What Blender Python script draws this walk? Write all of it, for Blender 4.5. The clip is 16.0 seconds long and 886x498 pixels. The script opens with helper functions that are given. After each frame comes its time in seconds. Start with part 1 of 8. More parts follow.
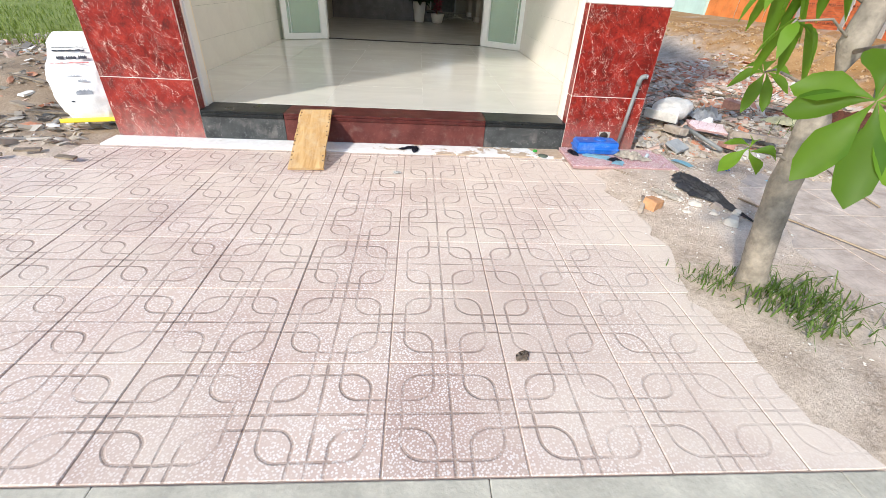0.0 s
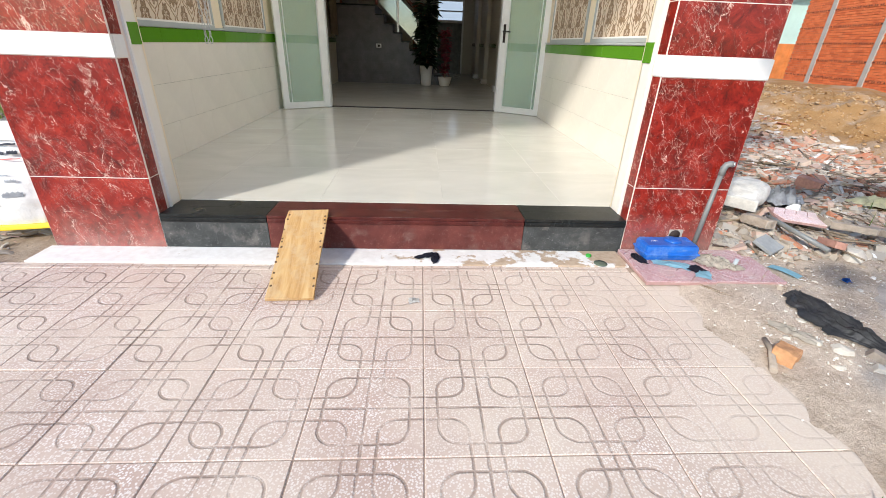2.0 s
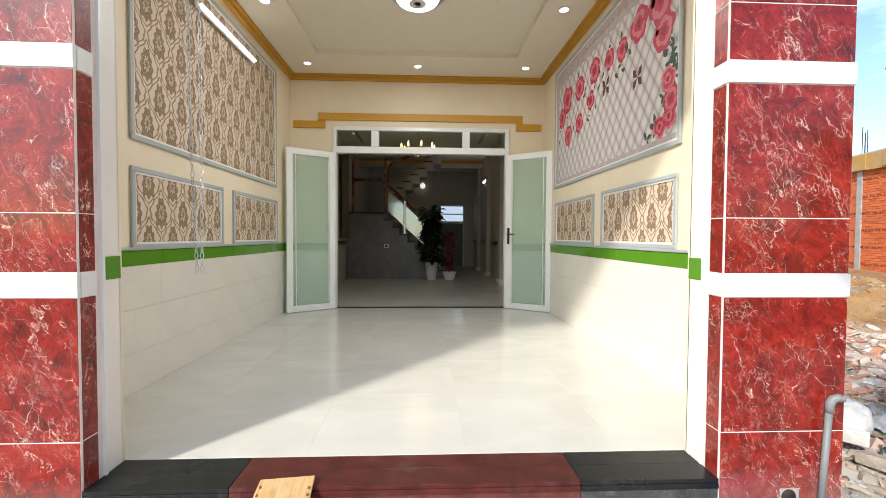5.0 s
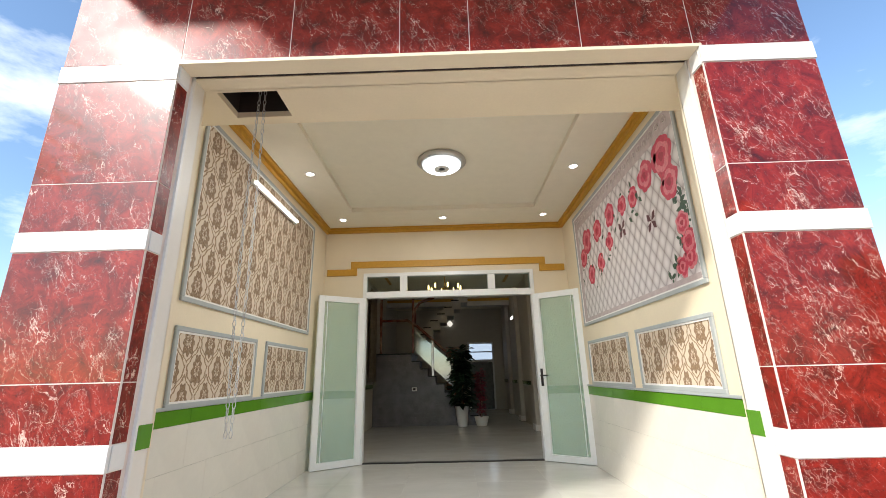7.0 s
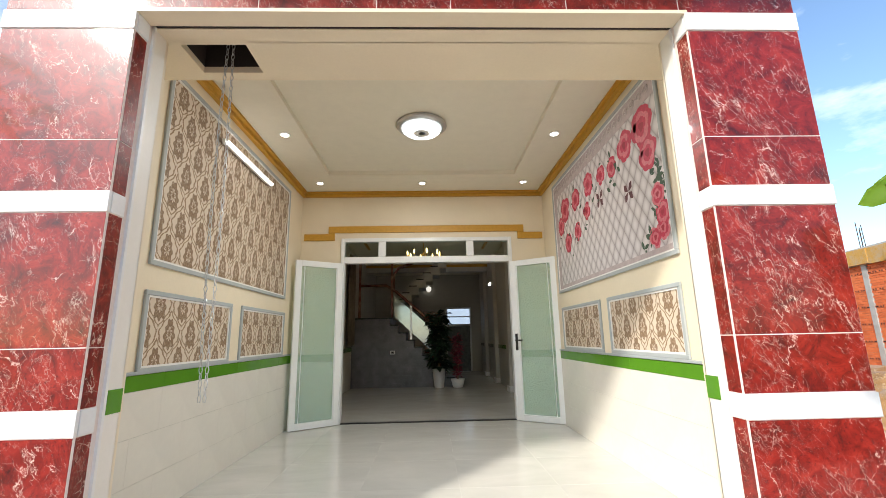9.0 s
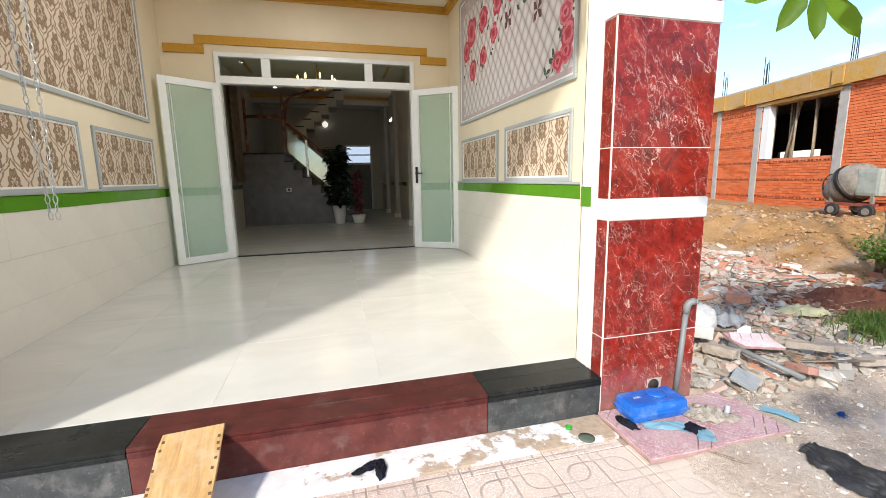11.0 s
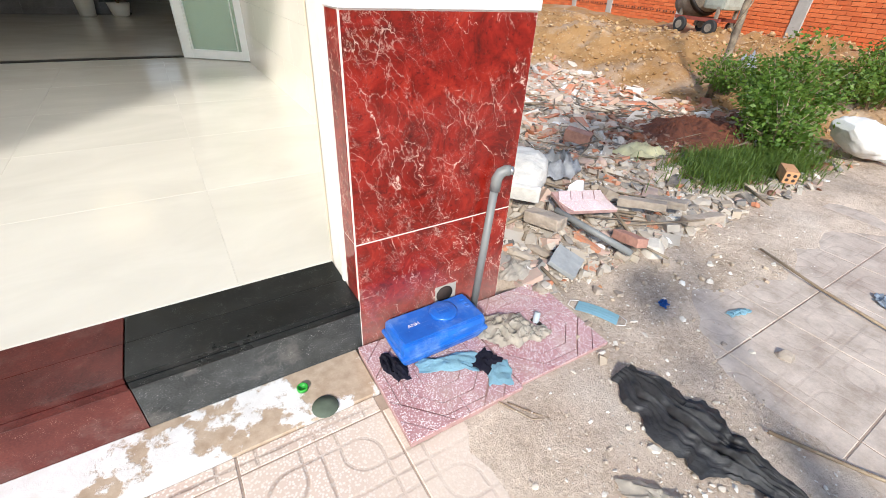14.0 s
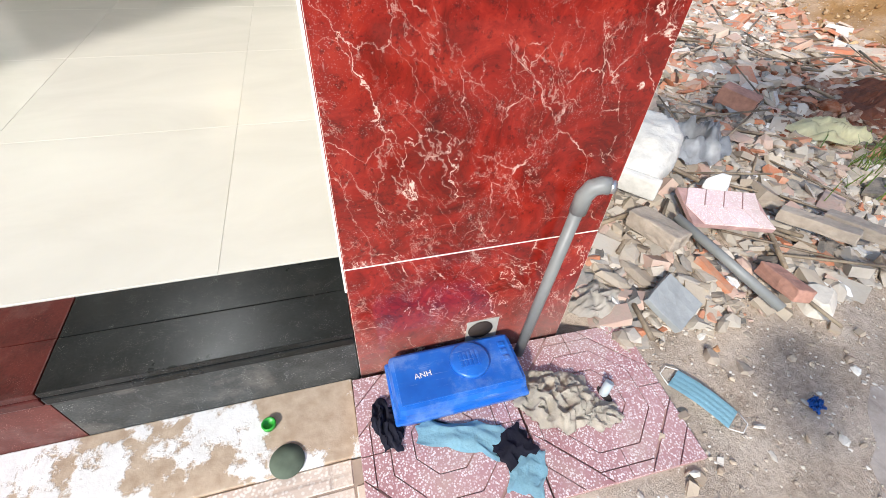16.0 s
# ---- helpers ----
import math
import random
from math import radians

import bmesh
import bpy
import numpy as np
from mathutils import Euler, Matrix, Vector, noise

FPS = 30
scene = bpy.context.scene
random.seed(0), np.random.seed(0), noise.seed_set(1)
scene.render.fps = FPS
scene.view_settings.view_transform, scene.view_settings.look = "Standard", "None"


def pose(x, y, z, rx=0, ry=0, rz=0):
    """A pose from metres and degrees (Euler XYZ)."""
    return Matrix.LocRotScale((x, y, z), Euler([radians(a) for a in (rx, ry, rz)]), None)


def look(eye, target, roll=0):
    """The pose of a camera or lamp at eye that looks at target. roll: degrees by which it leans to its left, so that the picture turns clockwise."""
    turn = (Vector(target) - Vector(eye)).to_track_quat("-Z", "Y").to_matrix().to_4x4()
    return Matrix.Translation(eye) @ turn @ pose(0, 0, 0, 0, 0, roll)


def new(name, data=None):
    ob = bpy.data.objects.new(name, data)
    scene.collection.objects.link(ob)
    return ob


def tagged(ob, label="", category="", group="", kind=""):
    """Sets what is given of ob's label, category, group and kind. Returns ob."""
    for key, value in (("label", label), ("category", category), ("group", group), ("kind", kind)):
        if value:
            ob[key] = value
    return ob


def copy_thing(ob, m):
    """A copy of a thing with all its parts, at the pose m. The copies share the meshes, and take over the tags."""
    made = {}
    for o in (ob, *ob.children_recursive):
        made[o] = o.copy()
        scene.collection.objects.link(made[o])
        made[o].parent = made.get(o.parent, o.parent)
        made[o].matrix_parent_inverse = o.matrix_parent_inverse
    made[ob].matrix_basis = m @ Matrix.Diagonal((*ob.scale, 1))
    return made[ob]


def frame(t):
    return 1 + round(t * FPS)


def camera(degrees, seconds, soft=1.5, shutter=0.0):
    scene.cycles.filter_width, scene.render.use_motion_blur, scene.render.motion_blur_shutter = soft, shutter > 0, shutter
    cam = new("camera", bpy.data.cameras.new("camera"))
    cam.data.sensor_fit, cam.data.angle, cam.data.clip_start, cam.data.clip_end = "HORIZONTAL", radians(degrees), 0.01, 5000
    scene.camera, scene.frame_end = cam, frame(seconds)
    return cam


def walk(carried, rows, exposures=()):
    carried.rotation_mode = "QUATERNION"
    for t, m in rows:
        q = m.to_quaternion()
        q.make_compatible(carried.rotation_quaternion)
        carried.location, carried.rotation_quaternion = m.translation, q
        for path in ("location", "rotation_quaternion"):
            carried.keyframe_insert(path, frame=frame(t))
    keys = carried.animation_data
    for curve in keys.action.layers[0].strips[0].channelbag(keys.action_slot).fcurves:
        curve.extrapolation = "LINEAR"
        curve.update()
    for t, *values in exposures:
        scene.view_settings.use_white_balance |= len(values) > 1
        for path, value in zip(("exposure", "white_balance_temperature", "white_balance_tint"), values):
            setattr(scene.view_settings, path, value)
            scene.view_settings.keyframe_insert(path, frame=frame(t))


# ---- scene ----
cam = camera(92.6, 16.0, soft=0.6)
PATH = [
    (0, (0.792, 0.325, 1.108), (0.927, 2.011, 0.041), 3.4),
    (0.5, (0.778, 0.451, 1.085), (0.77, 2.125, -0.01), 2.6),
    (1, (0.774, 0.697, 1.092), (0.711, 2.377, 0.008), 2.6),
    (1.5, (0.742, 0.956, 1.07), (0.74, 2.684, 0.063), 3.1),
    (2, (0.69, 1.247, 1.155), (0.803, 3.043, 0.282), 2.2),
    (2.5, (0.723, 1.526, 1.174), (0.939, 3.366, 0.423), 1.3),
    (3, (0.748, 1.729, 1.209), (1.025, 3.608, 0.581), 0.5),
    (3.5, (0.711, 1.778, 1.233), (0.979, 3.693, 0.724), 0.2),
    (4, (0.664, 1.795, 1.254), (0.88, 3.747, 0.878), 0.4),
    (4.5, (0.641, 1.79, 1.274), (0.784, 3.772, 1.047), 0.7),
    (5, (0.627, 1.781, 1.298), (0.717, 3.778, 1.24), 0.3),
    (5.2, (0.602, 1.779, 1.323), (0.693, 3.777, 1.325), 0.3),
    (7.5, (0.609, 1.729, 1.393), (0.568, 3.631, 2.012), -1.6),
    (8, (0.624, 1.729, 1.403), (0.597, 3.63, 2.023), -1.2),
    (8.2, (0.636, 1.741, 1.407), (0.625, 3.648, 2.009), -1.2),
    (10.3, (0.607, 1.748, 1.327), (0.888, 3.727, 1.249), -0.5),
    (10.5, (0.626, 1.776, 1.286), (0.962, 3.742, 1.133), -0.5),
    (11, (0.648, 1.796, 1.255), (1.142, 3.706, 0.927), -1.0),
    (11.5, (0.732, 1.873, 1.228), (1.404, 3.696, 0.752), -1.0),
    (12, (0.937, 2.003, 1.221), (1.773, 3.716, 0.616), -0.5),
    (12.5, (1.087, 2.128, 1.188), (2.038, 3.73, 0.46), 0.3),
    (13, (1.26, 2.354, 1.155), (2.256, 3.864, 0.301), 1.3),
    (13.5, (1.397, 2.488, 1.13), (2.38, 3.927, 0.147), 2.5),
    (14, (1.602, 2.592, 1.112), (2.526, 3.99, 0.02), 3.5),
    (14.5, (1.689, 2.699, 1.076), (2.532, 4.063, -0.12), 4.8),
    (15, (1.772, 2.866, 1.086), (2.488, 4.186, -0.235), 5.6),
    (15.5, (1.881, 2.953, 1.046), (2.486, 4.269, -0.334), 5.7),
    (16, (1.965, 3.002, 1.052), (2.421, 4.367, -0.336), 4.2),
]
walk(cam, [(t, look(eye, target, roll)) for t, eye, target, roll in PATH], [(0.0, 0.72), (2.0, 0.62), (4.0, 0.82), (5.2, 0.78), (11.0, 0.82), (16.0, 0.75)])

# ---- world, sun, exposure ----
SUN = Vector((-0.526, -0.652, 0.546)).normalized()
world = bpy.data.worlds.new("sky")
scene.world = world
world.use_nodes = True
wn, wl = world.node_tree.nodes, world.node_tree.links
wn.clear()
sky = wn.new("ShaderNodeTexSky")
sky.sky_type, sky.sun_disc = "NISHITA", False
sky.sun_elevation, sky.sun_rotation = radians(33.1), radians(218.9)
sky.air_density, sky.dust_density, sky.ozone_density = 1.2, 0.5, 3.5
w_co = wn.new("ShaderNodeTexCoord")
w_map = wn.new("ShaderNodeMapping")
w_map.inputs["Scale"].default_value = (1.0, 1.0, 2.6)
w_map.inputs["Rotation"].default_value = (0.1, 0.5, 0.3)
w_noise = wn.new("ShaderNodeTexNoise")
w_noise.inputs["Scale"].default_value, w_noise.inputs["Detail"].default_value = 2.3, 8
w_noise.inputs["Roughness"].default_value = 0.62
w_ramp = wn.new("ShaderNodeValToRGB")
w_ramp.color_ramp.elements[0].position, w_ramp.color_ramp.elements[1].position = 0.51, 0.84
w_mix = wn.new("ShaderNodeMixRGB")
w_mix.inputs[2].default_value = (8.0, 8.2, 8.5, 1)
w_bg = wn.new("ShaderNodeBackground")
w_bg.inputs["Strength"].default_value = 0.15
w_out = wn.new("ShaderNodeOutputWorld")
wl.new(w_co.outputs["Generated"], w_map.inputs["Vector"])
wl.new(w_map.outputs["Vector"], w_noise.inputs["Vector"])
wl.new(w_noise.outputs["Fac"], w_ramp.inputs["Fac"])
wl.new(w_ramp.outputs["Color"], w_mix.inputs[0])
wl.new(sky.outputs["Color"], w_mix.inputs[1])
wl.new(w_mix.outputs["Color"], w_bg.inputs["Color"])
wl.new(w_bg.outputs["Background"], w_out.inputs["Surface"])

sun = new("sun", bpy.data.lights.new("sun", "SUN"))
sun.data.energy, sun.data.angle, sun.data.color = 2.9, radians(4.8), (1.0, 0.95, 0.87)
sun.matrix_world = look(SUN * 30, (0, 0, 0))


# ---- materials ----
class Nodes:
    """A material's node tree with short calls that return sockets."""

    def __init__(self, name, rough=0.5, metal=0.0, spec=0.5):
        self.mat = bpy.data.materials.new(name)
        self.mat.use_nodes = True
        self.t = self.mat.node_tree
        self.b = self.t.nodes["Principled BSDF"]
        self.b.inputs["Roughness"].default_value = rough
        self.b.inputs["Metallic"].default_value = metal
        self.b.inputs["Specular IOR Level"].default_value = spec
        self.co = self.t.nodes.new("ShaderNodeTexCoord").outputs["Object"]
        self.info = None

    def put(self, socket, value):
        if isinstance(value, bpy.types.NodeSocket):
            self.t.links.new(value, socket)
        else:
            if not isinstance(value, (int, float)) and len(value) == 3 and socket.type == "RGBA":
                value = (*value, 1)
            socket.default_value = value

    def set(self, key, value):
        self.put(self.b.inputs[key], value)

    def math(self, op, a, b=0.0, clamp=False):
        n = self.t.nodes.new("ShaderNodeMath")
        n.operation, n.use_clamp = op, clamp
        self.put(n.inputs[0], a)
        self.put(n.inputs[1], b)
        return n.outputs[0]

    def noise(self, scale, detail=4, rough=0.55, vec=None, dist=0.0):
        n = self.t.nodes.new("ShaderNodeTexNoise")
        n.inputs["Scale"].default_value, n.inputs["Detail"].default_value = scale, detail
        n.inputs["Roughness"].default_value, n.inputs["Distortion"].default_value = rough, dist
        self.put(n.inputs["Vector"], vec or self.co)
        return n.outputs["Fac"]

    def voronoi(self, scale, feature="F1", out="Distance", vec=None):
        n = self.t.nodes.new("ShaderNodeTexVoronoi")
        n.feature = feature
        n.inputs["Scale"].default_value = scale
        self.put(n.inputs["Vector"], vec or self.co)
        return n.outputs[out]

    def ramp(self, fac, stops, mode="LINEAR"):
        n = self.t.nodes.new("ShaderNodeValToRGB")
        r = n.color_ramp
        r.interpolation = mode
        while len(r.elements) < len(stops):
            r.elements.new(0.5)
        for e, (p, c) in zip(r.elements, stops):
            e.position = p
            e.color = (*c, 1) if not isinstance(c, (int, float)) else (c, c, c, 1)
        self.put(n.inputs["Fac"], fac)
        return n.outputs["Color"]

    def mix(self, fac, a, b, mode="MIX"):
        n = self.t.nodes.new("ShaderNodeMixRGB")
        n.blend_type = mode
        self.put(n.inputs[0], fac)
        self.put(n.inputs[1], a)
        self.put(n.inputs[2], b)
        return n.outputs[0]

    def xyz(self, vec=None):
        n = self.t.nodes.new("ShaderNodeSeparateXYZ")
        self.put(n.inputs[0], vec or self.co)
        return n.outputs

    def vec(self, x, y, z):
        n = self.t.nodes.new("ShaderNodeCombineXYZ")
        for s, v in zip(n.inputs, (x, y, z)):
            self.put(s, v)
        return n.outputs[0]

    def obrand(self):
        n = self.t.nodes.new("ShaderNodeObjectInfo")
        return n.outputs["Random"]

    def island(self):
        return self.t.nodes.new("ShaderNodeNewGeometry").outputs["Random Per Island"]

    def world(self):
        return self.t.nodes.new("ShaderNodeNewGeometry").outputs["Position"]

    def shift(self, amount=37.0):
        """Coordinates moved by the object's random number, so that shared meshes differ."""
        r = self.obrand()
        n = self.t.nodes.new("ShaderNodeVectorMath")
        n.operation = "ADD"
        self.put(n.inputs[0], self.co)
        self.put(n.inputs[1], self.vec(self.math("MULTIPLY", r, amount), self.math("MULTIPLY", r, amount * 1.7), self.math("MULTIPLY", r, amount * 0.6)))
        return n.outputs[0]

    def bump(self, height, strength=0.3, dist=0.01):
        n = self.t.nodes.new("ShaderNodeBump")
        n.inputs["Strength"].default_value, n.inputs["Distance"].default_value = strength, dist
        self.put(n.inputs["Height"], height)
        self.t.links.new(n.outputs["Normal"], self.b.inputs["Normal"])


def plain(name, colour, rough=0.5, metal=0.0, vary=0.12, scale=8.0, bump=0.0, grain=60.0, spec=0.5):
    """A surface of one colour with soft stains and fine grain."""
    g = Nodes(name, rough, metal, spec)
    big, fine = g.noise(scale, 5), g.noise(grain, 3)
    f = g.math("ADD", g.math("MULTIPLY", big, 0.7), g.math("MULTIPLY", fine, 0.3))
    g.set("Base Color", g.ramp(f, [(0.3, [c * (1 - vary) for c in colour]), (0.7, [min(1, c * (1 + vary)) for c in colour])]))
    if bump:
        g.bump(fine, bump, 0.004)
    return g.mat


def make_terrazzo():
    g = Nodes("pink_terrazzo", 0.72)
    pos = g.shift(11)
    x, y, z = g.xyz()
    wob = g.math("MULTIPLY", g.math("SUBTRACT", g.noise(16, 3, vec=pos), 0.5), 0.010)
    u = g.math("DIVIDE", g.math("ADD", g.math("ABSOLUTE", x), wob), 0.2)
    v = g.math("DIVIDE", g.math("SUBTRACT", g.math("ABSOLUTE", y), wob), 0.2)

    def bend(p, q, r=0.32, at=0.75):
        a, b = g.math("SUBTRACT", p, at - r), g.math("SUBTRACT", q, at - r)
        a0, b0 = g.math("MAXIMUM", a, 0), g.math("MAXIMUM", b, 0)
        out = g.math("SQRT", g.math("ADD", g.math("MULTIPLY", a0, a0), g.math("MULTIPLY", b0, b0)))
        inn = g.math("MINIMUM", g.math("MAXIMUM", a, b), 0)
        return g.math("ABSOLUTE", g.math("SUBTRACT", g.math("ADD", out, inn), r))

    d1 = bend(u, v)
    d2 = bend(g.math("SUBTRACT", 1, u), g.math("SUBTRACT", 1, v))
    d3 = g.math("MINIMUM", u, v)
    d = g.math("MINIMUM", g.math("MINIMUM", d1, d2), d3)
    groove = g.math("SUBTRACT", 1, g.math("DIVIDE", g.math("SUBTRACT", d, 0.012), 0.024), True)
    groove = g.math("MULTIPLY", groove, g.ramp(g.noise(6, 5, 0.65, g.world()), [(0.36, 0.12), (0.58, 1.0)]))
    chips = g.ramp(g.voronoi(125, vec=pos), [(0.32, 1.0), (0.5, 0.0)])
    tone = g.noise(3.0, 6, 0.6, g.world())
    paste = g.ramp(g.math("ADD", g.math("MULTIPLY", g.obrand(), 0.28), g.math("MULTIPLY", tone, 0.6)),
                   [(0.15, (0.43, 0.30, 0.25)), (0.5, (0.55, 0.41, 0.345)), (0.85, (0.64, 0.515, 0.435))])
    wear = g.ramp(g.noise(2.2, 7, 0.65, g.world()), [(0.36, 0.05), (0.62, 1.0)])
    col = g.mix(g.math("MULTIPLY", chips, g.math("ADD", 0.35, g.math("MULTIPLY", wear, 0.5))), paste, (0.82, 0.78, 0.75))
    dust = g.ramp(g.noise(1.4, 8, 0.6, g.world()), [(0.40, 0.0), (0.68, 0.75)])
    wx = g.xyz(g.world())[0]
    sandy = g.ramp(g.math("ADD", g.math("MULTIPLY", g.math("SUBTRACT", wx, 0.7), 0.45), g.math("MULTIPLY", g.math("SUBTRACT", g.noise(2.5, 6, 0.6, g.world()), 0.5), 0.7)), [(0.22, 0.0), (0.66, 0.85)])
    dust = g.math("MAXIMUM", dust, sandy)
    col = g.mix(dust, col, (0.69, 0.59, 0.49))
    # Grey-brown past x 2.3: tree shade on the paving coloured in, along with dirt.
    soil = g.ramp(g.noise(7, 9, 0.75, g.world()), [(0.36, (0.31, 0.245, 0.195)), (0.5, (0.45, 0.375, 0.315)), (0.62, (0.58, 0.49, 0.415))])
    dirty = g.math("MULTIPLY", g.ramp(g.math("SUBTRACT", wx, 2.2), [(0.1, 0.0), (0.6, 1.0)]), g.ramp(g.noise(3.2, 7, 0.65, g.world()), [(0.34, 0.62), (0.60, 0.95)]))
    col = g.mix(dirty, col, soil)
    groove = g.math("MULTIPLY", groove, g.math("SUBTRACT", 1, g.math("MULTIPLY", sandy, 0.9)))
    col = g.mix(g.math("MULTIPLY", groove, 0.70), col, (0.25, 0.175, 0.135))
    stain = g.ramp(g.noise(0.9, 5, 0.5, g.world()), [(0.30, 0.32), (0.44, 0.0)])
    col = g.mix(stain, col, (0.30, 0.215, 0.18))
    g.set("Base Color", col)
    g.bump(g.math("SUBTRACT", g.math("MULTIPLY", g.noise(140, 2), 0.15), groove), 0.5, 0.006)
    return g.mat


def make_marble():
    g = Nodes("red_marble_tile", 0.13, spec=0.22)
    pos = g.shift(23)
    warp = g.t.nodes.new("ShaderNodeVectorMath")
    warp.operation = "MULTIPLY_ADD"
    nn = g.t.nodes.new("ShaderNodeTexNoise")
    nn.inputs["Scale"].default_value, nn.inputs["Detail"].default_value = 6.0, 9
    nn.inputs["Roughness"].default_value = 0.66
    g.put(nn.inputs["Vector"], pos)
    g.put(warp.inputs[0], nn.outputs["Color"])
    warp.inputs[1].default_value = (0.085, 0.085, 0.085)
    g.put(warp.inputs[2], pos)
    w = warp.outputs[0]
    x, y, z = g.xyz(w)
    slant = g.vec(g.math("ADD", x, g.math("MULTIPLY", z, 0.45)), y, g.math("SUBTRACT", g.math("MULTIPLY", z, 0.4), g.math("MULTIPLY", x, 0.1)))
    body = g.ramp(g.noise(8, 10, 0.74, pos, 0.9), [(0.30, (0.040, 0.003, 0.002)), (0.42, (0.14, 0.007, 0.003)), (0.54, (0.25, 0.013, 0.007)), (0.66, (0.35, 0.028, 0.014)), (0.8, (0.46, 0.09, 0.045))])
    grit = g.ramp(g.noise(75, 6, 0.75, pos), [(0.34, 0.75), (0.46, 0.0)])
    body = g.mix(grit, body, (0.06, 0.004, 0.003))
    fleck = g.ramp(g.noise(55, 7, 0.8, pos), [(0.62, 0.0), (0.72, 0.45)])
    body = g.mix(fleck, body, (0.55, 0.20, 0.13))
    off = g.t.nodes.new("ShaderNodeVectorMath")
    off.operation = "ADD"
    g.put(off.inputs[0], slant)
    off.inputs[1].default_value = (7.3, 2.1, 4.4)

    def ridge(n, width, keep):
        d = g.math("ABSOLUTE", g.math("SUBTRACT", n, 0.5))
        return g.math("SUBTRACT", 1, g.math("DIVIDE", d, g.math("ADD", 0.0008, g.math("MULTIPLY", keep, width))), True)

    keep1 = g.ramp(g.noise(5.0, 4, 0.6, pos), [(0.46, 0.0), (0.74, 1.0)])
    keep2 = g.ramp(g.noise(8.5, 3, 0.6, off.outputs[0]), [(0.49, 0.0), (0.70, 1.0)])
    keep3 = g.ramp(g.noise(6.0, 3, 0.6, off.outputs[0]), [(0.42, 0.0), (0.6, 1.0)])
    v1 = g.math("MULTIPLY", ridge(g.noise(3.6, 6, 0.62, slant, 0.25), 0.008, keep1), g.math("GREATER_THAN", keep1, 0.02))
    v2 = g.math("MULTIPLY", ridge(g.noise(7.5, 6, 0.62, off.outputs[0], 0.2), 0.009, keep2), g.math("GREATER_THAN", keep2, 0.02))
    crackpos = g.vec(g.math("ADD", x, g.math("MULTIPLY", z, 0.7)), y, g.math("MULTIPLY", g.math("SUBTRACT", z, g.math("MULTIPLY", x, 0.5)), 0.6))
    crack = g.voronoi(8.0, "DISTANCE_TO_EDGE", vec=crackpos)
    crack2 = g.voronoi(15.0, "DISTANCE_TO_EDGE", vec=slant)
    v4 = g.math("MULTIPLY", g.math("SUBTRACT", 1, g.math("DIVIDE", crack, g.math("ADD", 0.003, g.math("MULTIPLY", keep2, 0.016))), True), g.ramp(keep2, [(0.04, 0.0), (0.6, 0.9)]))
    v5 = g.math("MULTIPLY", g.math("SUBTRACT", 1, g.math("DIVIDE", crack2, g.math("ADD", 0.003, g.math("MULTIPLY", keep1, 0.015))), True), g.ramp(keep1, [(0.02, 0.0), (0.4, 0.7)]))
    torn = g.ramp(g.noise(17, 5, 0.7, pos), [(0.44, 0.12), (0.58, 1.0)])
    v4, v5 = g.math("MULTIPLY", v4, torn), g.math("MULTIPLY", v5, torn)
    v2 = g.math("MAXIMUM", v4, g.math("MAXIMUM", v5, g.math("MULTIPLY", v2, 0.4)))
    v3 = g.math("MULTIPLY", ridge(g.noise(15, 4, 0.55, slant, 0.2), 0.012, keep3), 0.36)
    veins = g.math("MAXIMUM", v1, g.math("MAXIMUM", v2, g.math("MULTIPLY", v3, keep3)))
    blot = g.ramp(g.noise(30, 6, 0.7, pos), [(0.70, 0.0), (0.78, 0.6)])
    veins = g.math("MAXIMUM", veins, g.math("MULTIPLY", blot, keep1))
    col = g.mix(g.math("MULTIPLY", veins, 0.95), body, (0.84, 0.60, 0.50))
    run = g.xyz(g.world())
    drip = g.vec(g.math("MULTIPLY", run[0], 1.0), run[1], g.math("MULTIPLY", run[2], 0.22))
    splash = g.math("MAXIMUM", g.ramp(g.voronoi(150, vec=g.world()), [(0.12, 1.0), (0.20, 0.0)]), g.ramp(g.voronoi(330, vec=g.world()), [(0.18, 0.8), (0.30, 0.0)]))
    splash = g.math("MAXIMUM", splash, g.ramp(g.voronoi(70, vec=drip), [(0.06, 0.9), (0.11, 0.0)]))
    wz = g.xyz(g.world())[2]
    low = g.math("MULTIPLY", g.ramp(g.noise(7, 6, 0.7, g.world()), [(0.50, 0.0), (0.62, 1.0)]), g.ramp(g.math("DIVIDE", wz, 1.1), [(0.45, 1.0), (0.95, 0.0)]))
    col = g.mix(g.math("MULTIPLY", g.math("MULTIPLY", splash, low), 0.65), col, (0.7, 0.62, 0.56))
    film = g.math("MULTIPLY", g.ramp(g.math("DIVIDE", wz, 0.5), [(0.03, 0.5), (0.55, 0.0)]), g.noise(9, 5, vec=g.world()))
    col = g.mix(film, col, (0.55, 0.42, 0.36))
    g.set("Base Color", col)
    g.set("Roughness", g.math("ADD", 0.33, g.math("MULTIPLY", g.noise(12, 4, vec=pos), 0.12)))
    g.set("Coat Weight", 0.55)
    g.set("Coat Roughness", 0.05)
    return g.mat


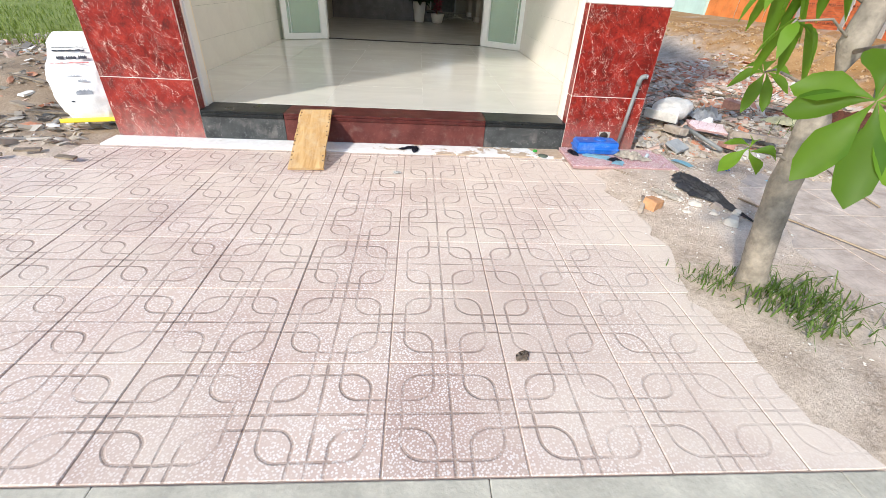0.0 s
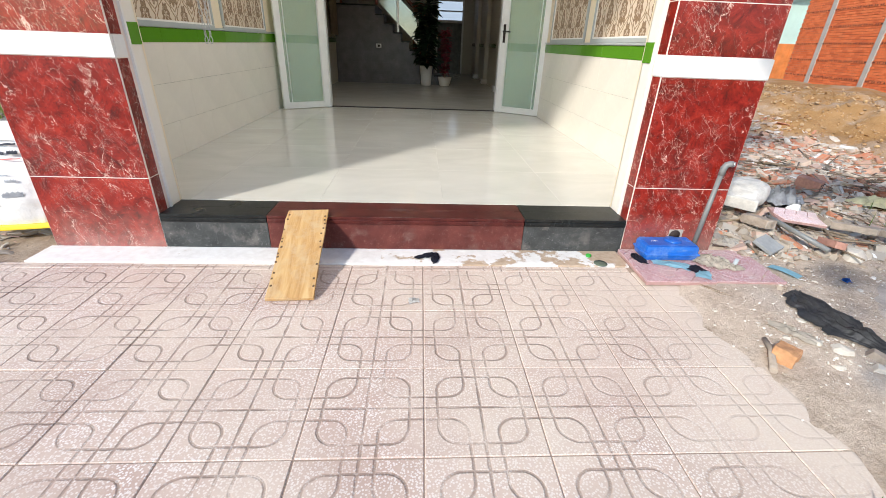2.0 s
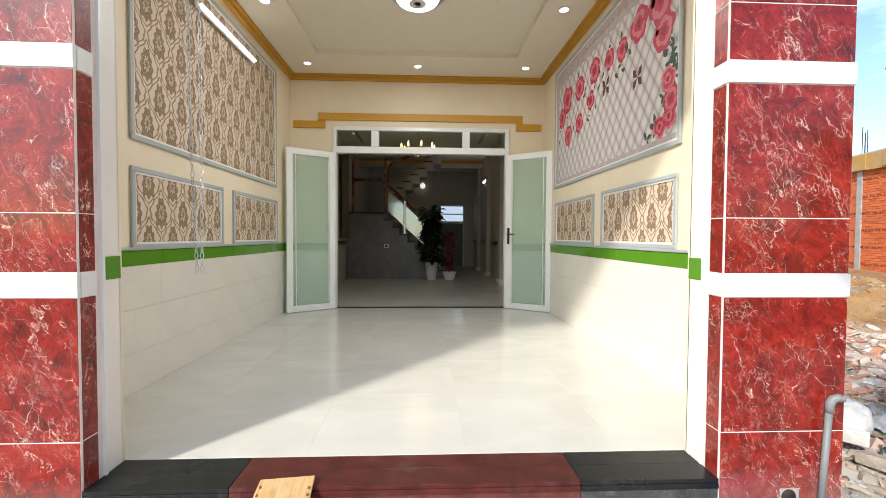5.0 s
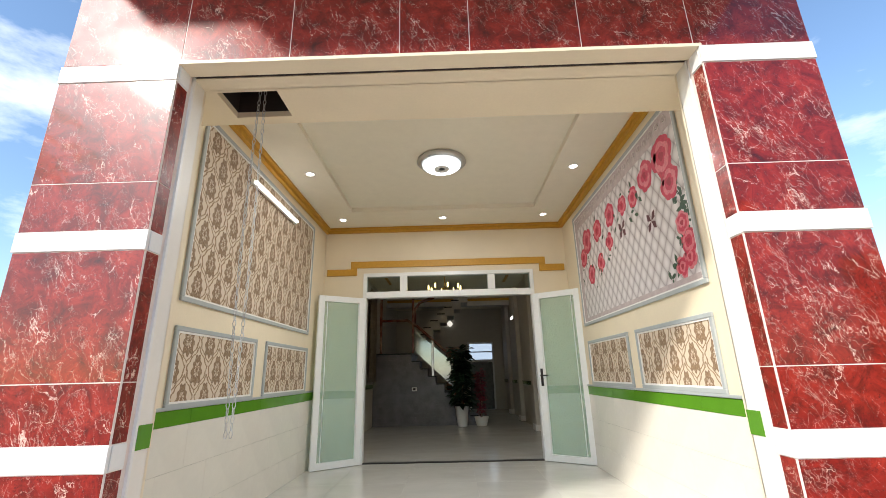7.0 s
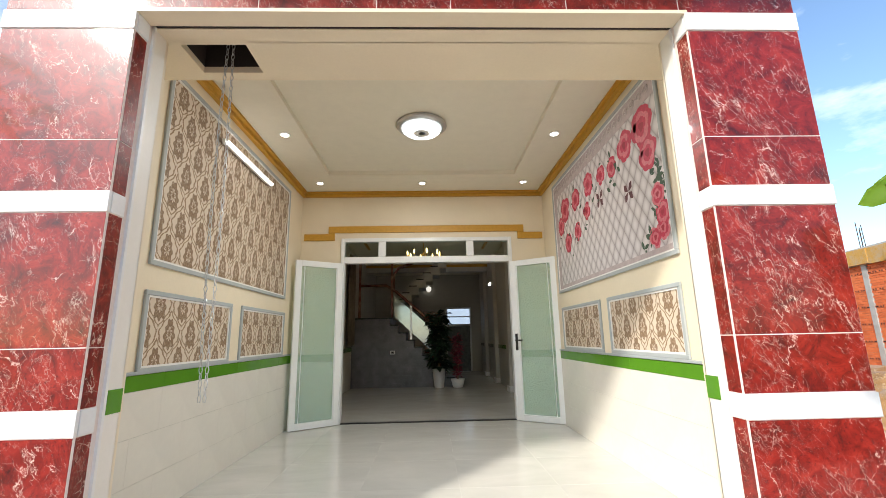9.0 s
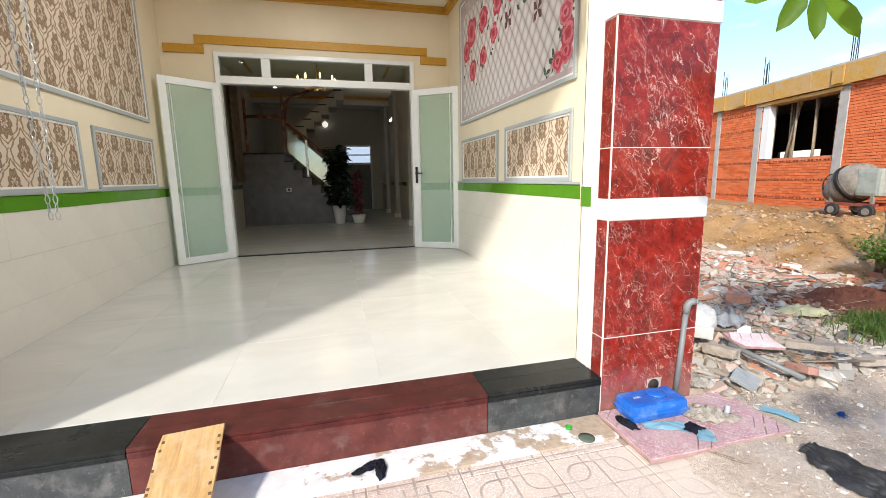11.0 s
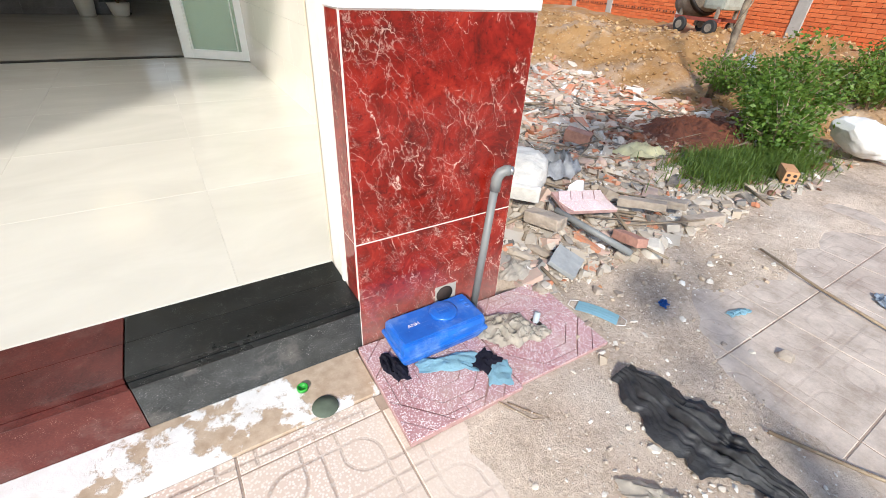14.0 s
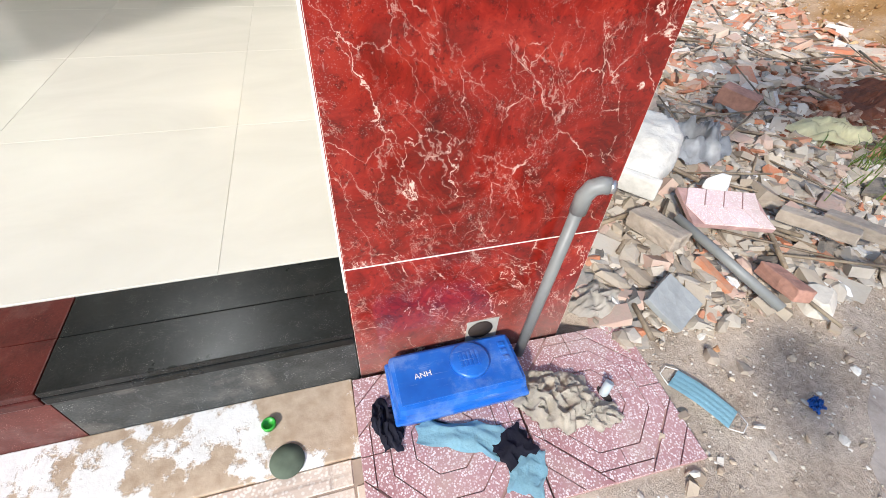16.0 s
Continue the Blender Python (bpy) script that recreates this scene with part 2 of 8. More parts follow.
def make_wallpaper():
    g = Nodes("damask_wallpaper", 0.6)
    x, y, z = g.xyz()
    grain = g.noise(45, 5, 0.65)
    su, sv = g.math("ADD", g.math("DIVIDE", y, 0.29), 40), g.math("ADD", g.math("DIVIDE", z, 0.42), 40)
    warp = g.math("MULTIPLY", g.math("SUBTRACT", grain, 0.5), 0.10)

    def cell(shift):
        cu = g.math("ABSOLUTE", g.math("SUBTRACT", g.math("FRACT", g.math("ADD", su, shift)), 0.5))
        cv = g.math("SUBTRACT", g.math("FRACT", g.math("ADD", sv, shift)), 0.5)
        taper = g.math("ADD", 1.0, g.math("MULTIPLY", cv, 1.3))
        a = g.math("MULTIPLY", g.math("DIVIDE", cu, 0.25), taper)
        b = g.math("DIVIDE", cv, 0.30)
        scallop = g.math("MULTIPLY", g.math("SINE", g.math("MULTIPLY", g.math("ARCTAN2", cv, cu), 9)), 0.10)
        return g.math("ADD", g.math("SQRT", g.math("ADD", g.math("MULTIPLY", a, a), g.math("MULTIPLY", b, b))), scallop), cu

    ma, ua = cell(0.0)
    mb, _u = cell(0.5)
    med = g.math("ADD", g.math("MINIMUM", ma, mb), g.math("MULTIPLY", warp, 2.2))
    edge = g.math("MULTIPLY", g.math("ADD", 1, g.math("COSINE", g.math("MULTIPLY", g.math("SUBTRACT", sv, 0.5), 6.28318))), 0.25)
    f = g.math("ADD", g.math("ABSOLUTE", g.math("SUBTRACT", ua, edge)), warp)
    f = g.math("ADD", f, g.math("MULTIPLY", g.math("SINE", g.math("MULTIPLY", sv, 6.28318 * 6)), 0.02))
    light, dark, mid = (0.66, 0.55, 0.43), (0.19, 0.11, 0.06), (0.28, 0.18, 0.10)
    inner = g.ramp(med, [(0.0, dark), (0.22, mid), (0.30, light), (0.36, light), (0.42, dark), (0.70, mid), (0.86, dark), (0.92, light)])
    band = g.ramp(f, [(0.0, 0.0), (0.028, 0.0), (0.036, 1.0), (0.085, 1.0), (0.095, 0.0)])
    col = g.mix(g.math("MULTIPLY", band, g.math("GREATER_THAN", med, 0.9)), inner, mid)
    flecks = g.ramp(g.noise(120, 3, 0.6), [(0.57, 0.0), (0.63, 0.5)])
    g.set("Base Color", g.mix(flecks, col, light))
    g.bump(f, 0.12, 0.002)
    return g.mat


def make_quilt():
    g = Nodes("quilted_print", 0.35)
    x, y, z = g.xyz()
    a = g.math("ADD", g.math("DIVIDE", y, 0.145), g.math("DIVIDE", z, 0.195))
    b = g.math("SUBTRACT", g.math("DIVIDE", y, 0.145), g.math("DIVIDE", z, 0.195))
    sa = g.math("ABSOLUTE", g.math("SINE", g.math("MULTIPLY", a, 3.14159)))
    sb = g.math("ABSOLUTE", g.math("SINE", g.math("MULTIPLY", b, 3.14159)))
    puff = g.math("POWER", g.math("MULTIPLY", sa, sb), 0.5)
    col = g.ramp(puff, [(0.0, (0.20, 0.16, 0.15)), (0.22, (0.42, 0.37, 0.36)), (0.6, (0.58, 0.53, 0.52)), (1.0, (0.72, 0.67, 0.66))])
    g.set("Base Color", col)
    g.bump(puff, 0.12, 0.004)
    return g.mat


def make_floor_tile():
    g = Nodes("pale_floor_tile", 0.10, spec=0.5)
    pos = g.shift(19)
    x, y, z = g.xyz(pos)
    stretch = g.vec(g.math("MULTIPLY", x, 0.5), y, z)
    col = g.ramp(g.noise(2.6, 7, 0.6, stretch, 0.8), [(0.3, (0.57, 0.55, 0.495)), (0.7, (0.66, 0.64, 0.58))])
    g.set("Base Color", col)
    g.set("Roughness", g.math("ADD", 0.07, g.math("MULTIPLY", g.noise(3, 5, vec=g.world()), 0.13)))
    return g.mat


def make_granite(name, dark, light, speck, dusty=0.28, rough=0.30):
    g = Nodes(name, 0.16, spec=0.22)
    sp = g.ramp(g.voronoi(300), [(0.12, 1.0), (0.28, 0.0)])
    big = g.noise(11, 6)
    col = g.ramp(g.math("ADD", g.math("MULTIPLY", big, 0.6), g.math("MULTIPLY", g.noise(190, 2), 0.4)), [(0.35, dark), (0.7, light)])
    col = g.mix(g.math("MULTIPLY", sp, g.ramp(g.noise(40, 3), [(0.48, 0.0), (0.64, 0.9)])), col, speck)
    dust = g.ramp(g.noise(6, 7, 0.65), [(0.55, 0.0), (0.8, dusty)])
    col = g.mix(dust, col, (0.34, 0.30, 0.27))
    g.set("Base Color", col)
    g.set("Roughness", g.math("ADD", rough - 0.08, g.math("MULTIPLY", g.noise(8, 5), 0.2)))
    return g.mat


def make_ground():
    g = Nodes("sandy_ground", 0.95, spec=0.2)
    x, y, z = g.xyz()
    n1, n2, n3 = g.noise(0.7, 6, 0.6), g.noise(4.5, 10, 0.76), g.noise(55, 7, 0.78)
    f = g.math("ADD", g.math("MULTIPLY", n1, 0.34), g.math("ADD", g.math("MULTIPLY", n2, 0.36), g.math("MULTIPLY", n3, 0.30)))
    sand = g.ramp(f, [(0.39, (0.29, 0.22, 0.16)), (0.49, (0.56, 0.45, 0.355)), (0.58, (0.73, 0.615, 0.505))])
    clay = g.ramp(f, [(0.34, (0.17, 0.085, 0.03)), (0.5, (0.36, 0.20, 0.08)), (0.68, (0.50, 0.31, 0.15))])
    far = g.ramp(g.math("ADD", g.math("DIVIDE", x, 10), g.math("MULTIPLY", g.math("SUBTRACT", n1, 0.5), 0.3)), [(0.60, 0.0), (0.68, 1.0)])
    col = g.mix(far, sand, clay)
    grey = g.ramp(g.noise(1.3, 6, 0.6), [(0.50, 0.0), (0.66, 0.5)])
    col = g.mix(grey, col, g.ramp(f, [(0.40, (0.30, 0.25, 0.205)), (0.60, (0.60, 0.53, 0.46))]))
    lot = g.ramp(g.math("DIVIDE", g.math("ADD", x, 1.3), -1), [(0.0, 0.0), (0.4, 0.75)])
    lot = g.math("MULTIPLY", lot, g.ramp(g.math("DIVIDE", g.math("SUBTRACT", y, 3.0), 1.0), [(0.1, 0.0), (0.5, 1.0)]))
    col = g.mix(lot, col, g.ramp(f, [(0.36, (0.14, 0.095, 0.06)), (0.5, (0.26, 0.185, 0.12)), (0.62, (0.38, 0.29, 0.20))]))
    grassy = g.ramp(g.math("ADD", g.math("DIVIDE", y, 20), g.math("MULTIPLY", g.math("SUBTRACT", n1, 0.5), 0.25)), [(0.36, 0.0), (0.44, 1.0)])
    left = g.ramp(g.math("DIVIDE", g.math("ADD", x, 2), -2), [(0.0, 0.0), (0.5, 1.0)])
    col = g.mix(g.math("MULTIPLY", grassy, left), col, g.ramp(n2, [(0.35, (0.12, 0.16, 0.03)), (0.65, (0.27, 0.30, 0.085))]))
    white = g.ramp(g.voronoi(28), [(0.09, 1.0), (0.15, 0.0)])
    white = g.math("MULTIPLY", white, g.ramp(g.noise(2.1, 3), [(0.5, 0.0), (0.6, 0.9)]))
    col = g.mix(white, col, (0.72, 0.68, 0.62))
    g.set("Base Color", col)
    g.bump(g.math("ADD", n2, g.math("MULTIPLY", n3, 0.8)), 0.7, 0.018)
    return g.mat


def make_rubble(name, stops, rough=0.85):
    g = Nodes(name, rough, spec=0.25)
    col = g.ramp(g.island(), stops, "CONSTANT")
    dirt = g.ramp(g.noise(14, 7, 0.72), [(0.42, 0.0), (0.64, 0.62)])
    g.set("Base Color", g.mix(dirt, col, (0.42, 0.35, 0.28)))
    g.bump(g.noise(70, 4), 0.4, 0.004)
    return g.mat


def make_brick():
    g = Nodes("red_hollow_brick", 0.85, spec=0.2)
    r = g.math("ADD", g.math("MULTIPLY", g.island(), 0.6), g.math("MULTIPLY", g.obrand(), 0.4))
    col = g.ramp(r, [(0.0, (0.58, 0.125, 0.045)), (0.3, (0.72, 0.175, 0.06)), (0.75, (0.78, 0.215, 0.08)), (1.0, (0.80, 0.30, 0.14))])
    g.set("Base Color", g.mix(g.ramp(g.noise(3, 6), [(0.45, 0.0), (0.75, 0.35)]), col, (0.36, 0.10, 0.05)))
    g.bump(g.noise(60, 3), 0.4, 0.004)
    return g.mat


def make_wood(name, c1, c2, c3, scale=1.0, rough=0.65):
    g = Nodes(name, rough)
    x, y, z = g.xyz()
    stretch = g.vec(g.math("MULTIPLY", x, 14 * scale), g.math("MULTIPLY", y, 2.0 * scale), g.math("MULTIPLY", z, 14 * scale))
    f = g.noise(1.6, 7, 0.6, stretch, 1.2)
    col = g.ramp(f, [(0.3, c1), (0.5, c2), (0.7, c3)])
    worn = g.ramp(g.noise(5.5, 8, 0.75), [(0.46, 0.0), (0.62, 0.8)])
    g.set("Base Color", g.mix(worn, col, [0.35 * a + b for a, b in zip(c3, (0.30, 0.23, 0.15))]))
    g.bump(f, 0.25, 0.003)
    return g.mat


def make_leaf(name, c1, c2, thin=0.35):
    g = Nodes(name, 0.5, spec=0.3)
    r = g.math("FRACT", g.math("ADD", g.island(), g.obrand()))
    col = g.ramp(r, [(0.0, c1), (1.0, c2)])
    g.set("Base Color", g.mix(g.ramp(g.noise(22, 4), [(0.45, 0.0), (0.7, 0.3)]), col, [c * 0.6 for c in c1]))
    tr = g.t.nodes.new("ShaderNodeBsdfTranslucent")
    g.put(tr.inputs["Color"], g.mix(0.5, col, (0.35, 0.5, 0.04)))
    mx = g.t.nodes.new("ShaderNodeMixShader")
    mx.inputs[0].default_value = thin
    out = g.t.nodes["Material Output"]
    g.t.links.new(g.b.outputs[0], mx.inputs[1])
    g.t.links.new(tr.outputs[0], mx.inputs[2])
    g.t.links.new(mx.outputs[0], out.inputs["Surface"])
    return g.mat


def make_glass(name, colour, rough=0.0, mix_clear=0.7):
    """A thin pane: part clear, part glossy."""
    g = Nodes(name, rough)
    out = g.t.nodes["Material Output"]
    tr = g.t.nodes.new("ShaderNodeBsdfTransparent")
    g.put(tr.inputs["Color"], colour)
    gl = g.t.nodes.new("ShaderNodeBsdfGlossy")
    gl.inputs["Roughness"].default_value = rough
    fr = g.t.nodes.new("ShaderNodeFresnel")
    fr.inputs["IOR"].default_value = 1.5
    mx = g.t.nodes.new("ShaderNodeMixShader")
    g.put(mx.inputs[0], fr.outputs[0])
    g.t.links.new(tr.outputs[0], mx.inputs[1])
    g.t.links.new(gl.outputs[0], mx.inputs[2])
    g.t.links.new(mx.outputs[0], out.inputs["Surface"])
    return g.mat


def make_tinted():
    """Green tinted glass: partly see-through, partly milky."""
    g = Nodes("green_tinted_glass", 0.08)
    g.set("Base Color", (0.66, 0.76, 0.68))
    tr = g.t.nodes.new("ShaderNodeBsdfTransparent")
    g.put(tr.inputs["Color"], (0.86, 0.95, 0.89))
    mx = g.t.nodes.new("ShaderNodeMixShader")
    mx.inputs[0].default_value = 0.30
    g.t.links.new(tr.outputs[0], mx.inputs[1])
    g.t.links.new(g.b.outputs[0], mx.inputs[2])
    g.t.links.new(mx.outputs[0], g.t.nodes["Material Output"].inputs["Surface"])
    return g.mat


def make_glow(name, colour, strength):
    g = Nodes(name, 0.4)
    g.set("Base Color", colour)
    g.set("Emission Color", colour)
    g.set("Emission Strength", strength)
    return g.mat


def make_plaster_strip():
    g = Nodes("worn_white_plaster", 0.8)
    n = g.noise(5.5, 8, 0.68)
    x = g.xyz()[0]
    more = g.ramp(g.math("DIVIDE", g.math("SUBTRACT", x, 0.3), 1.6), [(0.0, 0.0), (0.30, 0.15), (0.6, 0.17), (1.0, 0.24)])
    bare = g.ramp(g.math("ADD", n, more), [(0.66, 0.0), (0.70, 1.0)])
    g.set("Base Color", g.mix(bare, g.ramp(g.noise(20, 4), [(0.3, (0.74, 0.71, 0.68)), (0.7, (0.84, 0.82, 0.80))]), g.ramp(g.noise(30, 5), [(0.3, (0.40, 0.29, 0.20)), (0.7, (0.55, 0.43, 0.32))])))
    g.bump(g.math("SUBTRACT", g.noise(40, 4), bare), 0.35, 0.004)
    return g.mat


TERRAZZO, MARBLE, WALLPAPER, QUILT, FLOORTILE = make_terrazzo(), make_marble(), make_wallpaper(), make_quilt(), make_floor_tile()
IVORY = plain("ivory_paint", (0.82, 0.78, 0.70), 0.5, vary=0.04, scale=3)
BLACKRISER = make_granite("black_granite_sawn", (0.028, 0.030, 0.030), (0.085, 0.088, 0.086), (0.60, 0.59, 0.57), 0.5, 0.5)
REDRISER = make_granite("maroon_granite_sawn", (0.075, 0.020, 0.017), (0.16, 0.045, 0.036), (0.45, 0.28, 0.24), 0.3, 0.45)
BLACKGRANITE = make_granite("black_granite", (0.006, 0.007, 0.007), (0.018, 0.020, 0.020), (0.20, 0.20, 0.19), 0.05, 0.28)
REDGRANITE = make_granite("maroon_granite", (0.045, 0.009, 0.008), (0.115, 0.024, 0.019), (0.22, 0.10, 0.085), 0.2, 0.32)
GROUND = make_ground()
BRICK = make_brick()
RUBBLE = make_rubble("mixed_rubble", [(0.0, (0.42, 0.38, 0.33)), (0.18, (0.30, 0.25, 0.20)), (0.34, (0.50, 0.45, 0.39)), (0.46, (0.12, 0.11, 0.10)), (0.50, (0.52, 0.36, 0.30)), (0.58, (0.45, 0.38, 0.30)), (0.70, (0.22, 0.21, 0.20)), (0.80, (0.54, 0.49, 0.43)), (0.89, (0.50, 0.20, 0.11)), (0.955, (0.82, 0.81, 0.79))])
REDRUBBLE = make_rubble("broken_brick_rubble", [(0.0, (0.52, 0.20, 0.11)), (0.18, (0.60, 0.46, 0.37)), (0.40, (0.56, 0.34, 0.25)), (0.52, (0.62, 0.54, 0.46)), (0.75, (0.50, 0.19, 0.11)), (0.90, (0.76, 0.72, 0.67))])
CLAY = make_rubble("clay_clods", [(0.0, (0.46, 0.28, 0.12)), (0.3, (0.38, 0.22, 0.09)), (0.6, (0.54, 0.36, 0.18)), (0.85, (0.27, 0.14, 0.05))])
REDCLAY = make_rubble("red_soil", [(0.0, (0.15, 0.045, 0.022)), (0.5, (0.22, 0.07, 0.032)), (0.85, (0.10, 0.03, 0.015))])
CREAM = plain("cream_wall_paint", (0.80, 0.69, 0.51), 0.55, vary=0.05, scale=2.0, bump=0.05)
WHITE = plain("white_paint", (0.80, 0.78, 0.74), 0.4, vary=0.04, scale=3)
BAND = plain("white_band_stone", (0.80, 0.79, 0.77), 0.35, vary=0.05, scale=5)
GROUT = plain("pale_grout", (0.78, 0.68, 0.62), 0.8)
TILEGROUT = plain("grey_grout", (0.58, 0.56, 0.51), 0.6)
DADO = plain("cream_wall_tile", (0.78, 0.735, 0.65), 0.10, vary=0.04, scale=3, grain=20)
GREEN = plain("green_tile", (0.095, 0.26, 0.018), 0.15, vary=0.06)
SILVER = plain("silver_moulding", (0.40, 0.43, 0.43), 0.45, vary=0.06)
GOLD = plain("ochre_moulding", (0.56, 0.29, 0.03), 0.5, vary=0.12, scale=30, bump=0.3, grain=90)
CEIL = plain("ceiling_paint", (0.80, 0.74, 0.61), 0.6, vary=0.03)
ALU = plain("white_aluminium", (0.80, 0.80, 0.78), 0.3, vary=0.03)
DARKMETAL = plain("dark_metal", (0.035, 0.03, 0.028), 0.4, 0.6)
STEEL = plain("steel", (0.55, 0.55, 0.55), 0.3, 0.9)
# Near-black: shade inside holes and recesses put into the colour; also rusty steel.
RUSTSHADE = plain("rust_and_recess_shade", (0.035, 0.022, 0.018), 0.8)
CONCRETE = plain("grey_concrete", (0.42, 0.39, 0.35), 0.9, vary=0.2, scale=5, bump=0.4)
KERB = plain("kerb_concrete", (0.46, 0.43, 0.35), 0.9, vary=0.25, scale=7, bump=0.5)
ASPHALT = plain("asphalt", (0.06, 0.058, 0.055), 0.9, vary=0.25, bump=0.6)
PLASTER = make_plaster_strip()
BOARDWOOD = make_wood("weathered_plywood", (0.36, 0.18, 0.055), (0.52, 0.31, 0.12), (0.62, 0.42, 0.20))
REDWOOD = make_wood("red_stair_wood", (0.10, 0.018, 0.010), (0.16, 0.03, 0.016), (0.2, 0.045, 0.022), rough=0.25)
YELLOWWOOD = make_wood("formwork_boards", (0.40, 0.20, 0.03), (0.56, 0.30, 0.05), (0.46, 0.27, 0.10))
STAKE = make_wood("dry_stake", (0.16, 0.11, 0.07), (0.26, 0.19, 0.12), (0.33, 0.26, 0.18))
GREYPLASTIC = plain("grey_pvc", (0.20, 0.205, 0.20), 0.45, vary=0.15)


def make_blue():
    g = Nodes("dusty_blue_plastic", 0.36)
    col = g.ramp(g.noise(14, 5), [(0.3, (0.008, 0.10, 0.44)), (0.7, (0.014, 0.15, 0.58))])
    dust = g.ramp(g.noise(9, 9, 0.75), [(0.50, 0.0), (0.72, 0.5)])
    x, y, z = g.xyz()
    scratch = g.ramp(g.noise(30, 5, 0.7, g.vec(g.math("MULTIPLY", x, 0.3), g.math("MULTIPLY", y, 4), z)), [(0.60, 0.0), (0.70, 0.45)])
    g.set("Base Color", g.mix(g.math("MAXIMUM", dust, scratch), col, (0.30, 0.42, 0.60)))
    g.set("Roughness", g.math("ADD", 0.3, g.math("MULTIPLY", dust, 0.6)))
    return g.mat


BLUEPLASTIC = make_blue()
FROSTED = make_tinted()
CLEAR = make_glass("clear_glass", (0.85, 0.92, 0.89))
LEAF = make_leaf("glossy_green_leaf", (0.065, 0.16, 0.012), (0.18, 0.35, 0.03), 0.55)
BUSHLEAF = make_leaf("bush_leaf", (0.042, 0.095, 0.016), (0.16, 0.27, 0.05), 0.3)
GRASSLEAF = make_leaf("grass_blade", (0.045, 0.09, 0.015), (0.15, 0.22, 0.05), 0.3)
DARKLEAF = plain("potted_leaf", (0.012, 0.035, 0.014), 0.4)
BARK = plain("grey_bark", (0.26, 0.22, 0.17), 0.95, vary=0.5, scale=16, bump=1.0, grain=60)
SACK = plain("white_woven_sack", (0.74, 0.73, 0.71), 0.6, vary=0.1, scale=12, bump=0.5, grain=90)
DIRTYSACK = plain("dusty_sack", (0.60, 0.58, 0.54), 0.7, vary=0.25, scale=9, bump=0.5)
YELLOW = plain("yellow_seam", (0.75, 0.55, 0.02), 0.6)
INK = plain("dark_ink", (0.03, 0.035, 0.06), 0.6)
PINKINK = plain("pink_ink", (0.7, 0.2, 0.2), 0.6)
BLACKCLOTH = plain("black_plastic_cloth", (0.075, 0.075, 0.08), 0.5, vary=0.45, scale=22, bump=0.5, grain=75)
NAVY = plain("navy_rag", (0.018, 0.018, 0.035), 0.8, vary=0.3, bump=0.4)
BEIGERAG = plain("dirty_white_rag", (0.62, 0.56, 0.47), 0.9, vary=0.25, scale=20, bump=0.5)
MASKBLUE = plain("pale_blue_mask", (0.36, 0.62, 0.72), 0.8, vary=0.15, bump=0.3, grain=140)
YELLOWBAG = plain("pale_yellow_plastic", (0.76, 0.72, 0.48), 0.4, vary=0.2)
MIXERPAINT = plain("cement_crusted_metal", (0.24, 0.205, 0.165), 0.85, vary=0.5, scale=7, bump=0.7)
RUBBER = plain("black_rubber", (0.03, 0.03, 0.03), 0.8)
BULB = make_glow("lamp_glow", (1.0, 0.96, 0.9), 9.0)
TUBEGLOW = make_glow("tube_glow", (1.0, 0.98, 0.95), 2.6)
SOFTBULB = make_glow("opal_glow", (0.92, 0.97, 1.0), 1.6)
WARMBULB = make_glow("chandelier_glow", (1.0, 0.66, 0.25), 5.0)
DAYPANE = make_glow("daylit_pane", (0.55, 0.68, 0.85), 0.55)


# ---- building blocks ----
def add_box(bm, x0, x1, y0, y1, z0, z1, bevel=0.0, m=None):
    made = bmesh.ops.create_cube(bm, size=1.0)["verts"]
    bmesh.ops.transform(bm, verts=made, matrix=Matrix.Translation(((x0 + x1) / 2, (y0 + y1) / 2, (z0 + z1) / 2)) @ Matrix.Diagonal((x1 - x0, y1 - y0, z1 - z0, 1)))
    if bevel:
        edges = {e for v in made for e in v.link_edges}
        got = bmesh.ops.bevel(bm, geom=list(edges), offset=bevel, segments=2, affect="EDGES", profile=0.6)
        made = list({v for f in got["faces"] for v in f.verts} | {v for v in made if v.is_valid})
    if m:
        bmesh.ops.transform(bm, verts=made, matrix=m)
    return made


def box(*a, **k):
    bm = bmesh.new()
    add_box(bm, *a, **k)
    return bm


def add_tube(bm, pts, r0, r1=None, seg=8, caps=True):
    """A round tube along points, tapering from r0 to r1."""
    r1 = r0 if r1 is None else r1
    pts = [Vector(p) for p in pts]
    rings = []
    for i, p in enumerate(pts):
        d = (pts[min(i + 1, len(pts) - 1)] - pts[max(i - 1, 0)]).normalized()
        q = d.to_track_quat("Z", "Y")
        r = r0 + (r1 - r0) * i / max(1, len(pts) - 1)
        rings.append([bm.verts.new(p + q @ Vector((r * math.cos(2 * math.pi * k / seg), r * math.sin(2 * math.pi * k / seg), 0))) for k in range(seg)])
    for a, b in zip(rings, rings[1:]):
        for k in range(seg):
            bm.faces.new((a[k], a[(k + 1) % seg], b[(k + 1) % seg], b[k])).smooth = True
    if caps:
        bm.faces.new(list(reversed(rings[0])))
        bm.faces.new(rings[-1])


def tube(pts, r0, r1=None, seg=8):
    bm = bmesh.new()
    add_tube(bm, pts, r0, r1, seg)
    return bm


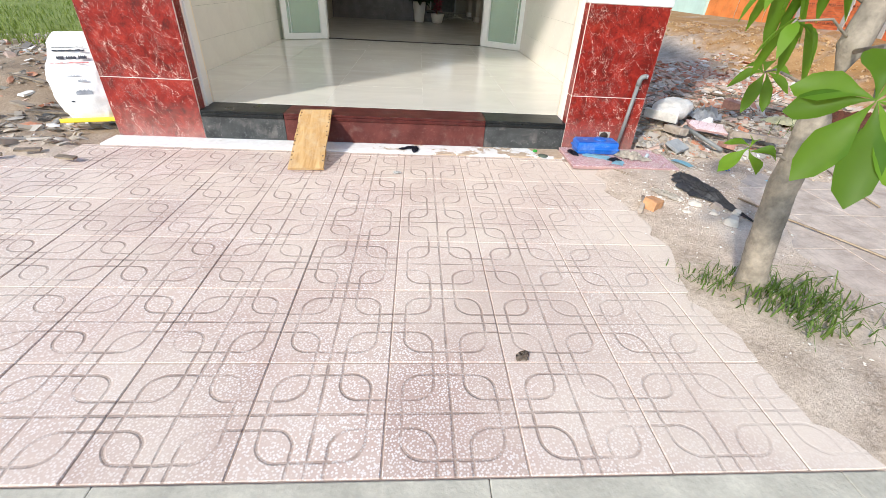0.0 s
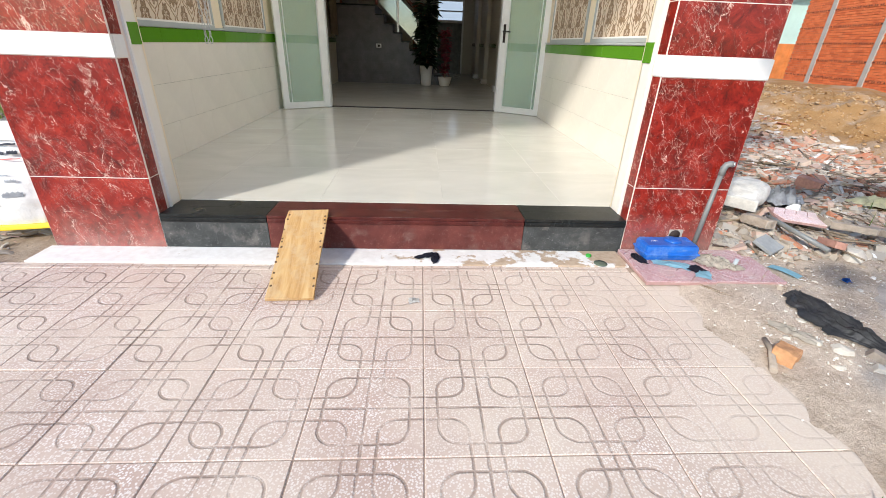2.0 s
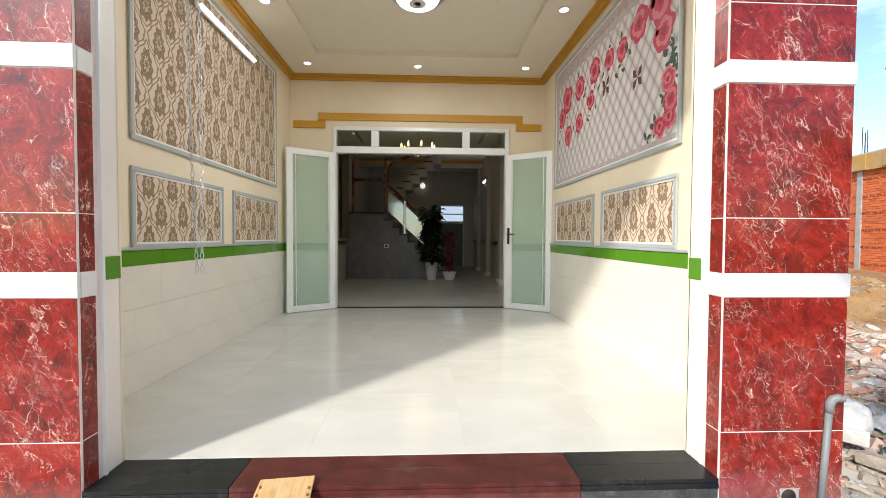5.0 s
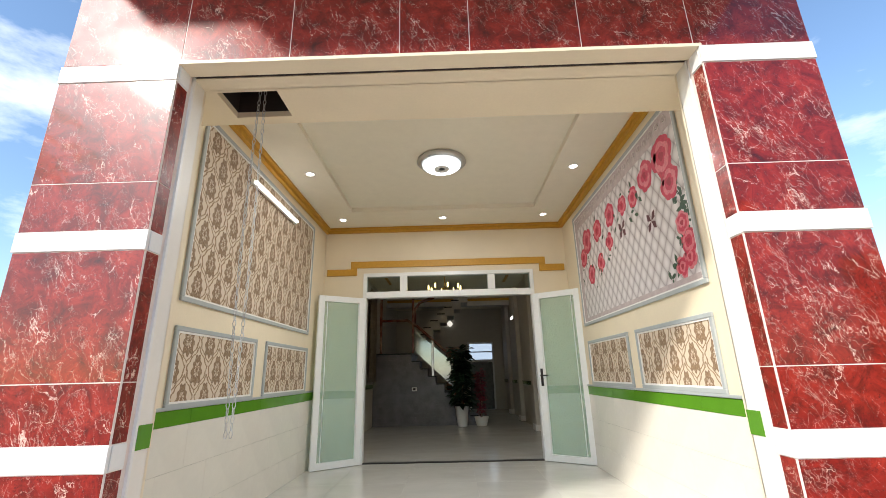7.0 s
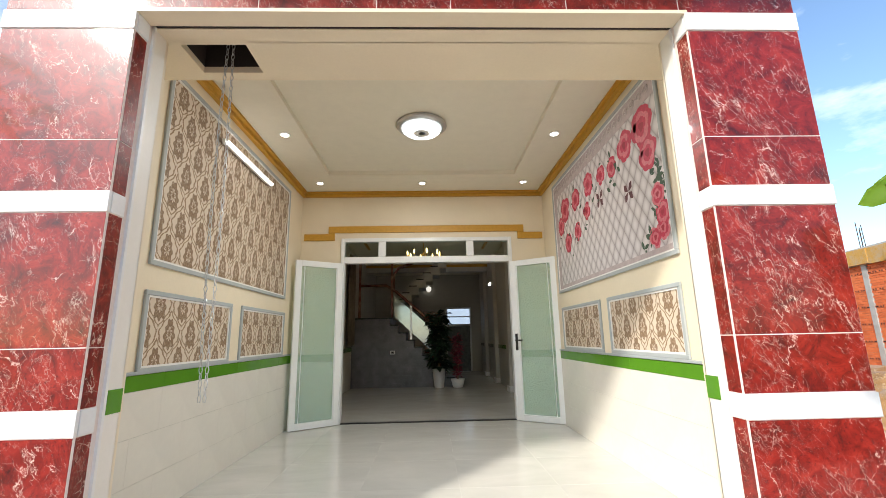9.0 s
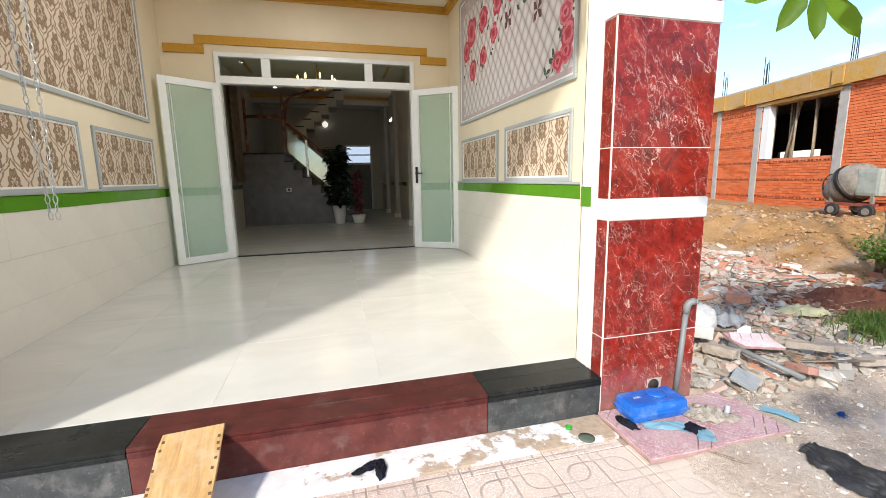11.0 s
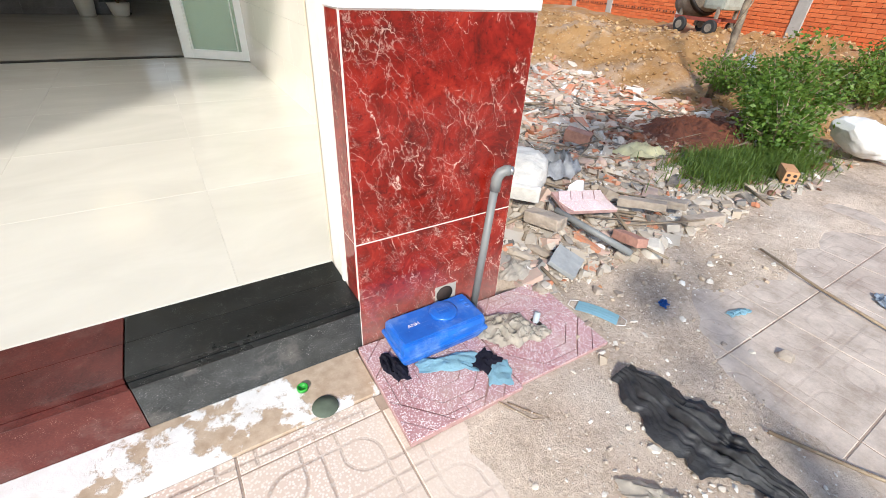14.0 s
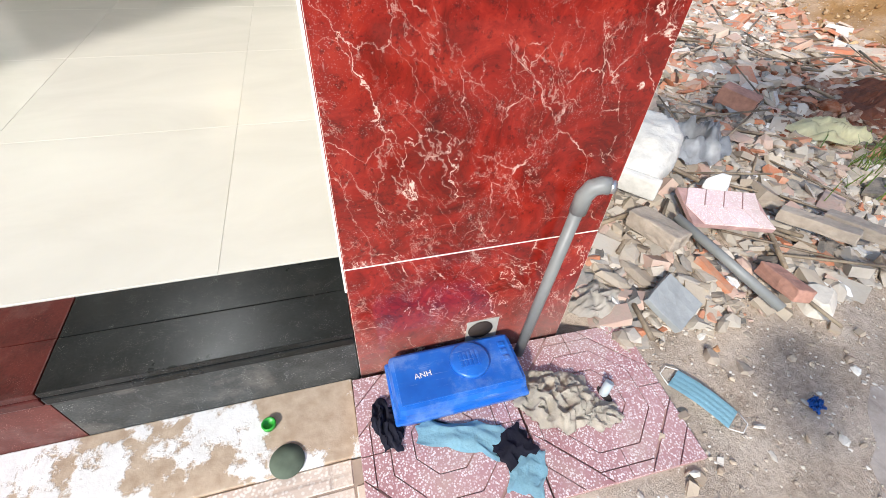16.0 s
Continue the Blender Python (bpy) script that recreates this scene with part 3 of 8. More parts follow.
def lathe(profile, seg=24, at=(0, 0, 0)):
    """A turned shape from (radius, height) pairs."""
    bm = bmesh.new()
    rings = [[bm.verts.new((at[0] + r * math.cos(2 * math.pi * k / seg), at[1] + r * math.sin(2 * math.pi * k / seg), at[2] + z)) for k in range(seg)] for r, z in profile]
    for a, b in zip(rings, rings[1:]):
        for k in range(seg):
            bm.faces.new((a[k], a[(k + 1) % seg], b[(k + 1) % seg], b[k])).smooth = True
    bm.faces.new(list(reversed(rings[0])))
    bm.faces.new(rings[-1])
    return bm


def part(name, bm, material, parent=None, label=""):
    """Links a bmesh as one mesh object, under a thing or part where one is given."""
    me = bpy.data.meshes.new(name)
    bmesh.ops.recalc_face_normals(bm, faces=bm.faces)
    bm.to_mesh(me)
    bm.free()
    me.materials.append(material)
    ob = new(name, me)
    if parent:
        ob.parent = parent
        ob.matrix_parent_inverse = parent.matrix_world.inverted()
    if label:
        ob["label"] = label
    return ob


def thing(name, at, label, category, group="", kind=""):
    """An empty at the base of a thing, which its parts hang under."""
    ob = new(name)
    ob.empty_display_size = 0.05
    ob.matrix_world = Matrix.Translation(at)
    bpy.context.view_layer.update()
    return tagged(ob, label, category, group, kind)


def setting(name, bm, material, label, category):
    return tagged(part(name, bm, material), label, category, kind="structure")


def pydata(name, verts, faces, material, parent=None):
    me = bpy.data.meshes.new(name)
    me.from_pydata(verts, [], faces)
    me.update()
    me.materials.append(material)
    ob = new(name, me)
    if parent:
        ob.parent = parent
        ob.matrix_parent_inverse = parent.matrix_world.inverted()
    return ob


def piece(name, mesh, parent, at, rz=0.0):
    """One tile or brick, an object of its own on a shared mesh."""
    ob = new(name, mesh)
    ob.parent = parent
    ob.matrix_parent_inverse = parent.matrix_world.inverted()
    ob.matrix_world = Matrix.Translation(at) @ Matrix.Rotation(rz, 4, "Z")
    return ob


def slab_mesh(name, sx, sy, sz, material, chamfer=0.002):
    """A tile's shared mesh, centred, with a small chamfer round every edge."""
    bm = bmesh.new()
    add_box(bm, -sx / 2, sx / 2, -sy / 2, sy / 2, -sz / 2, sz / 2)
    bmesh.ops.bevel(bm, geom=list(bm.edges), offset=chamfer, segments=1, affect="EDGES")
    bmesh.ops.recalc_face_normals(bm, faces=bm.faces)
    me = bpy.data.meshes.new(name)
    bm.to_mesh(me)
    bm.free()
    me.materials.append(material)
    return me


def fbm(x, y, s=1.0, octaves=4):
    return noise.fractal(Vector((x * s, y * s, 3.7)), 0.9, 2.0, octaves)


def smooth(a, b, v):
    t = min(1, max(0, (v - a) / (b - a)))
    return t * t * (3 - 2 * t)


# ---- plan ----
XL, XR = -0.81, 1.96          # opening between the two front columns
OL, OR = -1.44, 2.54          # outer faces of the columns
WL, WR = -1.36, 2.44          # inner faces of the porch walls
YF, YB, FZ = 3.60, 8.20, 0.215  # front, door wall, porch floor
CEILZ = 3.68


# ---- ground ----
def ground_height(x, y):
    h = 0.05 * fbm(x, y, 0.6) + 0.02 * fbm(x, y, 3.0, 5)
    if y < 0.9:
        return -0.13 + 0.003 * fbm(x, y, 2)
    wide = smooth(3.35, 3.7, y) if x < 2.75 else 1.0
    on_pave = 1 - smooth(3.25, 3.6, y)
    mound = smooth(6.4, 8.2, x + 0.25 * (y - 6) + 0.35 * fbm(x, y, 0.8)) * smooth(2.2, 4.0, y + 0.3 * x - 2) * (1 - smooth(13, 18, x))
    mound = max(mound, 0.9 * smooth(9.5, 14, y) * smooth(2.6, 5, x) * (1 - smooth(17, 22, y)))
    h += mound * (0.46 + 0.10 * fbm(x, y, 1.6, 5))
    h += 0.30 * math.exp(-((x + 2.9) ** 2 / 1.6 + (y - 4.9) ** 2 / 0.9)) * smooth(3.3, 4.2, y)
    h += mound * (0.07 * noise.noise(Vector((x * 3.5, y * 3.5, 1.0))) + 0.07 * abs(noise.noise(Vector((x * 6, y * 6, 2.0)))))
    heap = math.exp(-((x - 5.4) ** 2 / 0.5 + (y - 4.62) ** 2 / 0.22))
    h += 0.05 * heap
    h += 0.10 * math.exp(-((x - 3.6) ** 2 / 0.9 + (y - 4.6) ** 2 / 0.8))
    if on_pave > 0:
        cover = 0.030 * smooth(1.80, 2.35, x + 0.22 * fbm(x, y, 1.5)) - 0.014
        cover *= 1 - 0.8 * smooth(3.1, 4.0, x + 0.4 * fbm(x, y, 0.9)) * (1 - smooth(2.6, 3.2, y))
        cover = cover + 0.004 * fbm(x, y, 4) - 0.030 * smooth(2.72, 3.05, x + 0.22 * fbm(x, y, 1.2)) * (1 - smooth(2.75, 3.3, y + 0.25 * fbm(x, y, 1.1)))
        if x < 1.7:
            cover = -0.016
        if x < -1.6:
            cover = -0.016 + 0.05 * smooth(2.95, 3.4, y + 0.15 * fbm(x, y, 1.5))
        h = h * (1 - on_pave) + cover * on_pave if x < 4.9 else h
    if OL - 0.05 < x < OR + 0.05 and y > 3.35:
        h = -0.05
    return h


def axis(lo, hi, step, reach):
    inner = list(np.arange(lo, hi + step / 2, step))
    out, d, v = [], step, hi
    while v < reach:
        d *= 1.35
        v += d
        out.append(v)
    back, d, v = [], step, lo
    while v > -reach:
        d *= 1.35
        v -= d
        back.append(v)
    return [float(v) for v in back[::-1] + inner + out]


def make_ground_sheet():
    xs, ys = axis(-4.0, 9.0, 0.07, 1500), axis(0.86, 9.5, 0.07, 1500)
    verts = [(x, y, ground_height(x, y) if abs(x) < 40 and abs(y) < 60 else 0.0) for y in ys for x in xs]
    w = len(xs)
    faces = [(j * w + i, j * w + i + 1, (j + 1) * w + i + 1, (j + 1) * w + i) for j in range(len(ys) - 1) for i in range(w - 1)]
    ob = pydata("ground", verts, faces, GROUND)
    for p in ob.data.polygons:
        p.use_smooth = True
    tagged(ob, "bare sandy ground with clay mound and stony soil", "ground", kind="structure")


make_ground_sheet()
setting("road", box(-60, 60, -9, 0.62, -0.3, -0.10), ASPHALT, "grey asphalt road along the kerb", "road")
kerb = thing("kerb", (0, 0.78, 0), "dusty concrete kerb strip beside the pavement", "kerb", kind="structure")
for i in range(-5, 7):
    part("kerb_stone", box(i * 1.0 + 0.0008, i * 1.0 + 0.9992, 0.62, 0.9385, -0.2, 0.002, bevel=0.004), KERB, kerb)

# ---- porch shell ----
setting("porch_slab", box(WL, WR, 3.86, YB + 0.2, -0.1, FZ - 0.0014), TILEGROUT, "grey mortar bed below the porch floor tiles", "floor")
wall_west = setting("wall_west", box(OL, WL, 3.84, YB, -0.1, CEILZ + 0.2), CREAM, "cream painted side wall of the porch", "wall")
wall_east = setting("wall_east", box(WR, OR, 3.84, YB, -0.1, CEILZ + 0.2), CREAM, "cream painted side wall of the porch", "wall")
DL, DR, DT = -0.735, 1.905, 2.93   # door opening
back = bmesh.new()
add_box(back, OL, DL, YB, YB + 0.14, -0.1, CEILZ + 0.2)
add_box(back, DR, OR, YB, YB + 0.14, -0.1, CEILZ + 0.2)
add_box(back, DL, DR, YB, YB + 0.14, DT, CEILZ + 0.2)
setting("wall_north", back, CREAM, "cream painted wall round the wide glazed door", "wall")

ceil = bmesh.new()
TX0, TX1, TY0, TY1 = -0.78, 1.86, 4.75, 7.45
add_box(ceil, WL, TX0, 4.2, YB, CEILZ, CEILZ + 0.06)
add_box(ceil, TX1, WR, 4.2, YB, CEILZ, CEILZ + 0.06)
add_box(ceil, TX0, TX1, 4.2, TY0, CEILZ, CEILZ + 0.06)
add_box(ceil, TX0, TX1, TY1, YB, CEILZ, CEILZ + 0.06)
add_box(ceil, TX0 - 0.05, TX1 + 0.05, TY0 - 0.05, TY1 + 0.05, CEILZ + 0.06, CEILZ + 0.12)
setting("ceiling", ceil, CEIL, "white plaster tray ceiling of the porch", "ceiling")
setting("roof_slab", box(OL, OR, 3.72, 18.3, CEILZ + 0.2, CEILZ + 0.35), CONCRETE, "concrete slab over the porch and room", "roof")

# box above the roller shutter with its square hatch
HX0, HX1, HY0, HY1 = -0.75, -0.39, 3.865, 4.12
sb = bmesh.new()
add_box(sb, WL, HX0, 3.84, 4.20, 3.03, 3.07)
add_box(sb, HX1, WR, 3.84, 4.20, 3.03, 3.07)
add_box(sb, HX0, HX1, 3.84, HY0, 3.03, 3.07)
add_box(sb, HX0, HX1, HY1, 4.20, 3.03, 3.07)
add_box(sb, WL, WR, 4.16, 4.20, 3.07, CEILZ + 0.06)
shutter_box = tagged(part("shutter_box", sb, CREAM), "cream boxed bulkhead over the shutter with an open hatch", "bulkhead", kind="structure")
# Hatch lining and sides carry the hatch's shade in their colour.
part("hatch_lining", box(HX0 - 0.05, HX1 + 0.05, HY0 - 0.05 + 0.03, HY1 + 0.03, 3.30, 3.32), RUSTSHADE, shutter_box, "rusty inside of the hatch, its shade coloured in")
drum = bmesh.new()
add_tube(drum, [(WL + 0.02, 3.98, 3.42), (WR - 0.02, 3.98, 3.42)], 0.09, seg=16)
part("shutter_drum", drum, RUSTSHADE, shutter_box, "dark shutter drum")
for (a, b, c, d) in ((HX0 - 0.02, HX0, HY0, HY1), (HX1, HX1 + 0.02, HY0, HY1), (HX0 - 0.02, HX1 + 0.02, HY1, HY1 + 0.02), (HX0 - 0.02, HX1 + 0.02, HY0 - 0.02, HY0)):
    part("hatch_side", box(a, b, c, d, 3.072, 3.30), RUSTSHADE, shutter_box)

# ---- front columns, beam and their cladding ----
def cladding(parent, name, x0, x1, y0, y1, z0, z1, material, gap=0.0022):
    bm = box(x0 + (gap if x1 - x0 > 0.05 else 0), x1 - (gap if x1 - x0 > 0.05 else 0), y0 + (gap if y1 - y0 > 0.05 else 0), y1 - (gap if y1 - y0 > 0.05 else 0), z0 + gap, z1 - gap)
    bmesh.ops.bevel(bm, geom=list(bm.edges), offset=0.0012, segments=1, affect="EDGES")
    return part(name, bm, material, parent)


ROWS_Z = [(0.0, 0.425, 0), (0.425, 1.035, 0), (1.035, 1.14, 1), (1.14, 1.388, 0), (1.388, 1.98, 0), (1.98, 2.08, 1), (2.08, 2.33, 0), (2.33, 2.915, 0), (2.915, 3.02, 1)]
for side, (x0, x1, inner) in (("west", (OL, XL, XL)), ("east", (XR, OR, XR))):
    col = thing("column_" + side, ((x0 + x1) / 2, 3.72, 0), "square column clad in polished red marble tiles with white bands", "column", "front columns", "structure")
    part("core", box(x0 + 0.0015, x1 - 0.0015, YF + 0.0015, 3.84, -0.05, 3.03), GROUT, col, "pale grout showing between the tiles")
    for z0, z1, band in ROWS_Z:
        p = 0.006 if band else 0.0
        m, nm = (BAND, "white_band") if band else (MARBLE, "marble_tile")
        cladding(col, nm, x0 - p, x1 + p, YF - p, YF + 0.012, z0, z1, m)
        if side == "west":
            cladding(col, nm, x1 - 0.012, x1 + p, YF + 0.013, 3.70, z0, z1, m)
            cladding(col, nm, x0 - p, x0 + 0.012, YF + 0.013, 3.84, z0, z1, m)
        else:
            cladding(col, nm, x0 - p, x0 + 0.012, YF + 0.013, 3.70, z0, z1, m)
            cladding(col, nm, x1 - 0.012, x1 + p, YF + 0.013, 3.84, z0, z1, m)
    # cream pilaster behind the shutter channel
    s = 1 if side == "west" else -1
    a, b = (x1 - 0.02, x1) if side == "west" else (x0, x0 + 0.02)
    part("shutter_channel", box(a - 0.01 * s, b - 0.01 * s, 3.703, 3.722, FZ, 3.03), DARKMETAL, col, "dark steel shutter channel")
    part("pilaster", box(a, b + 0.0, 3.724, 3.845, FZ, 3.03), IVORY, col, "ivory painted pilaster")
    part("pilaster_lip", box(a + 0.006 * s, b + 0.012 * s, 3.724, 3.74, FZ, 3.03), WHITE, col, "white corner bead")
    part("green_tile", box(a + 0.003 * s, b + 0.003 * s, 3.757, 3.848, 1.095, 1.20), GREEN, col, "green tile set in the pilaster")
    part("inner_return", box(min(a, WL) if side == "west" else a, b if side == "west" else WR, 3.84, 3.86, FZ, 3.03), CREAM, col)

beam = thing("front_beam", (0.55, 3.7, 3.02), "beam clad in polished red marble tiles over the porch opening", "beam", kind="structure")
part("core", box(OL + 0.0015, OR - 0.0015, YF + 0.0015, 3.70, 3.035, 4.2), GROUT, beam)
part("soffit", box(XL - 0.01, XR + 0.01, YF - 0.004, 3.702, 3.014, 3.034), CREAM, beam, "cream soffit edge")
part("inner_beam", box(XL, XR, 3.742, 3.845, 3.03, 3.09), CREAM, beam, "cream inner edge of the shutter slot")
# Dark box gives the shade of the open slot by colour.
part("slot_recess", box(XL, XR, 3.704, 3.741, 3.034, 3.08), RUSTSHADE, beam, "dark box as the shade in the shutter slot")
jx = [OL, -0.80, -0.217, 0.374, 0.75, 1.344, 1.93, OR]
for x0, x1 in zip(jx, jx[1:]):
    z0 = 3.022 if (x0 < -1 or x1 > 2.3) else 3.03
    cladding(beam, "marble_tile", x0, x1, YF, YF + 0.012, z0, 3.61, MARBLE)
    cladding(beam, "marble_tile", x0, x1, YF, YF + 0.012, 3.61, 4.2, MARBLE)

# ---- canopy over the beam ----
canopy = thing("canopy", (0.55, 3.4, 3.735), "stepped concrete canopy projecting over the front beam", "canopy", kind="structure")
part("slab", box(OL, -0.895, 3.04, YF - 0.002, 3.735, 3.87), IVORY, canopy)
part("slab", box(-0.894, OR, 2.78, YF - 0.002, 3.735, 3.87), IVORY, canopy)

# ---- entrance step ----
step = thing("entrance_step", (0.57, 3.72, 0.0), "polished granite entrance step, black ends and maroon middle", "step", kind="structure")
SJ = (-0.205, 1.328)
for x0, x1, m, lab in ((XL, SJ[0], BLACKGRANITE, "black granite"), (SJ[0], SJ[1], REDGRANITE, "maroon granite"), (SJ[1], XR, BLACKGRANITE, "black granite")):
    part("riser", box(x0 + 0.0015, x1 - 0.0015, 3.605, 3.625, 0.0, 0.168), {BLACKGRANITE: BLACKRISER, REDGRANITE: REDRISER}[m], step, lab + " riser")
    part("nosing", box(x0 + 0.0015, x1 - 0.0015, 3.597, 3.63, 0.170, 0.196, bevel=0.004), m, step, lab + " nosing")
    part("tread", box(x0 + 0.0015, x1 - 0.0015, 3.600, 3.735, 0.197, FZ, bevel=0.002), m, step, lab + " tread")
    part("tread", box(x0 + 0.0015, x1 - 0.0015, 3.737, 3.858, 0.197, FZ - 0.001, bevel=0.002), m, step, lab + " tread")
part("bed", box(XL + 0.002, XR - 0.002, 3.626, 3.86, -0.05, 0.196), CONCRETE, step)
setting("plaster_strip", box(OL - 0.03, 1.935, 3.405, 3.604, -0.06, 0.007, bevel=0.003), PLASTER, "worn white plaster strip at the foot of the step", "strip")

# ---- wall panels ----
def framed_panel(name, x, into, y0, y1, z0, z1, material, label, category):
    """A wallpaper field in a silver moulding on a side wall; into is +1 or -1, the way the wall faces."""
    p = thing(name, (x, (y0 + y1) / 2, z0), label, category, "wall panels")
    a, b = sorted((x + 0.001 * into, x + 0.006 * into))
    part("field", box(a, b, y0 + 0.02, y1 - 0.02, z0 + 0.02, z1 - 0.02), material, p)
    a, b = sorted((x + 0.001 * into, x + 0.022 * into))
    w = 0.035
    for q in ((y0, y1, z0, z0 + w), (y0, y1, z1 - w, z1), (y0, y0 + w, z0 + w, z1 - w), (y1 - w, y1, z0 + w, z1 - w)):
        part("moulding", box(a, b, *q, bevel=0.006), SILVER, p, "silver grey moulding")
    a, b = sorted((x + 0.004 * into, x + 0.014 * into))
    for q in ((y0 + w, y1 - w, z0 + w, z0 + w + 0.014), (y0 + w, y1 - w, z1 - w - 0.014, z1 - w), (y0 + w, y0 + w + 0.014, z0 + w + 0.014, z1 - w - 0.014), (y1 - w - 0.014, y1 - w, z0 + w + 0.014, z1 - w - 0.014)):
        part("inner_bead", box(a, b, *q), WHITE, p)
    return p


TALL = "large brown damask wallpaper panel in a silver moulding"
LOW = "brown damask wallpaper panel in a silver moulding"
framed_panel("wall_panel", WL, 1, 4.74, 7.57, 1.95, 3.49, WALLPAPER, TALL, "wall panel")
framed_panel("wall_panel", WL, 1, 4.74, 6.05, 1.20, 1.77, WALLPAPER, LOW, "wall panel")
framed_panel("wall_panel", WL, 1, 6.27, 7.59, 1.20, 1.77, WALLPAPER, LOW, "wall panel")
framed_panel("wall_panel", WR, -1, 4.73, 6.02, 1.215, 1.765, WALLPAPER, LOW, "wall panel")
framed_panel("wall_panel", WR, -1, 6.22, 7.53, 1.215, 1.765, WALLPAPER, LOW, "wall panel")
mural = framed_panel("wall_mural", WR, -1, 4.70, 7.58, 1.965, 3.51, QUILT, "pink rose mural on white quilted print in a silver frame", "mural")

# ---- dado, green band and mouldings ----
for side, x, into in (("west", WL, 1), ("east", WR, -1)):
    a, b = sorted((x + 0.0005 * into, x + 0.012 * into))
    g = thing("green_band_" + side, (x, 6, 1.085), "glossy green tile band above the cream wall tiles", "trim", kind="structure")
    y = 3.87
    while y < YB - 0.02:
        e = min(y + 0.6, YB - 0.002)
        part("green_tile", box(a, b, y + 0.001, e - 0.001, 1.088, 1.192, bevel=0.002), GREEN, g)
        y += 0.6
    a, b = sorted((x + 0.0005 * into, x + 0.022 * into))
    part("cap_moulding", box(a, b, 3.87, YB - 0.002, 1.194, 1.216, bevel=0.006), SILVER, g, "grey cap moulding")
for x0, x1 in ((WL + 0.02, DL - 0.06), (DR + 0.06, WR - 0.02)):
    setting("trim_green", box(x0, x1, YB - 0.012, YB - 0.0005, 1.088, 1.192), GREEN, "green tile band beside the door", "trim")
gold = bmesh.new()
for d, z0, z1 in ((0.05, 3.60, 3.65), (0.085, 3.65, CEILZ - 0.001)):
    add_box(gold, WL + 0.001, WL + d, 4.205, YB - 0.001, z0, z1, bevel=0.006)
    add_box(gold, WR - d, WR - 0.001, 4.205, YB - 0.001, z0, z1, bevel=0.006)
    add_box(gold, WL + d, WR - d, YB - d, YB - 0.001, z0, z1, bevel=0.006)
setting("trim_cornice", gold, GOLD, "ochre gold cornice moulding under the ceiling", "trim")
head = bmesh.new()
for q in ((-0.94, 2.11, 2.985, 3.09), (-0.94, -0.84, 2.97, 2.985), (2.01, 2.11, 2.97, 2.985), (-1.31, -0.84, 2.865, 2.97), (2.01, 2.40, 2.865, 2.97)):
    add_box(head, q[0], q[1], YB - 0.03, YB - 0.0005, q[2] + 0.035, q[3] + 0.035, bevel=0.006)
setting("trim_door_head", head, GOLD, "stepped ochre gold moulding over the door", "trim")

# ---- glazed door ----
fr = thing("door_1", (0.585, YB, FZ), "wide white aluminium door frame with three transom panes", "door", kind="structure")
Y0, Y1 = YB - 0.03, YB + 0.09
TB = 2.56
for q in ((DL, DL + 0.055, FZ, DT), (DR - 0.055, DR, FZ, DT)):
    part("jamb", box(q[0], q[1], Y0, Y1, q[2], q[3], bevel=0.004), ALU, fr)
part("head", box(DL + 0.056, DR - 0.056, Y0, Y1, DT - 0.055, DT, bevel=0.004), ALU, fr)
part("transom_rail", box(DL + 0.056, DR - 0.056, Y0, Y1, TB - 0.02, TB + 0.075, bevel=0.004), ALU, fr)
for x in (-0.108, 1.254):
    part("mullion", box(x - 0.055, x + 0.055, Y0, Y1, TB + 0.076, DT - 0.056, bevel=0.004), ALU, fr)
for x0, x1 in ((DL + 0.055, -0.163), (-0.053, 1.199), (1.309, DR - 0.055)):
    part("pane", box(x0, x1, YB + 0.025, YB + 0.031, TB + 0.075, DT - 0.055), CLEAR, fr, "clear glass transom pane")
part("sill", box(DL + 0.05, DR - 0.05, YB - 0.01, YB + 0.06, FZ - 0.002, FZ + 0.012), DARKMETAL, fr, "dark floor track")


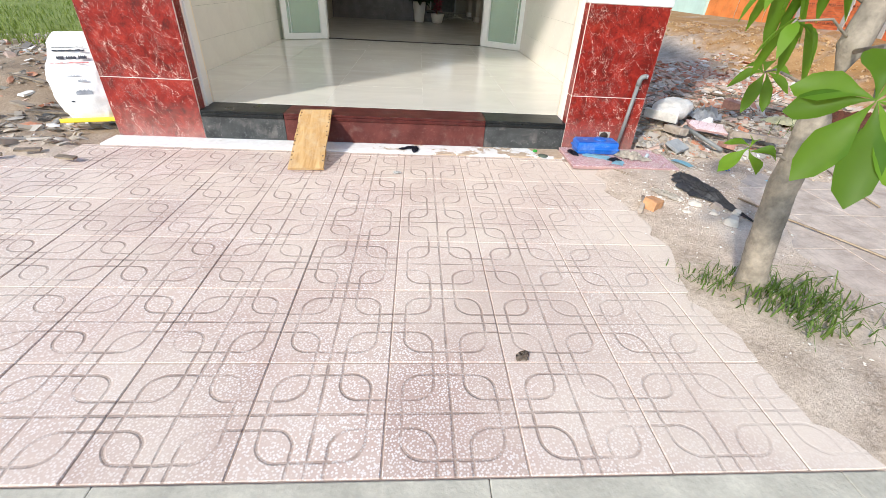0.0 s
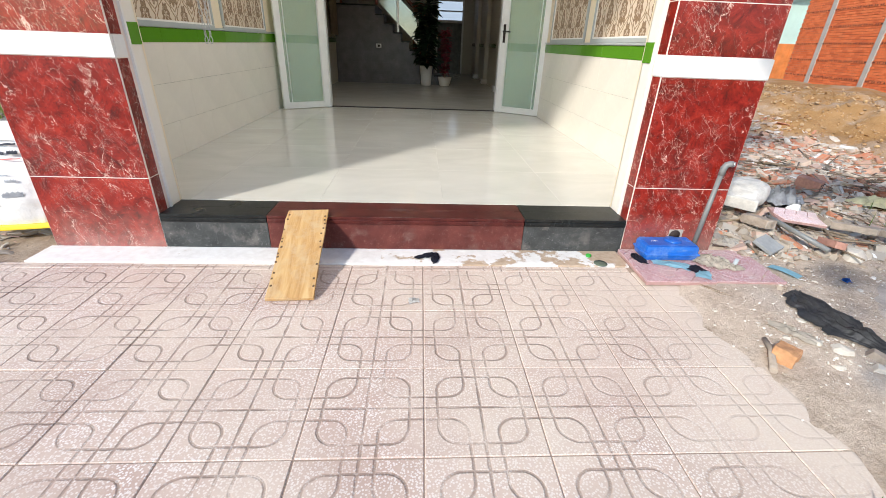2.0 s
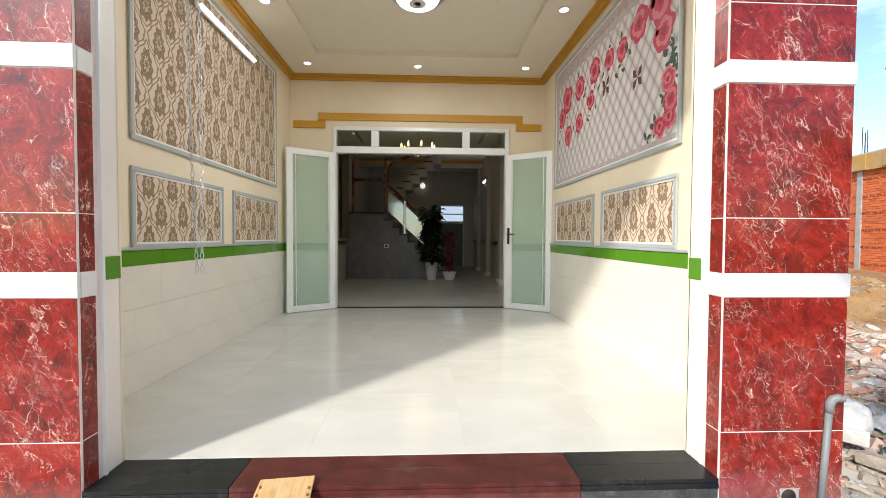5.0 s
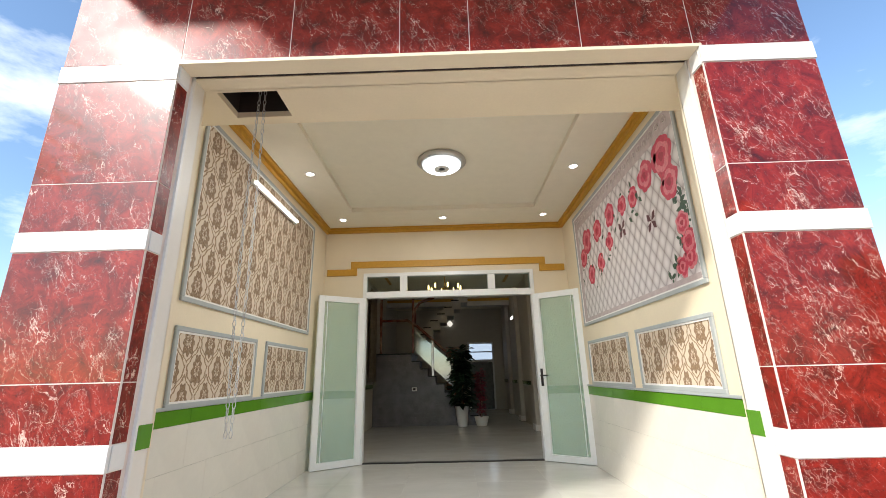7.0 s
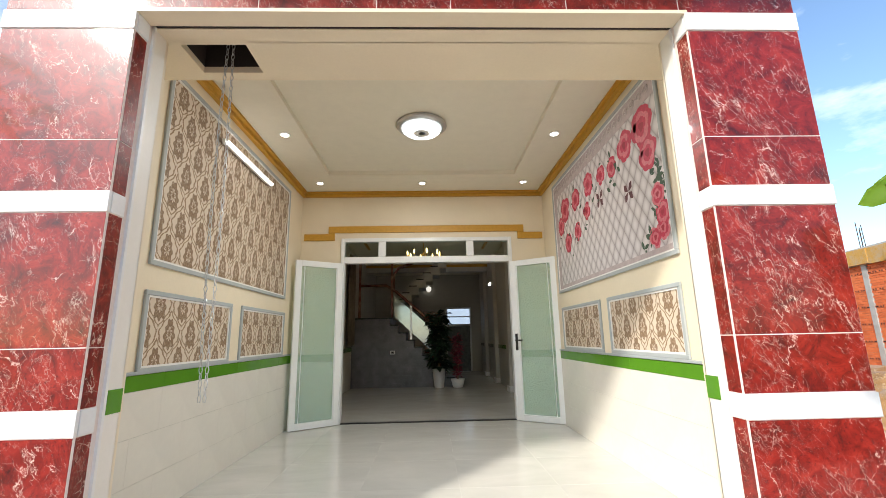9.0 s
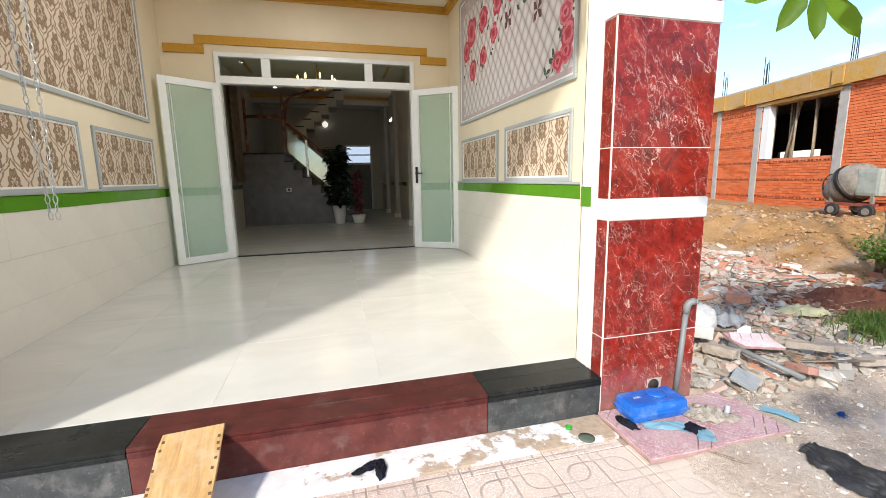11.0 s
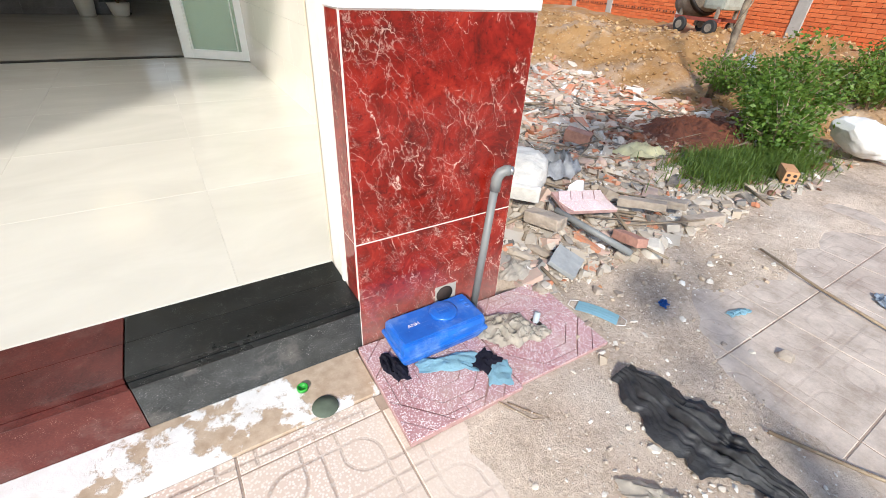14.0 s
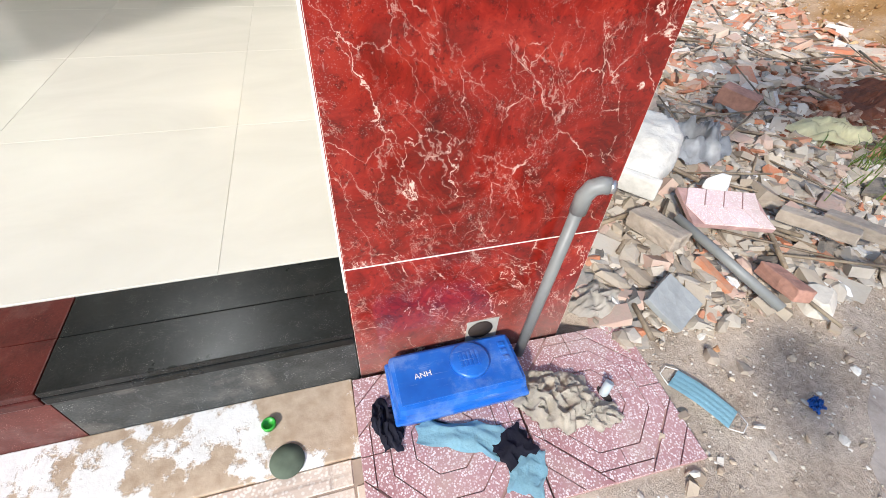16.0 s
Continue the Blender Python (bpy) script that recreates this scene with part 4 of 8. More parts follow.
def door_leaf(hinge_x, angle, mirror):
    """A white glazed leaf, hinged at hinge_x and swung by angle degrees; mirror is +1 for the leaf that runs to +x."""
    leaf = thing("door_leaf", (0, 0, 0), "open white aluminium door leaf with green tinted frosted glass", "door", "door leaves")
    w, h, t = 0.70, TB - 0.03 - FZ, 0.05
    s = mirror
    def bx(x0, x1, z0, z1, y0=-t / 2, y1=t / 2, bevel=0.003):
        a, b = sorted((s * x0, s * x1))
        return box(a, b, y0, y1, z0, z1, bevel=bevel)
    fw = 0.085
    for q in ((0.0, fw, 0.008, h), (w - fw, w, 0.008, h), (fw, w - fw, 0.008, 0.008 + fw), (fw, w - fw, h - fw, h)):
        part("rail", bx(*q), ALU, leaf)
    part("pane", bx(fw - 0.005, w - fw + 0.005, fw, h - fw, -0.006, 0.006, 0), FROSTED, leaf, "green frosted pane")
    for q in ((fw, fw + 0.012, fw + 0.01, h - fw), (w - fw - 0.05, w - fw - 0.04, fw + 0.01, h - fw)):
        part("glazing_bead", bx(*q, -0.014, 0.014), ALU, leaf)
    for z in (0.25, 1.2, 2.1):
        part("hinge", bx(-0.015, 0.012, z, z + 0.09, 0.02, 0.035, 0.002), ALU, leaf)
    if mirror > 0:
        leaf.matrix_world = Matrix.Translation((hinge_x, YB - 0.045, FZ)) @ Matrix.Rotation(radians(angle), 4, "Z")
        return leaf
    hx = 0.045
    plate = part("lock_plate", bx(hx - 0.018, hx + 0.018, 0.98, 1.22, 0.026, 0.036), DARKMETAL, leaf, "dark lock plate")
    part("handle", bx(hx - 0.012, hx + 0.11, 1.115, 1.135, 0.055, 0.075), DARKMETAL, plate)
    part("handle_neck", bx(hx - 0.008, hx + 0.008, 1.117, 1.133, 0.036, 0.056), DARKMETAL, plate)
    leaf.matrix_world = Matrix.Translation((hinge_x, YB - 0.045, FZ)) @ Matrix.Rotation(radians(angle), 4, "Z")
    return leaf


door_leaf(DL + 0.03, 180 + 34, 1)
door_leaf(DR - 0.03, 180 - 34, -1)


# ---- porch fixtures ----
lamp = thing("ceiling_lamp", (0.554, 6.1, CEILZ + 0.058), "round white ceiling lamp with a silver rim, lit", "ceiling lamp")
part("rim", lathe([(0.20, 0.0), (0.275, -0.005), (0.28, -0.03), (0.25, -0.055), (0.215, -0.06), (0.215, -0.05)], 40, (0.554, 6.1, CEILZ + 0.058)), STEEL, lamp, "silver grey rim")
part("diffuser", lathe([(0.21, -0.051), (0.212, -0.075), (0.19, -0.095), (0.10, -0.105), (0.0995, -0.105)], 40, (0.554, 6.1, CEILZ + 0.058)), SOFTBULB, lamp, "opal diffuser")
for r0, r1 in ((0.055, 0.085), (0.0, 0.035)):
    part("grille_ring", lathe([(r0 + 0.001, -0.106), (r1, -0.106), (r1, -0.112), (r0 + 0.001, -0.112)], 32, (0.554, 6.1, CEILZ + 0.058)), ALU, lamp)

first = None
for x, y in ((-0.99, 6.21), (2.08, 6.21), (-0.985, 7.75), (0.53, 7.77), (2.045, 7.75), (-0.99, 4.75), (2.08, 4.75)):
    if first is None:
        first = thing("downlight", (x, y, CEILZ), "small round recessed white downlight, lit", "downlight", "porch downlights")
        part("rim", lathe([(0.042, -0.001), (0.062, -0.002), (0.06, -0.008), (0.044, -0.010)], 24, (x, y, CEILZ)), WHITE, first)
        part("lens", lathe([(0.0, -0.0085), (0.043, -0.0085), (0.043, -0.0105), (0.0, -0.0105)], 24, (x, y, CEILZ)), BULB, first, "glowing lens")
    else:
        copy_thing(first, Matrix.Translation((x, y, CEILZ)))

tl = thing("tube_light", (WL + 0.03, 6.15, 3.28), "slim white wall tube light, lit", "tube light")
part("batten", box(WL + 0.024, WL + 0.05, 5.54, 6.76, 3.255, 3.305, bevel=0.004), WHITE, tl)
part("tube", tube([(WL + 0.066, 5.57, 3.28), (WL + 0.066, 6.73, 3.28)], 0.016, seg=10), TUBEGLOW, tl, "glowing tube")

glow = new("ceiling_lamp_light", bpy.data.lights.new("ceiling_lamp_light", "AREA"))
glow.data.shape, glow.data.size, glow.data.energy, glow.data.color = "DISK", 0.42, 30, (0.95, 0.98, 1.0)
glow.matrix_world = look((0.554, 6.1, CEILZ - 0.06), (0.554, 6.1, 0))


# ---- shutter chain ----
def chain(x, y, z0, z1, swing):
    ob = thing("shutter_chain", (x, y, z1), "thin steel hand chain hanging from the shutter hatch", "chain")
    for side in (-1, 1):
        bm = bmesh.new()
        n = int((z1 - z0) / 0.034)
        for i in range(n):
            t = i / n
            cx = x + side * (0.012 + 0.016 * math.sin(math.pi * t)) + swing * t * t
            z = z1 - (z1 - z0) * (i + 0.5) / n
            a = 0 if i % 2 else math.pi / 2
            ring = []
            for k in range(7):
                u = 2 * math.pi * k / 6
                ring.append((cx + 0.009 * math.cos(u) * math.cos(a), y + 0.009 * math.cos(u) * math.sin(a), z + 0.021 * math.sin(u)))
            add_tube(bm, ring, 0.0026, seg=4, caps=False)
        part("chain_strand", bm, STEEL, ob)
    return ob


chain(-0.535, 3.99, 1.11, 3.30, 0.02)


# ---- mural roses ----
PETAL = [plain("rose_petal", (0.52, 0.035, 0.075), 0.5, vary=0.2, scale=30), plain("rose_petal_pale", (0.64, 0.17, 0.20), 0.5, vary=0.2, scale=30), plain("rose_heart", (0.36, 0.012, 0.035), 0.5)]
VINE = plain("printed_leaf", (0.03, 0.07, 0.035), 0.5, vary=0.4, scale=30)
MURALSTONE = plain("printed_stone_border", (0.50, 0.41, 0.40), 0.5, vary=0.18, scale=14)


def rose(y, z, r, seed):
    rnd = random.Random(seed)
    x = WR - 0.0065
    base = None
    for ring, (n, rr, off) in enumerate(((7, 1.0, 0.58), (6, 0.78, 0.42), (5, 0.55, 0.24), (3, 0.34, 0.1))):
        bm = bmesh.new()
        for i in range(n):
            a = 2 * math.pi * i / n + rnd.random()
            cy, cz, pr = y + off * r * math.cos(a), z + off * r * math.sin(a), rr * r * 0.52
            vs = [bm.verts.new((x - 0.0012 * ring - 0.0002 * i, cy + pr * math.cos(q) * (1 + 0.1 * math.sin(3 * q)), cz + pr * math.sin(q))) for q in [2 * math.pi * k / 12 for k in range(12)]]
            bm.faces.new(vs)
        ob = part("rose_petals", bm, PETAL[(ring + (1 if r < 0.095 else 0)) % 2] if ring < 3 else PETAL[2], mural)


def printed_leaf(bm, y, z, a, r, x):
    pts = [(0, 0), (0.3, 0.2), (0.6, 0.2), (1, 0), (0.6, -0.2), (0.3, -0.2)]
    bm.faces.new([bm.verts.new((x, y + r * (p * math.cos(a) - q * math.sin(a)), z + r * (p * math.sin(a) + q * math.cos(a)))) for p, q in pts])


ROSES = [(5.0, 3.12, 0.17), (5.33, 3.10, 0.14), (4.95, 2.86, 0.14), (5.63, 3.02, 0.10), (5.9, 3.04, 0.10), (6.26, 3.07, 0.13), (6.69, 3.03, 0.13), (7.1, 3.03, 0.16), (6.36, 2.79, 0.10),
         (6.69, 2.63, 0.11), (7.06, 2.57, 0.12), (7.3, 2.85, 0.12), (4.88, 2.48, 0.09), (4.84, 2.32, 0.10), (4.86, 2.20, 0.09), (4.98, 2.15, 0.09)]
for i, (y, z, r) in enumerate(ROSES):
    rose(y, z, r, i)
vine = bmesh.new()
rnd = random.Random(5)
for i in range(150):
    t = rnd.random()
    if i < 95:
        y, z = 4.87 + 0.05 * math.sin(9 * t) + rnd.gauss(0, 0.035), 2.08 + 0.85 * t
        if t < 0.15:
            y += rnd.random() * 0.3
    else:
        q = ROSES[rnd.randrange(3, 12)]
        y, z = q[0] + rnd.gauss(0, 0.10), q[1] - 0.05 + rnd.gauss(0, 0.09)
    printed_leaf(vine, y, max(2.03, z), rnd.random() * 6.28, 0.05 + 0.05 * rnd.random(), WR - 0.0062 - 0.00001 * i)
part("printed_leaves", vine, VINE, mural)
FLYPRINT = plain("butterfly_print", (0.10, 0.025, 0.03), 0.5)
for cy, cz in ((5.34, 2.66), (5.97, 2.80)):
    fly = bmesh.new()
    mid = fly.verts.new((WR - 0.0095, cy, cz))
    for s, up in ((1, 1), (-1, 1), (1, -1), (-1, -1)):
        fly.faces.new([mid] + [fly.verts.new((WR - 0.0095, cy + s * p, cz + up * q)) for p, q in ((0.03, 0.07), (0.075, 0.085), (0.07, 0.02))])
    part("printed_butterfly", fly, FLYPRINT, mural)
for q in ((4.74, 7.54, 3.30, 3.47), (4.74, 7.54, 2.003, 2.06), (7.44, 7.54, 2.06, 3.30)):
    part("printed_border", box(WR - 0.0085, WR - 0.0062, *q), MURALSTONE, mural, "pale carved stone border print")
scroll = bmesh.new()
for i in range(22):
    y = 4.86 + i * 0.122
    add_tube(scroll, [(WR - 0.0105, y + 0.05 * math.cos(a) * (1 - a / 9), 3.385 + 0.05 * math.sin(a) * (1 - a / 9)) for a in [k * 0.7 for k in range(11)]], 0.006, seg=4)
part("printed_scrolls", scroll, plain("scroll_print", (0.63, 0.55, 0.53), 0.5), mural)

# ---- room behind the door ----
RY = 17.2
setting("room_floor", box(WL, WR, YB + 0.2, RY, FZ - 0.1, FZ - 0.001), FLOORTILE, "pale glossy tile floor of the room", "floor")
def make_painting():
    g = Nodes("landscape_painting", 0.5)
    f, h = g.noise(2.6, 8, 0.65, dist=1.0), g.noise(6, 6, 0.7)
    col = g.ramp(f, [(0.30, (0.015, 0.02, 0.05)), (0.45, (0.05, 0.04, 0.14)), (0.55, (0.03, 0.07, 0.05)), (0.63, (0.22, 0.20, 0.42)), (0.75, (0.55, 0.52, 0.62))])
    g.set("Base Color", g.mix(g.ramp(h, [(0.5, 0.0), (0.7, 0.7)]), col, (0.03, 0.03, 0.05)))
    return g.mat


PAINTING = make_painting()
ROOMWALL = plain("room_wall_paint", (0.55, 0.52, 0.46), 0.6, vary=0.04)
STAIRSTONE = plain("grey_stair_tile", (0.16, 0.15, 0.16), 0.4, vary=0.35, scale=5)
setting("room_wall_west", box(OL, WL, YB + 0.14, RY, -0.1, CEILZ + 0.2), ROOMWALL, "painted wall of the dim room", "wall")
setting("room_wall_east", box(WR, OR, YB + 0.14, RY, -0.1, CEILZ + 0.2), ROOMWALL, "painted wall of the dim room", "wall")
rb = bmesh.new()
add_box(rb, OL, 1.18, RY, RY + 0.12, -0.1, CEILZ + 0.2)
add_box(rb, 2.10, OR, RY, RY + 0.12, -0.1, CEILZ + 0.2)
add_box(rb, 1.18, 2.10, RY, RY + 0.12, 2.46, CEILZ + 0.2)
setting("room_wall_north", rb, ROOMWALL, "far painted wall of the dim room", "wall")
setting("room_ceiling", box(WL, WR, YB + 0.14, RY, CEILZ - 0.03, CEILZ + 0.03), CEIL, "plaster ceiling of the room", "ceiling")
bd = thing("door_2", (1.64, RY, FZ), "far dark patterned glass door with a bright pane above", "door", kind="structure")
part("panel", box(1.24, 2.04, RY + 0.03, RY + 0.05, FZ, 1.78), plain("dark_patterned_glass", (0.05, 0.05, 0.045), 0.3, vary=0.8, scale=9), bd)
part("pane", box(1.24, 2.04, RY + 0.03, RY + 0.05, 1.86, 2.40), DAYPANE, bd, "pane bright with daylight")
for q in ((1.181, 1.24, FZ, 2.459), (2.04, 2.099, FZ, 2.459), (1.24, 2.04, 1.78, 1.86), (1.24, 2.04, 2.40, 2.459), (1.24, 2.04, 2.10, 2.14)):
    part("frame", box(q[0], q[1], RY - 0.01, RY + 0.06, q[2], q[3]), ALU, bd)
for side, x, into in (("west", WL, 1), ("east", WR, -1)):
    a, b = sorted((x + 0.001 * into, x + 0.02 * into))
    setting("room_trim_" + side, box(a, b, YB + 0.15, RY, 1.10, 1.19), GREEN, "green tile band along the room wall", "trim")
CURTAIN = plain("striped_curtain", (0.34, 0.29, 0.22), 0.8, vary=0.3, scale=10)
for y in (11.4, 13.4, 15.4):
    p = thing("pilaster", (WR - 0.05, y, FZ), "cream square pilaster against the room wall", "pilaster", "room pilasters", "structure")
    part("shaft", box(WR - 0.11, WR - 0.001, y - 0.14, y + 0.14, FZ, CEILZ - 0.04, bevel=0.01), ROOMWALL, p)
    part("base", box(WR - 0.13, WR - 0.001, y - 0.16, y + 0.16, FZ - 0.0005, FZ + 0.12, bevel=0.01), WHITE, p)
for y in (12.12,):
    cu = thing("curtain", (WL + 0.08, y, 1.25), "striped beige curtain hanging on the room wall", "curtain", "room curtains")
    bm = bmesh.new()
    cols = [[bm.verts.new((WL + 0.08 + 0.035 * math.sin(k * 1.1), y - 0.35 + 0.7 * k / 32, z)) for z in (1.25, 2.3, 3.4)] for k in range(33)]
    for a, b in zip(cols, cols[1:]):
        for k in range(2):
            bm.faces.new((a[k], a[k + 1], b[k + 1], b[k])).smooth = True
    bmesh.ops.solidify(bm, geom=list(bm.faces), thickness=0.006)
    part("cloth", bm, CURTAIN, cu)
    part("rail", tube([(WL + 0.08, y - 0.4, 3.42), (WL + 0.08, y + 0.4, 3.42)], 0.015), STEEL, cu)

# painting, far door, beams and cornice of the room
picture = thing("wall_painting", (WL, 10.5, 1.28), "large dark blue and violet landscape painting in a pale frame", "painting")
part("canvas", box(WL + 0.012, WL + 0.022, 9.4, 11.5, 1.31, 3.25), PAINTING, picture)
for q in ((9.34, 11.56, 1.25, 1.31), (9.34, 11.56, 3.25, 3.31), (9.34, 9.40, 1.31, 3.25), (11.50, 11.56, 1.31, 3.25)):
    part("frame", box(WL + 0.001, WL + 0.035, *q, bevel=0.006), ROOMWALL, picture)
rd = thing("door_3", (0.70, RY - 0.03, FZ), "closed dark red wooden door in the far wall", "door", kind="structure")
part("leaf", box(0.40, 1.00, RY - 0.05, RY - 0.002, FZ, 2.32, bevel=0.004), REDWOOD, rd)
part("panel", box(0.50, 0.90, RY - 0.06, RY - 0.051, 1.30, 2.20, bevel=0.003), REDWOOD, rd)
wl_ = thing("wall_lamp", (0.573, RY - 0.1, 3.14), "small round white lamp on the far wall, lit", "wall lamp")
part("plate", box(0.53, 0.62, RY - 0.03, RY - 0.002, 3.05, 3.30, bevel=0.004), WHITE, wl_)
part("globe", lathe([(0.01, -0.10), (0.07, -0.07), (0.10, 0.0), (0.07, 0.07), (0.01, 0.10)], 16, (0.573, RY - 0.13, 3.12)), make_glow("dim_globe", (1.0, 0.95, 0.85), 0.5), wl_, "opal globe")
for y in (9.9, 14.9):
    rbm = thing("room_beam", (0.5, y, CEILZ - 0.3), "cream ceiling beam edged with ochre moulding", "beam", "room beams", "structure")
    part("beam", box(WL + 0.002, WR - 0.002, y, y + 0.24, CEILZ - 0.26, CEILZ - 0.031), ROOMWALL, rbm)
    part("moulding", box(WL + 0.002, WR - 0.002, y - 0.03, y - 0.001, CEILZ - 0.12, CEILZ - 0.04, bevel=0.006), GOLD, rbm, "ochre moulding")
rc = bmesh.new()
for x in (WL + 0.42, WR - 0.48):
    add_box(rc, x, x + 0.06, YB + 0.16, 9.89, CEILZ - 0.065, CEILZ - 0.031, bevel=0.006)
    add_box(rc, x, x + 0.06, 10.16, 12.4, CEILZ - 0.065, CEILZ - 0.031, bevel=0.006)
setting("room_cornice", rc, GOLD, "ochre moulding lines on the room ceiling", "trim")

# stairs
SY0, SY1 = 12.65, 13.55
stair = thing("staircase", (0.2, SY0, FZ), "grey tiled staircase with red wood handrail and glass panels", "staircase")
part("landing", box(WL + 0.002, -0.40, SY0, SY1 + 1.0, FZ, 1.88), STAIRSTONE, stair, "grey tiled landing block")
part("landing_tread", box(WL + 0.002, -0.38, SY0 - 0.015, SY1 + 1.0, 1.882, 1.915), BLACKGRANITE, stair)
for i in range(9):
    x0, zt = -0.40 + 0.2 * i, 1.915 - 0.185 * (i + 1)
    part("step_block", box(x0 + 0.001, x0 + 0.2, SY0 + 0.004, SY1, FZ, zt - 0.032), STAIRSTONE, stair)
    part("tread", box(x0 + 0.003, x0 + 0.215, SY0 - 0.015, SY1, zt - 0.03, zt, bevel=0.003), BLACKGRANITE, stair)
for i in range(9):
    x0, zt = -0.35 + 0.2 * i, 1.93 + 0.185 * (i + 1) + 0.36
    if zt < CEILZ - 0.05:
        part("upper_step", box(x0, x0 + 0.25, SY1 + 0.1, SY1 + 0.98, zt - 0.26, zt - 0.031), ROOMWALL, stair)
        part("tread", box(x0 - 0.015, x0 + 0.2, SY1 + 0.085, SY1 + 0.98, zt - 0.03, zt), BLACKGRANITE, stair)
part("upper_handrail", tube([(-0.34, SY0 + 0.3, 2.60), (-0.33, SY0 + 0.3, 3.05), (-0.22, SY0 + 0.4, 3.25), (0.05, SY1 + 0.1, 3.45), (0.4, SY1 + 0.1, 3.62)], 0.04), REDWOOD, stair, "red wood handrail")
srnd = random.Random(77)
zc = FZ + 0.004
while zc < 1.86:
    zn = min(zc + srnd.uniform(0.075, 0.10), 1.878)
    xe = WL + 0.004
    x_end = -0.40 + max(0.0, (1.70 - zn) / 0.185) * 0.2
    while xe < x_end - 0.04:
        xn = min(xe + srnd.uniform(0.25, 0.6), x_end)
        part("stone_strip", box(xe + 0.002, xn - 0.002, SY0 - 0.006 - srnd.uniform(0, 0.012), SY0 - 0.0005, zc + 0.002, zn - 0.002), STAIRSTONE, stair)
        xe = xn
    zc = zn
part("handrail", tube([(-1.2, SY0 + 0.05, 2.74), (-0.5, SY0 + 0.05, 2.74), (-0.25, SY0 + 0.05, 2.58), (0.62, SY0 + 0.05, 1.80), (1.2, SY0 + 0.05, 1.27)], 0.035), REDWOOD, stair, "red wood handrail")
for x, z0, z1 in ((-1.18, 1.915, 3.3), (-0.36, 1.915, 3.3), (0.62, 0.9, 1.78), (0.13, 1.35, 2.22)):
    part("newel", box(x - 0.03, x + 0.03, SY0 + 0.02, SY0 + 0.08, z0, z1, bevel=0.008), REDWOOD if z1 > 3 else STEEL, stair)
def sloped(pts, y0, y1):
    """A prism with an outline in x and z, drawn out along y."""
    bm = bmesh.new()
    a = [bm.verts.new((x, y0, z)) for x, z in pts]
    b = [bm.verts.new((x, y1, z)) for x, z in pts]
    bm.faces.new(a)
    bm.faces.new(list(reversed(b)))
    for k in range(len(pts)):
        m = (k + 1) % len(pts)
        bm.faces.new((a[m], a[k], b[k], b[m]))
    bmesh.ops.recalc_face_normals(bm, faces=bm.faces)
    return bm


gp = sloped(((-0.30, 1.95), (0.58, 1.13), (0.58, 1.70), (-0.30, 2.48)), SY0 + 0.044, SY0 + 0.056)
run = max(1, int((CEILZ - 0.05 - 2.29) / 0.185) - 1)
part("soffit", sloped(((-0.36, 2.20), (-0.36 + 0.2 * run, 2.20 + 0.185 * run), (-0.36 + 0.2 * run, 2.44 + 0.185 * run), (-0.36, 2.44)), SY1 + 0.094, SY1 + 0.984), ROOMWALL, stair, "pale sloping soffit")
part("glass_panel", gp, plain("hazy_glass", (0.42, 0.48, 0.50), 0.08, 0.45), stair, "pale glass balustrade panel")
sw = thing("wall_socket", (-0.33, SY0 - 0.004, 1.05), "white socket plate on the grey stair wall", "socket")
part("plate", box(-0.39, -0.27, SY0 - 0.026, SY0 - 0.0185, 1.01, 1.10, bevel=0.003), WHITE, sw)
part("socket_face", box(-0.36, -0.30, SY0 - 0.029, SY0 - 0.0265, 1.03, 1.08), DARKMETAL, sw)


def potted_plant(x, y, pot_h, pot_r, top, spread, material, label, n, seed):
    rnd = random.Random(seed)
    p = thing("potted_plant", (x, y, FZ), label, "potted plant")
    part("pot", lathe([(pot_r * 0.62, 0), (pot_r * 0.7, 0.01), (pot_r, pot_h), (pot_r * 0.9, pot_h), (pot_r * 0.85, pot_h - 0.04), (0.001, pot_h - 0.04)], 24, (x, y, FZ)), WHITE, p, "white tapered pot")
    part("stem", tube([(x, y, FZ + pot_h - 0.05), (x + 0.02, y, (FZ + top) / 2), (x, y, top - 0.1)], 0.02, 0.01), STAKE, p)
    bm = bmesh.new()
    for i in range(n):
        z = FZ + pot_h + 0.05 + (top - FZ - pot_h - 0.05) * rnd.random()
        a, tilt = rnd.random() * 6.28, rnd.uniform(-0.4, 0.7)
        r0, ln = spread * 0.25 * rnd.random(), spread * rnd.uniform(0.5, 1.0)
        d, s = Vector((math.cos(a) * math.cos(tilt), math.sin(a) * math.cos(tilt), math.sin(tilt))), Vector((-math.sin(a), math.cos(a), 0))
        o = Vector((x, y, z)) + d * r0
        w = ln * 0.26
        q = [o, o + d * ln * 0.35 + s * w, o + d * ln * 0.75 + s * w * 0.7 - Vector((0, 0, ln * 0.1)), o + d * ln - Vector((0, 0, ln * 0.3)), o + d * ln * 0.75 - s * w * 0.7 - Vector((0, 0, ln * 0.1)), o + d * ln * 0.35 - s * w]
        bm.faces.new([bm.verts.new(v) for v in q])
    part("foliage", bm, material, p)


potted_plant(0.815, 12.38, 0.44, 0.16, 1.95, 0.36, DARKLEAF, "tall dark green leafy plant in a white pot", int(190 * 1.7), 1)
potted_plant(1.27, 12.42, 0.2, 0.17, 1.45, 0.16, plain("dark_red_leaf", (0.22, 0.010, 0.03), 0.5, vary=0.4), "slim dark red ornamental plant in a low white pot", int(150 * 1.7), 2)

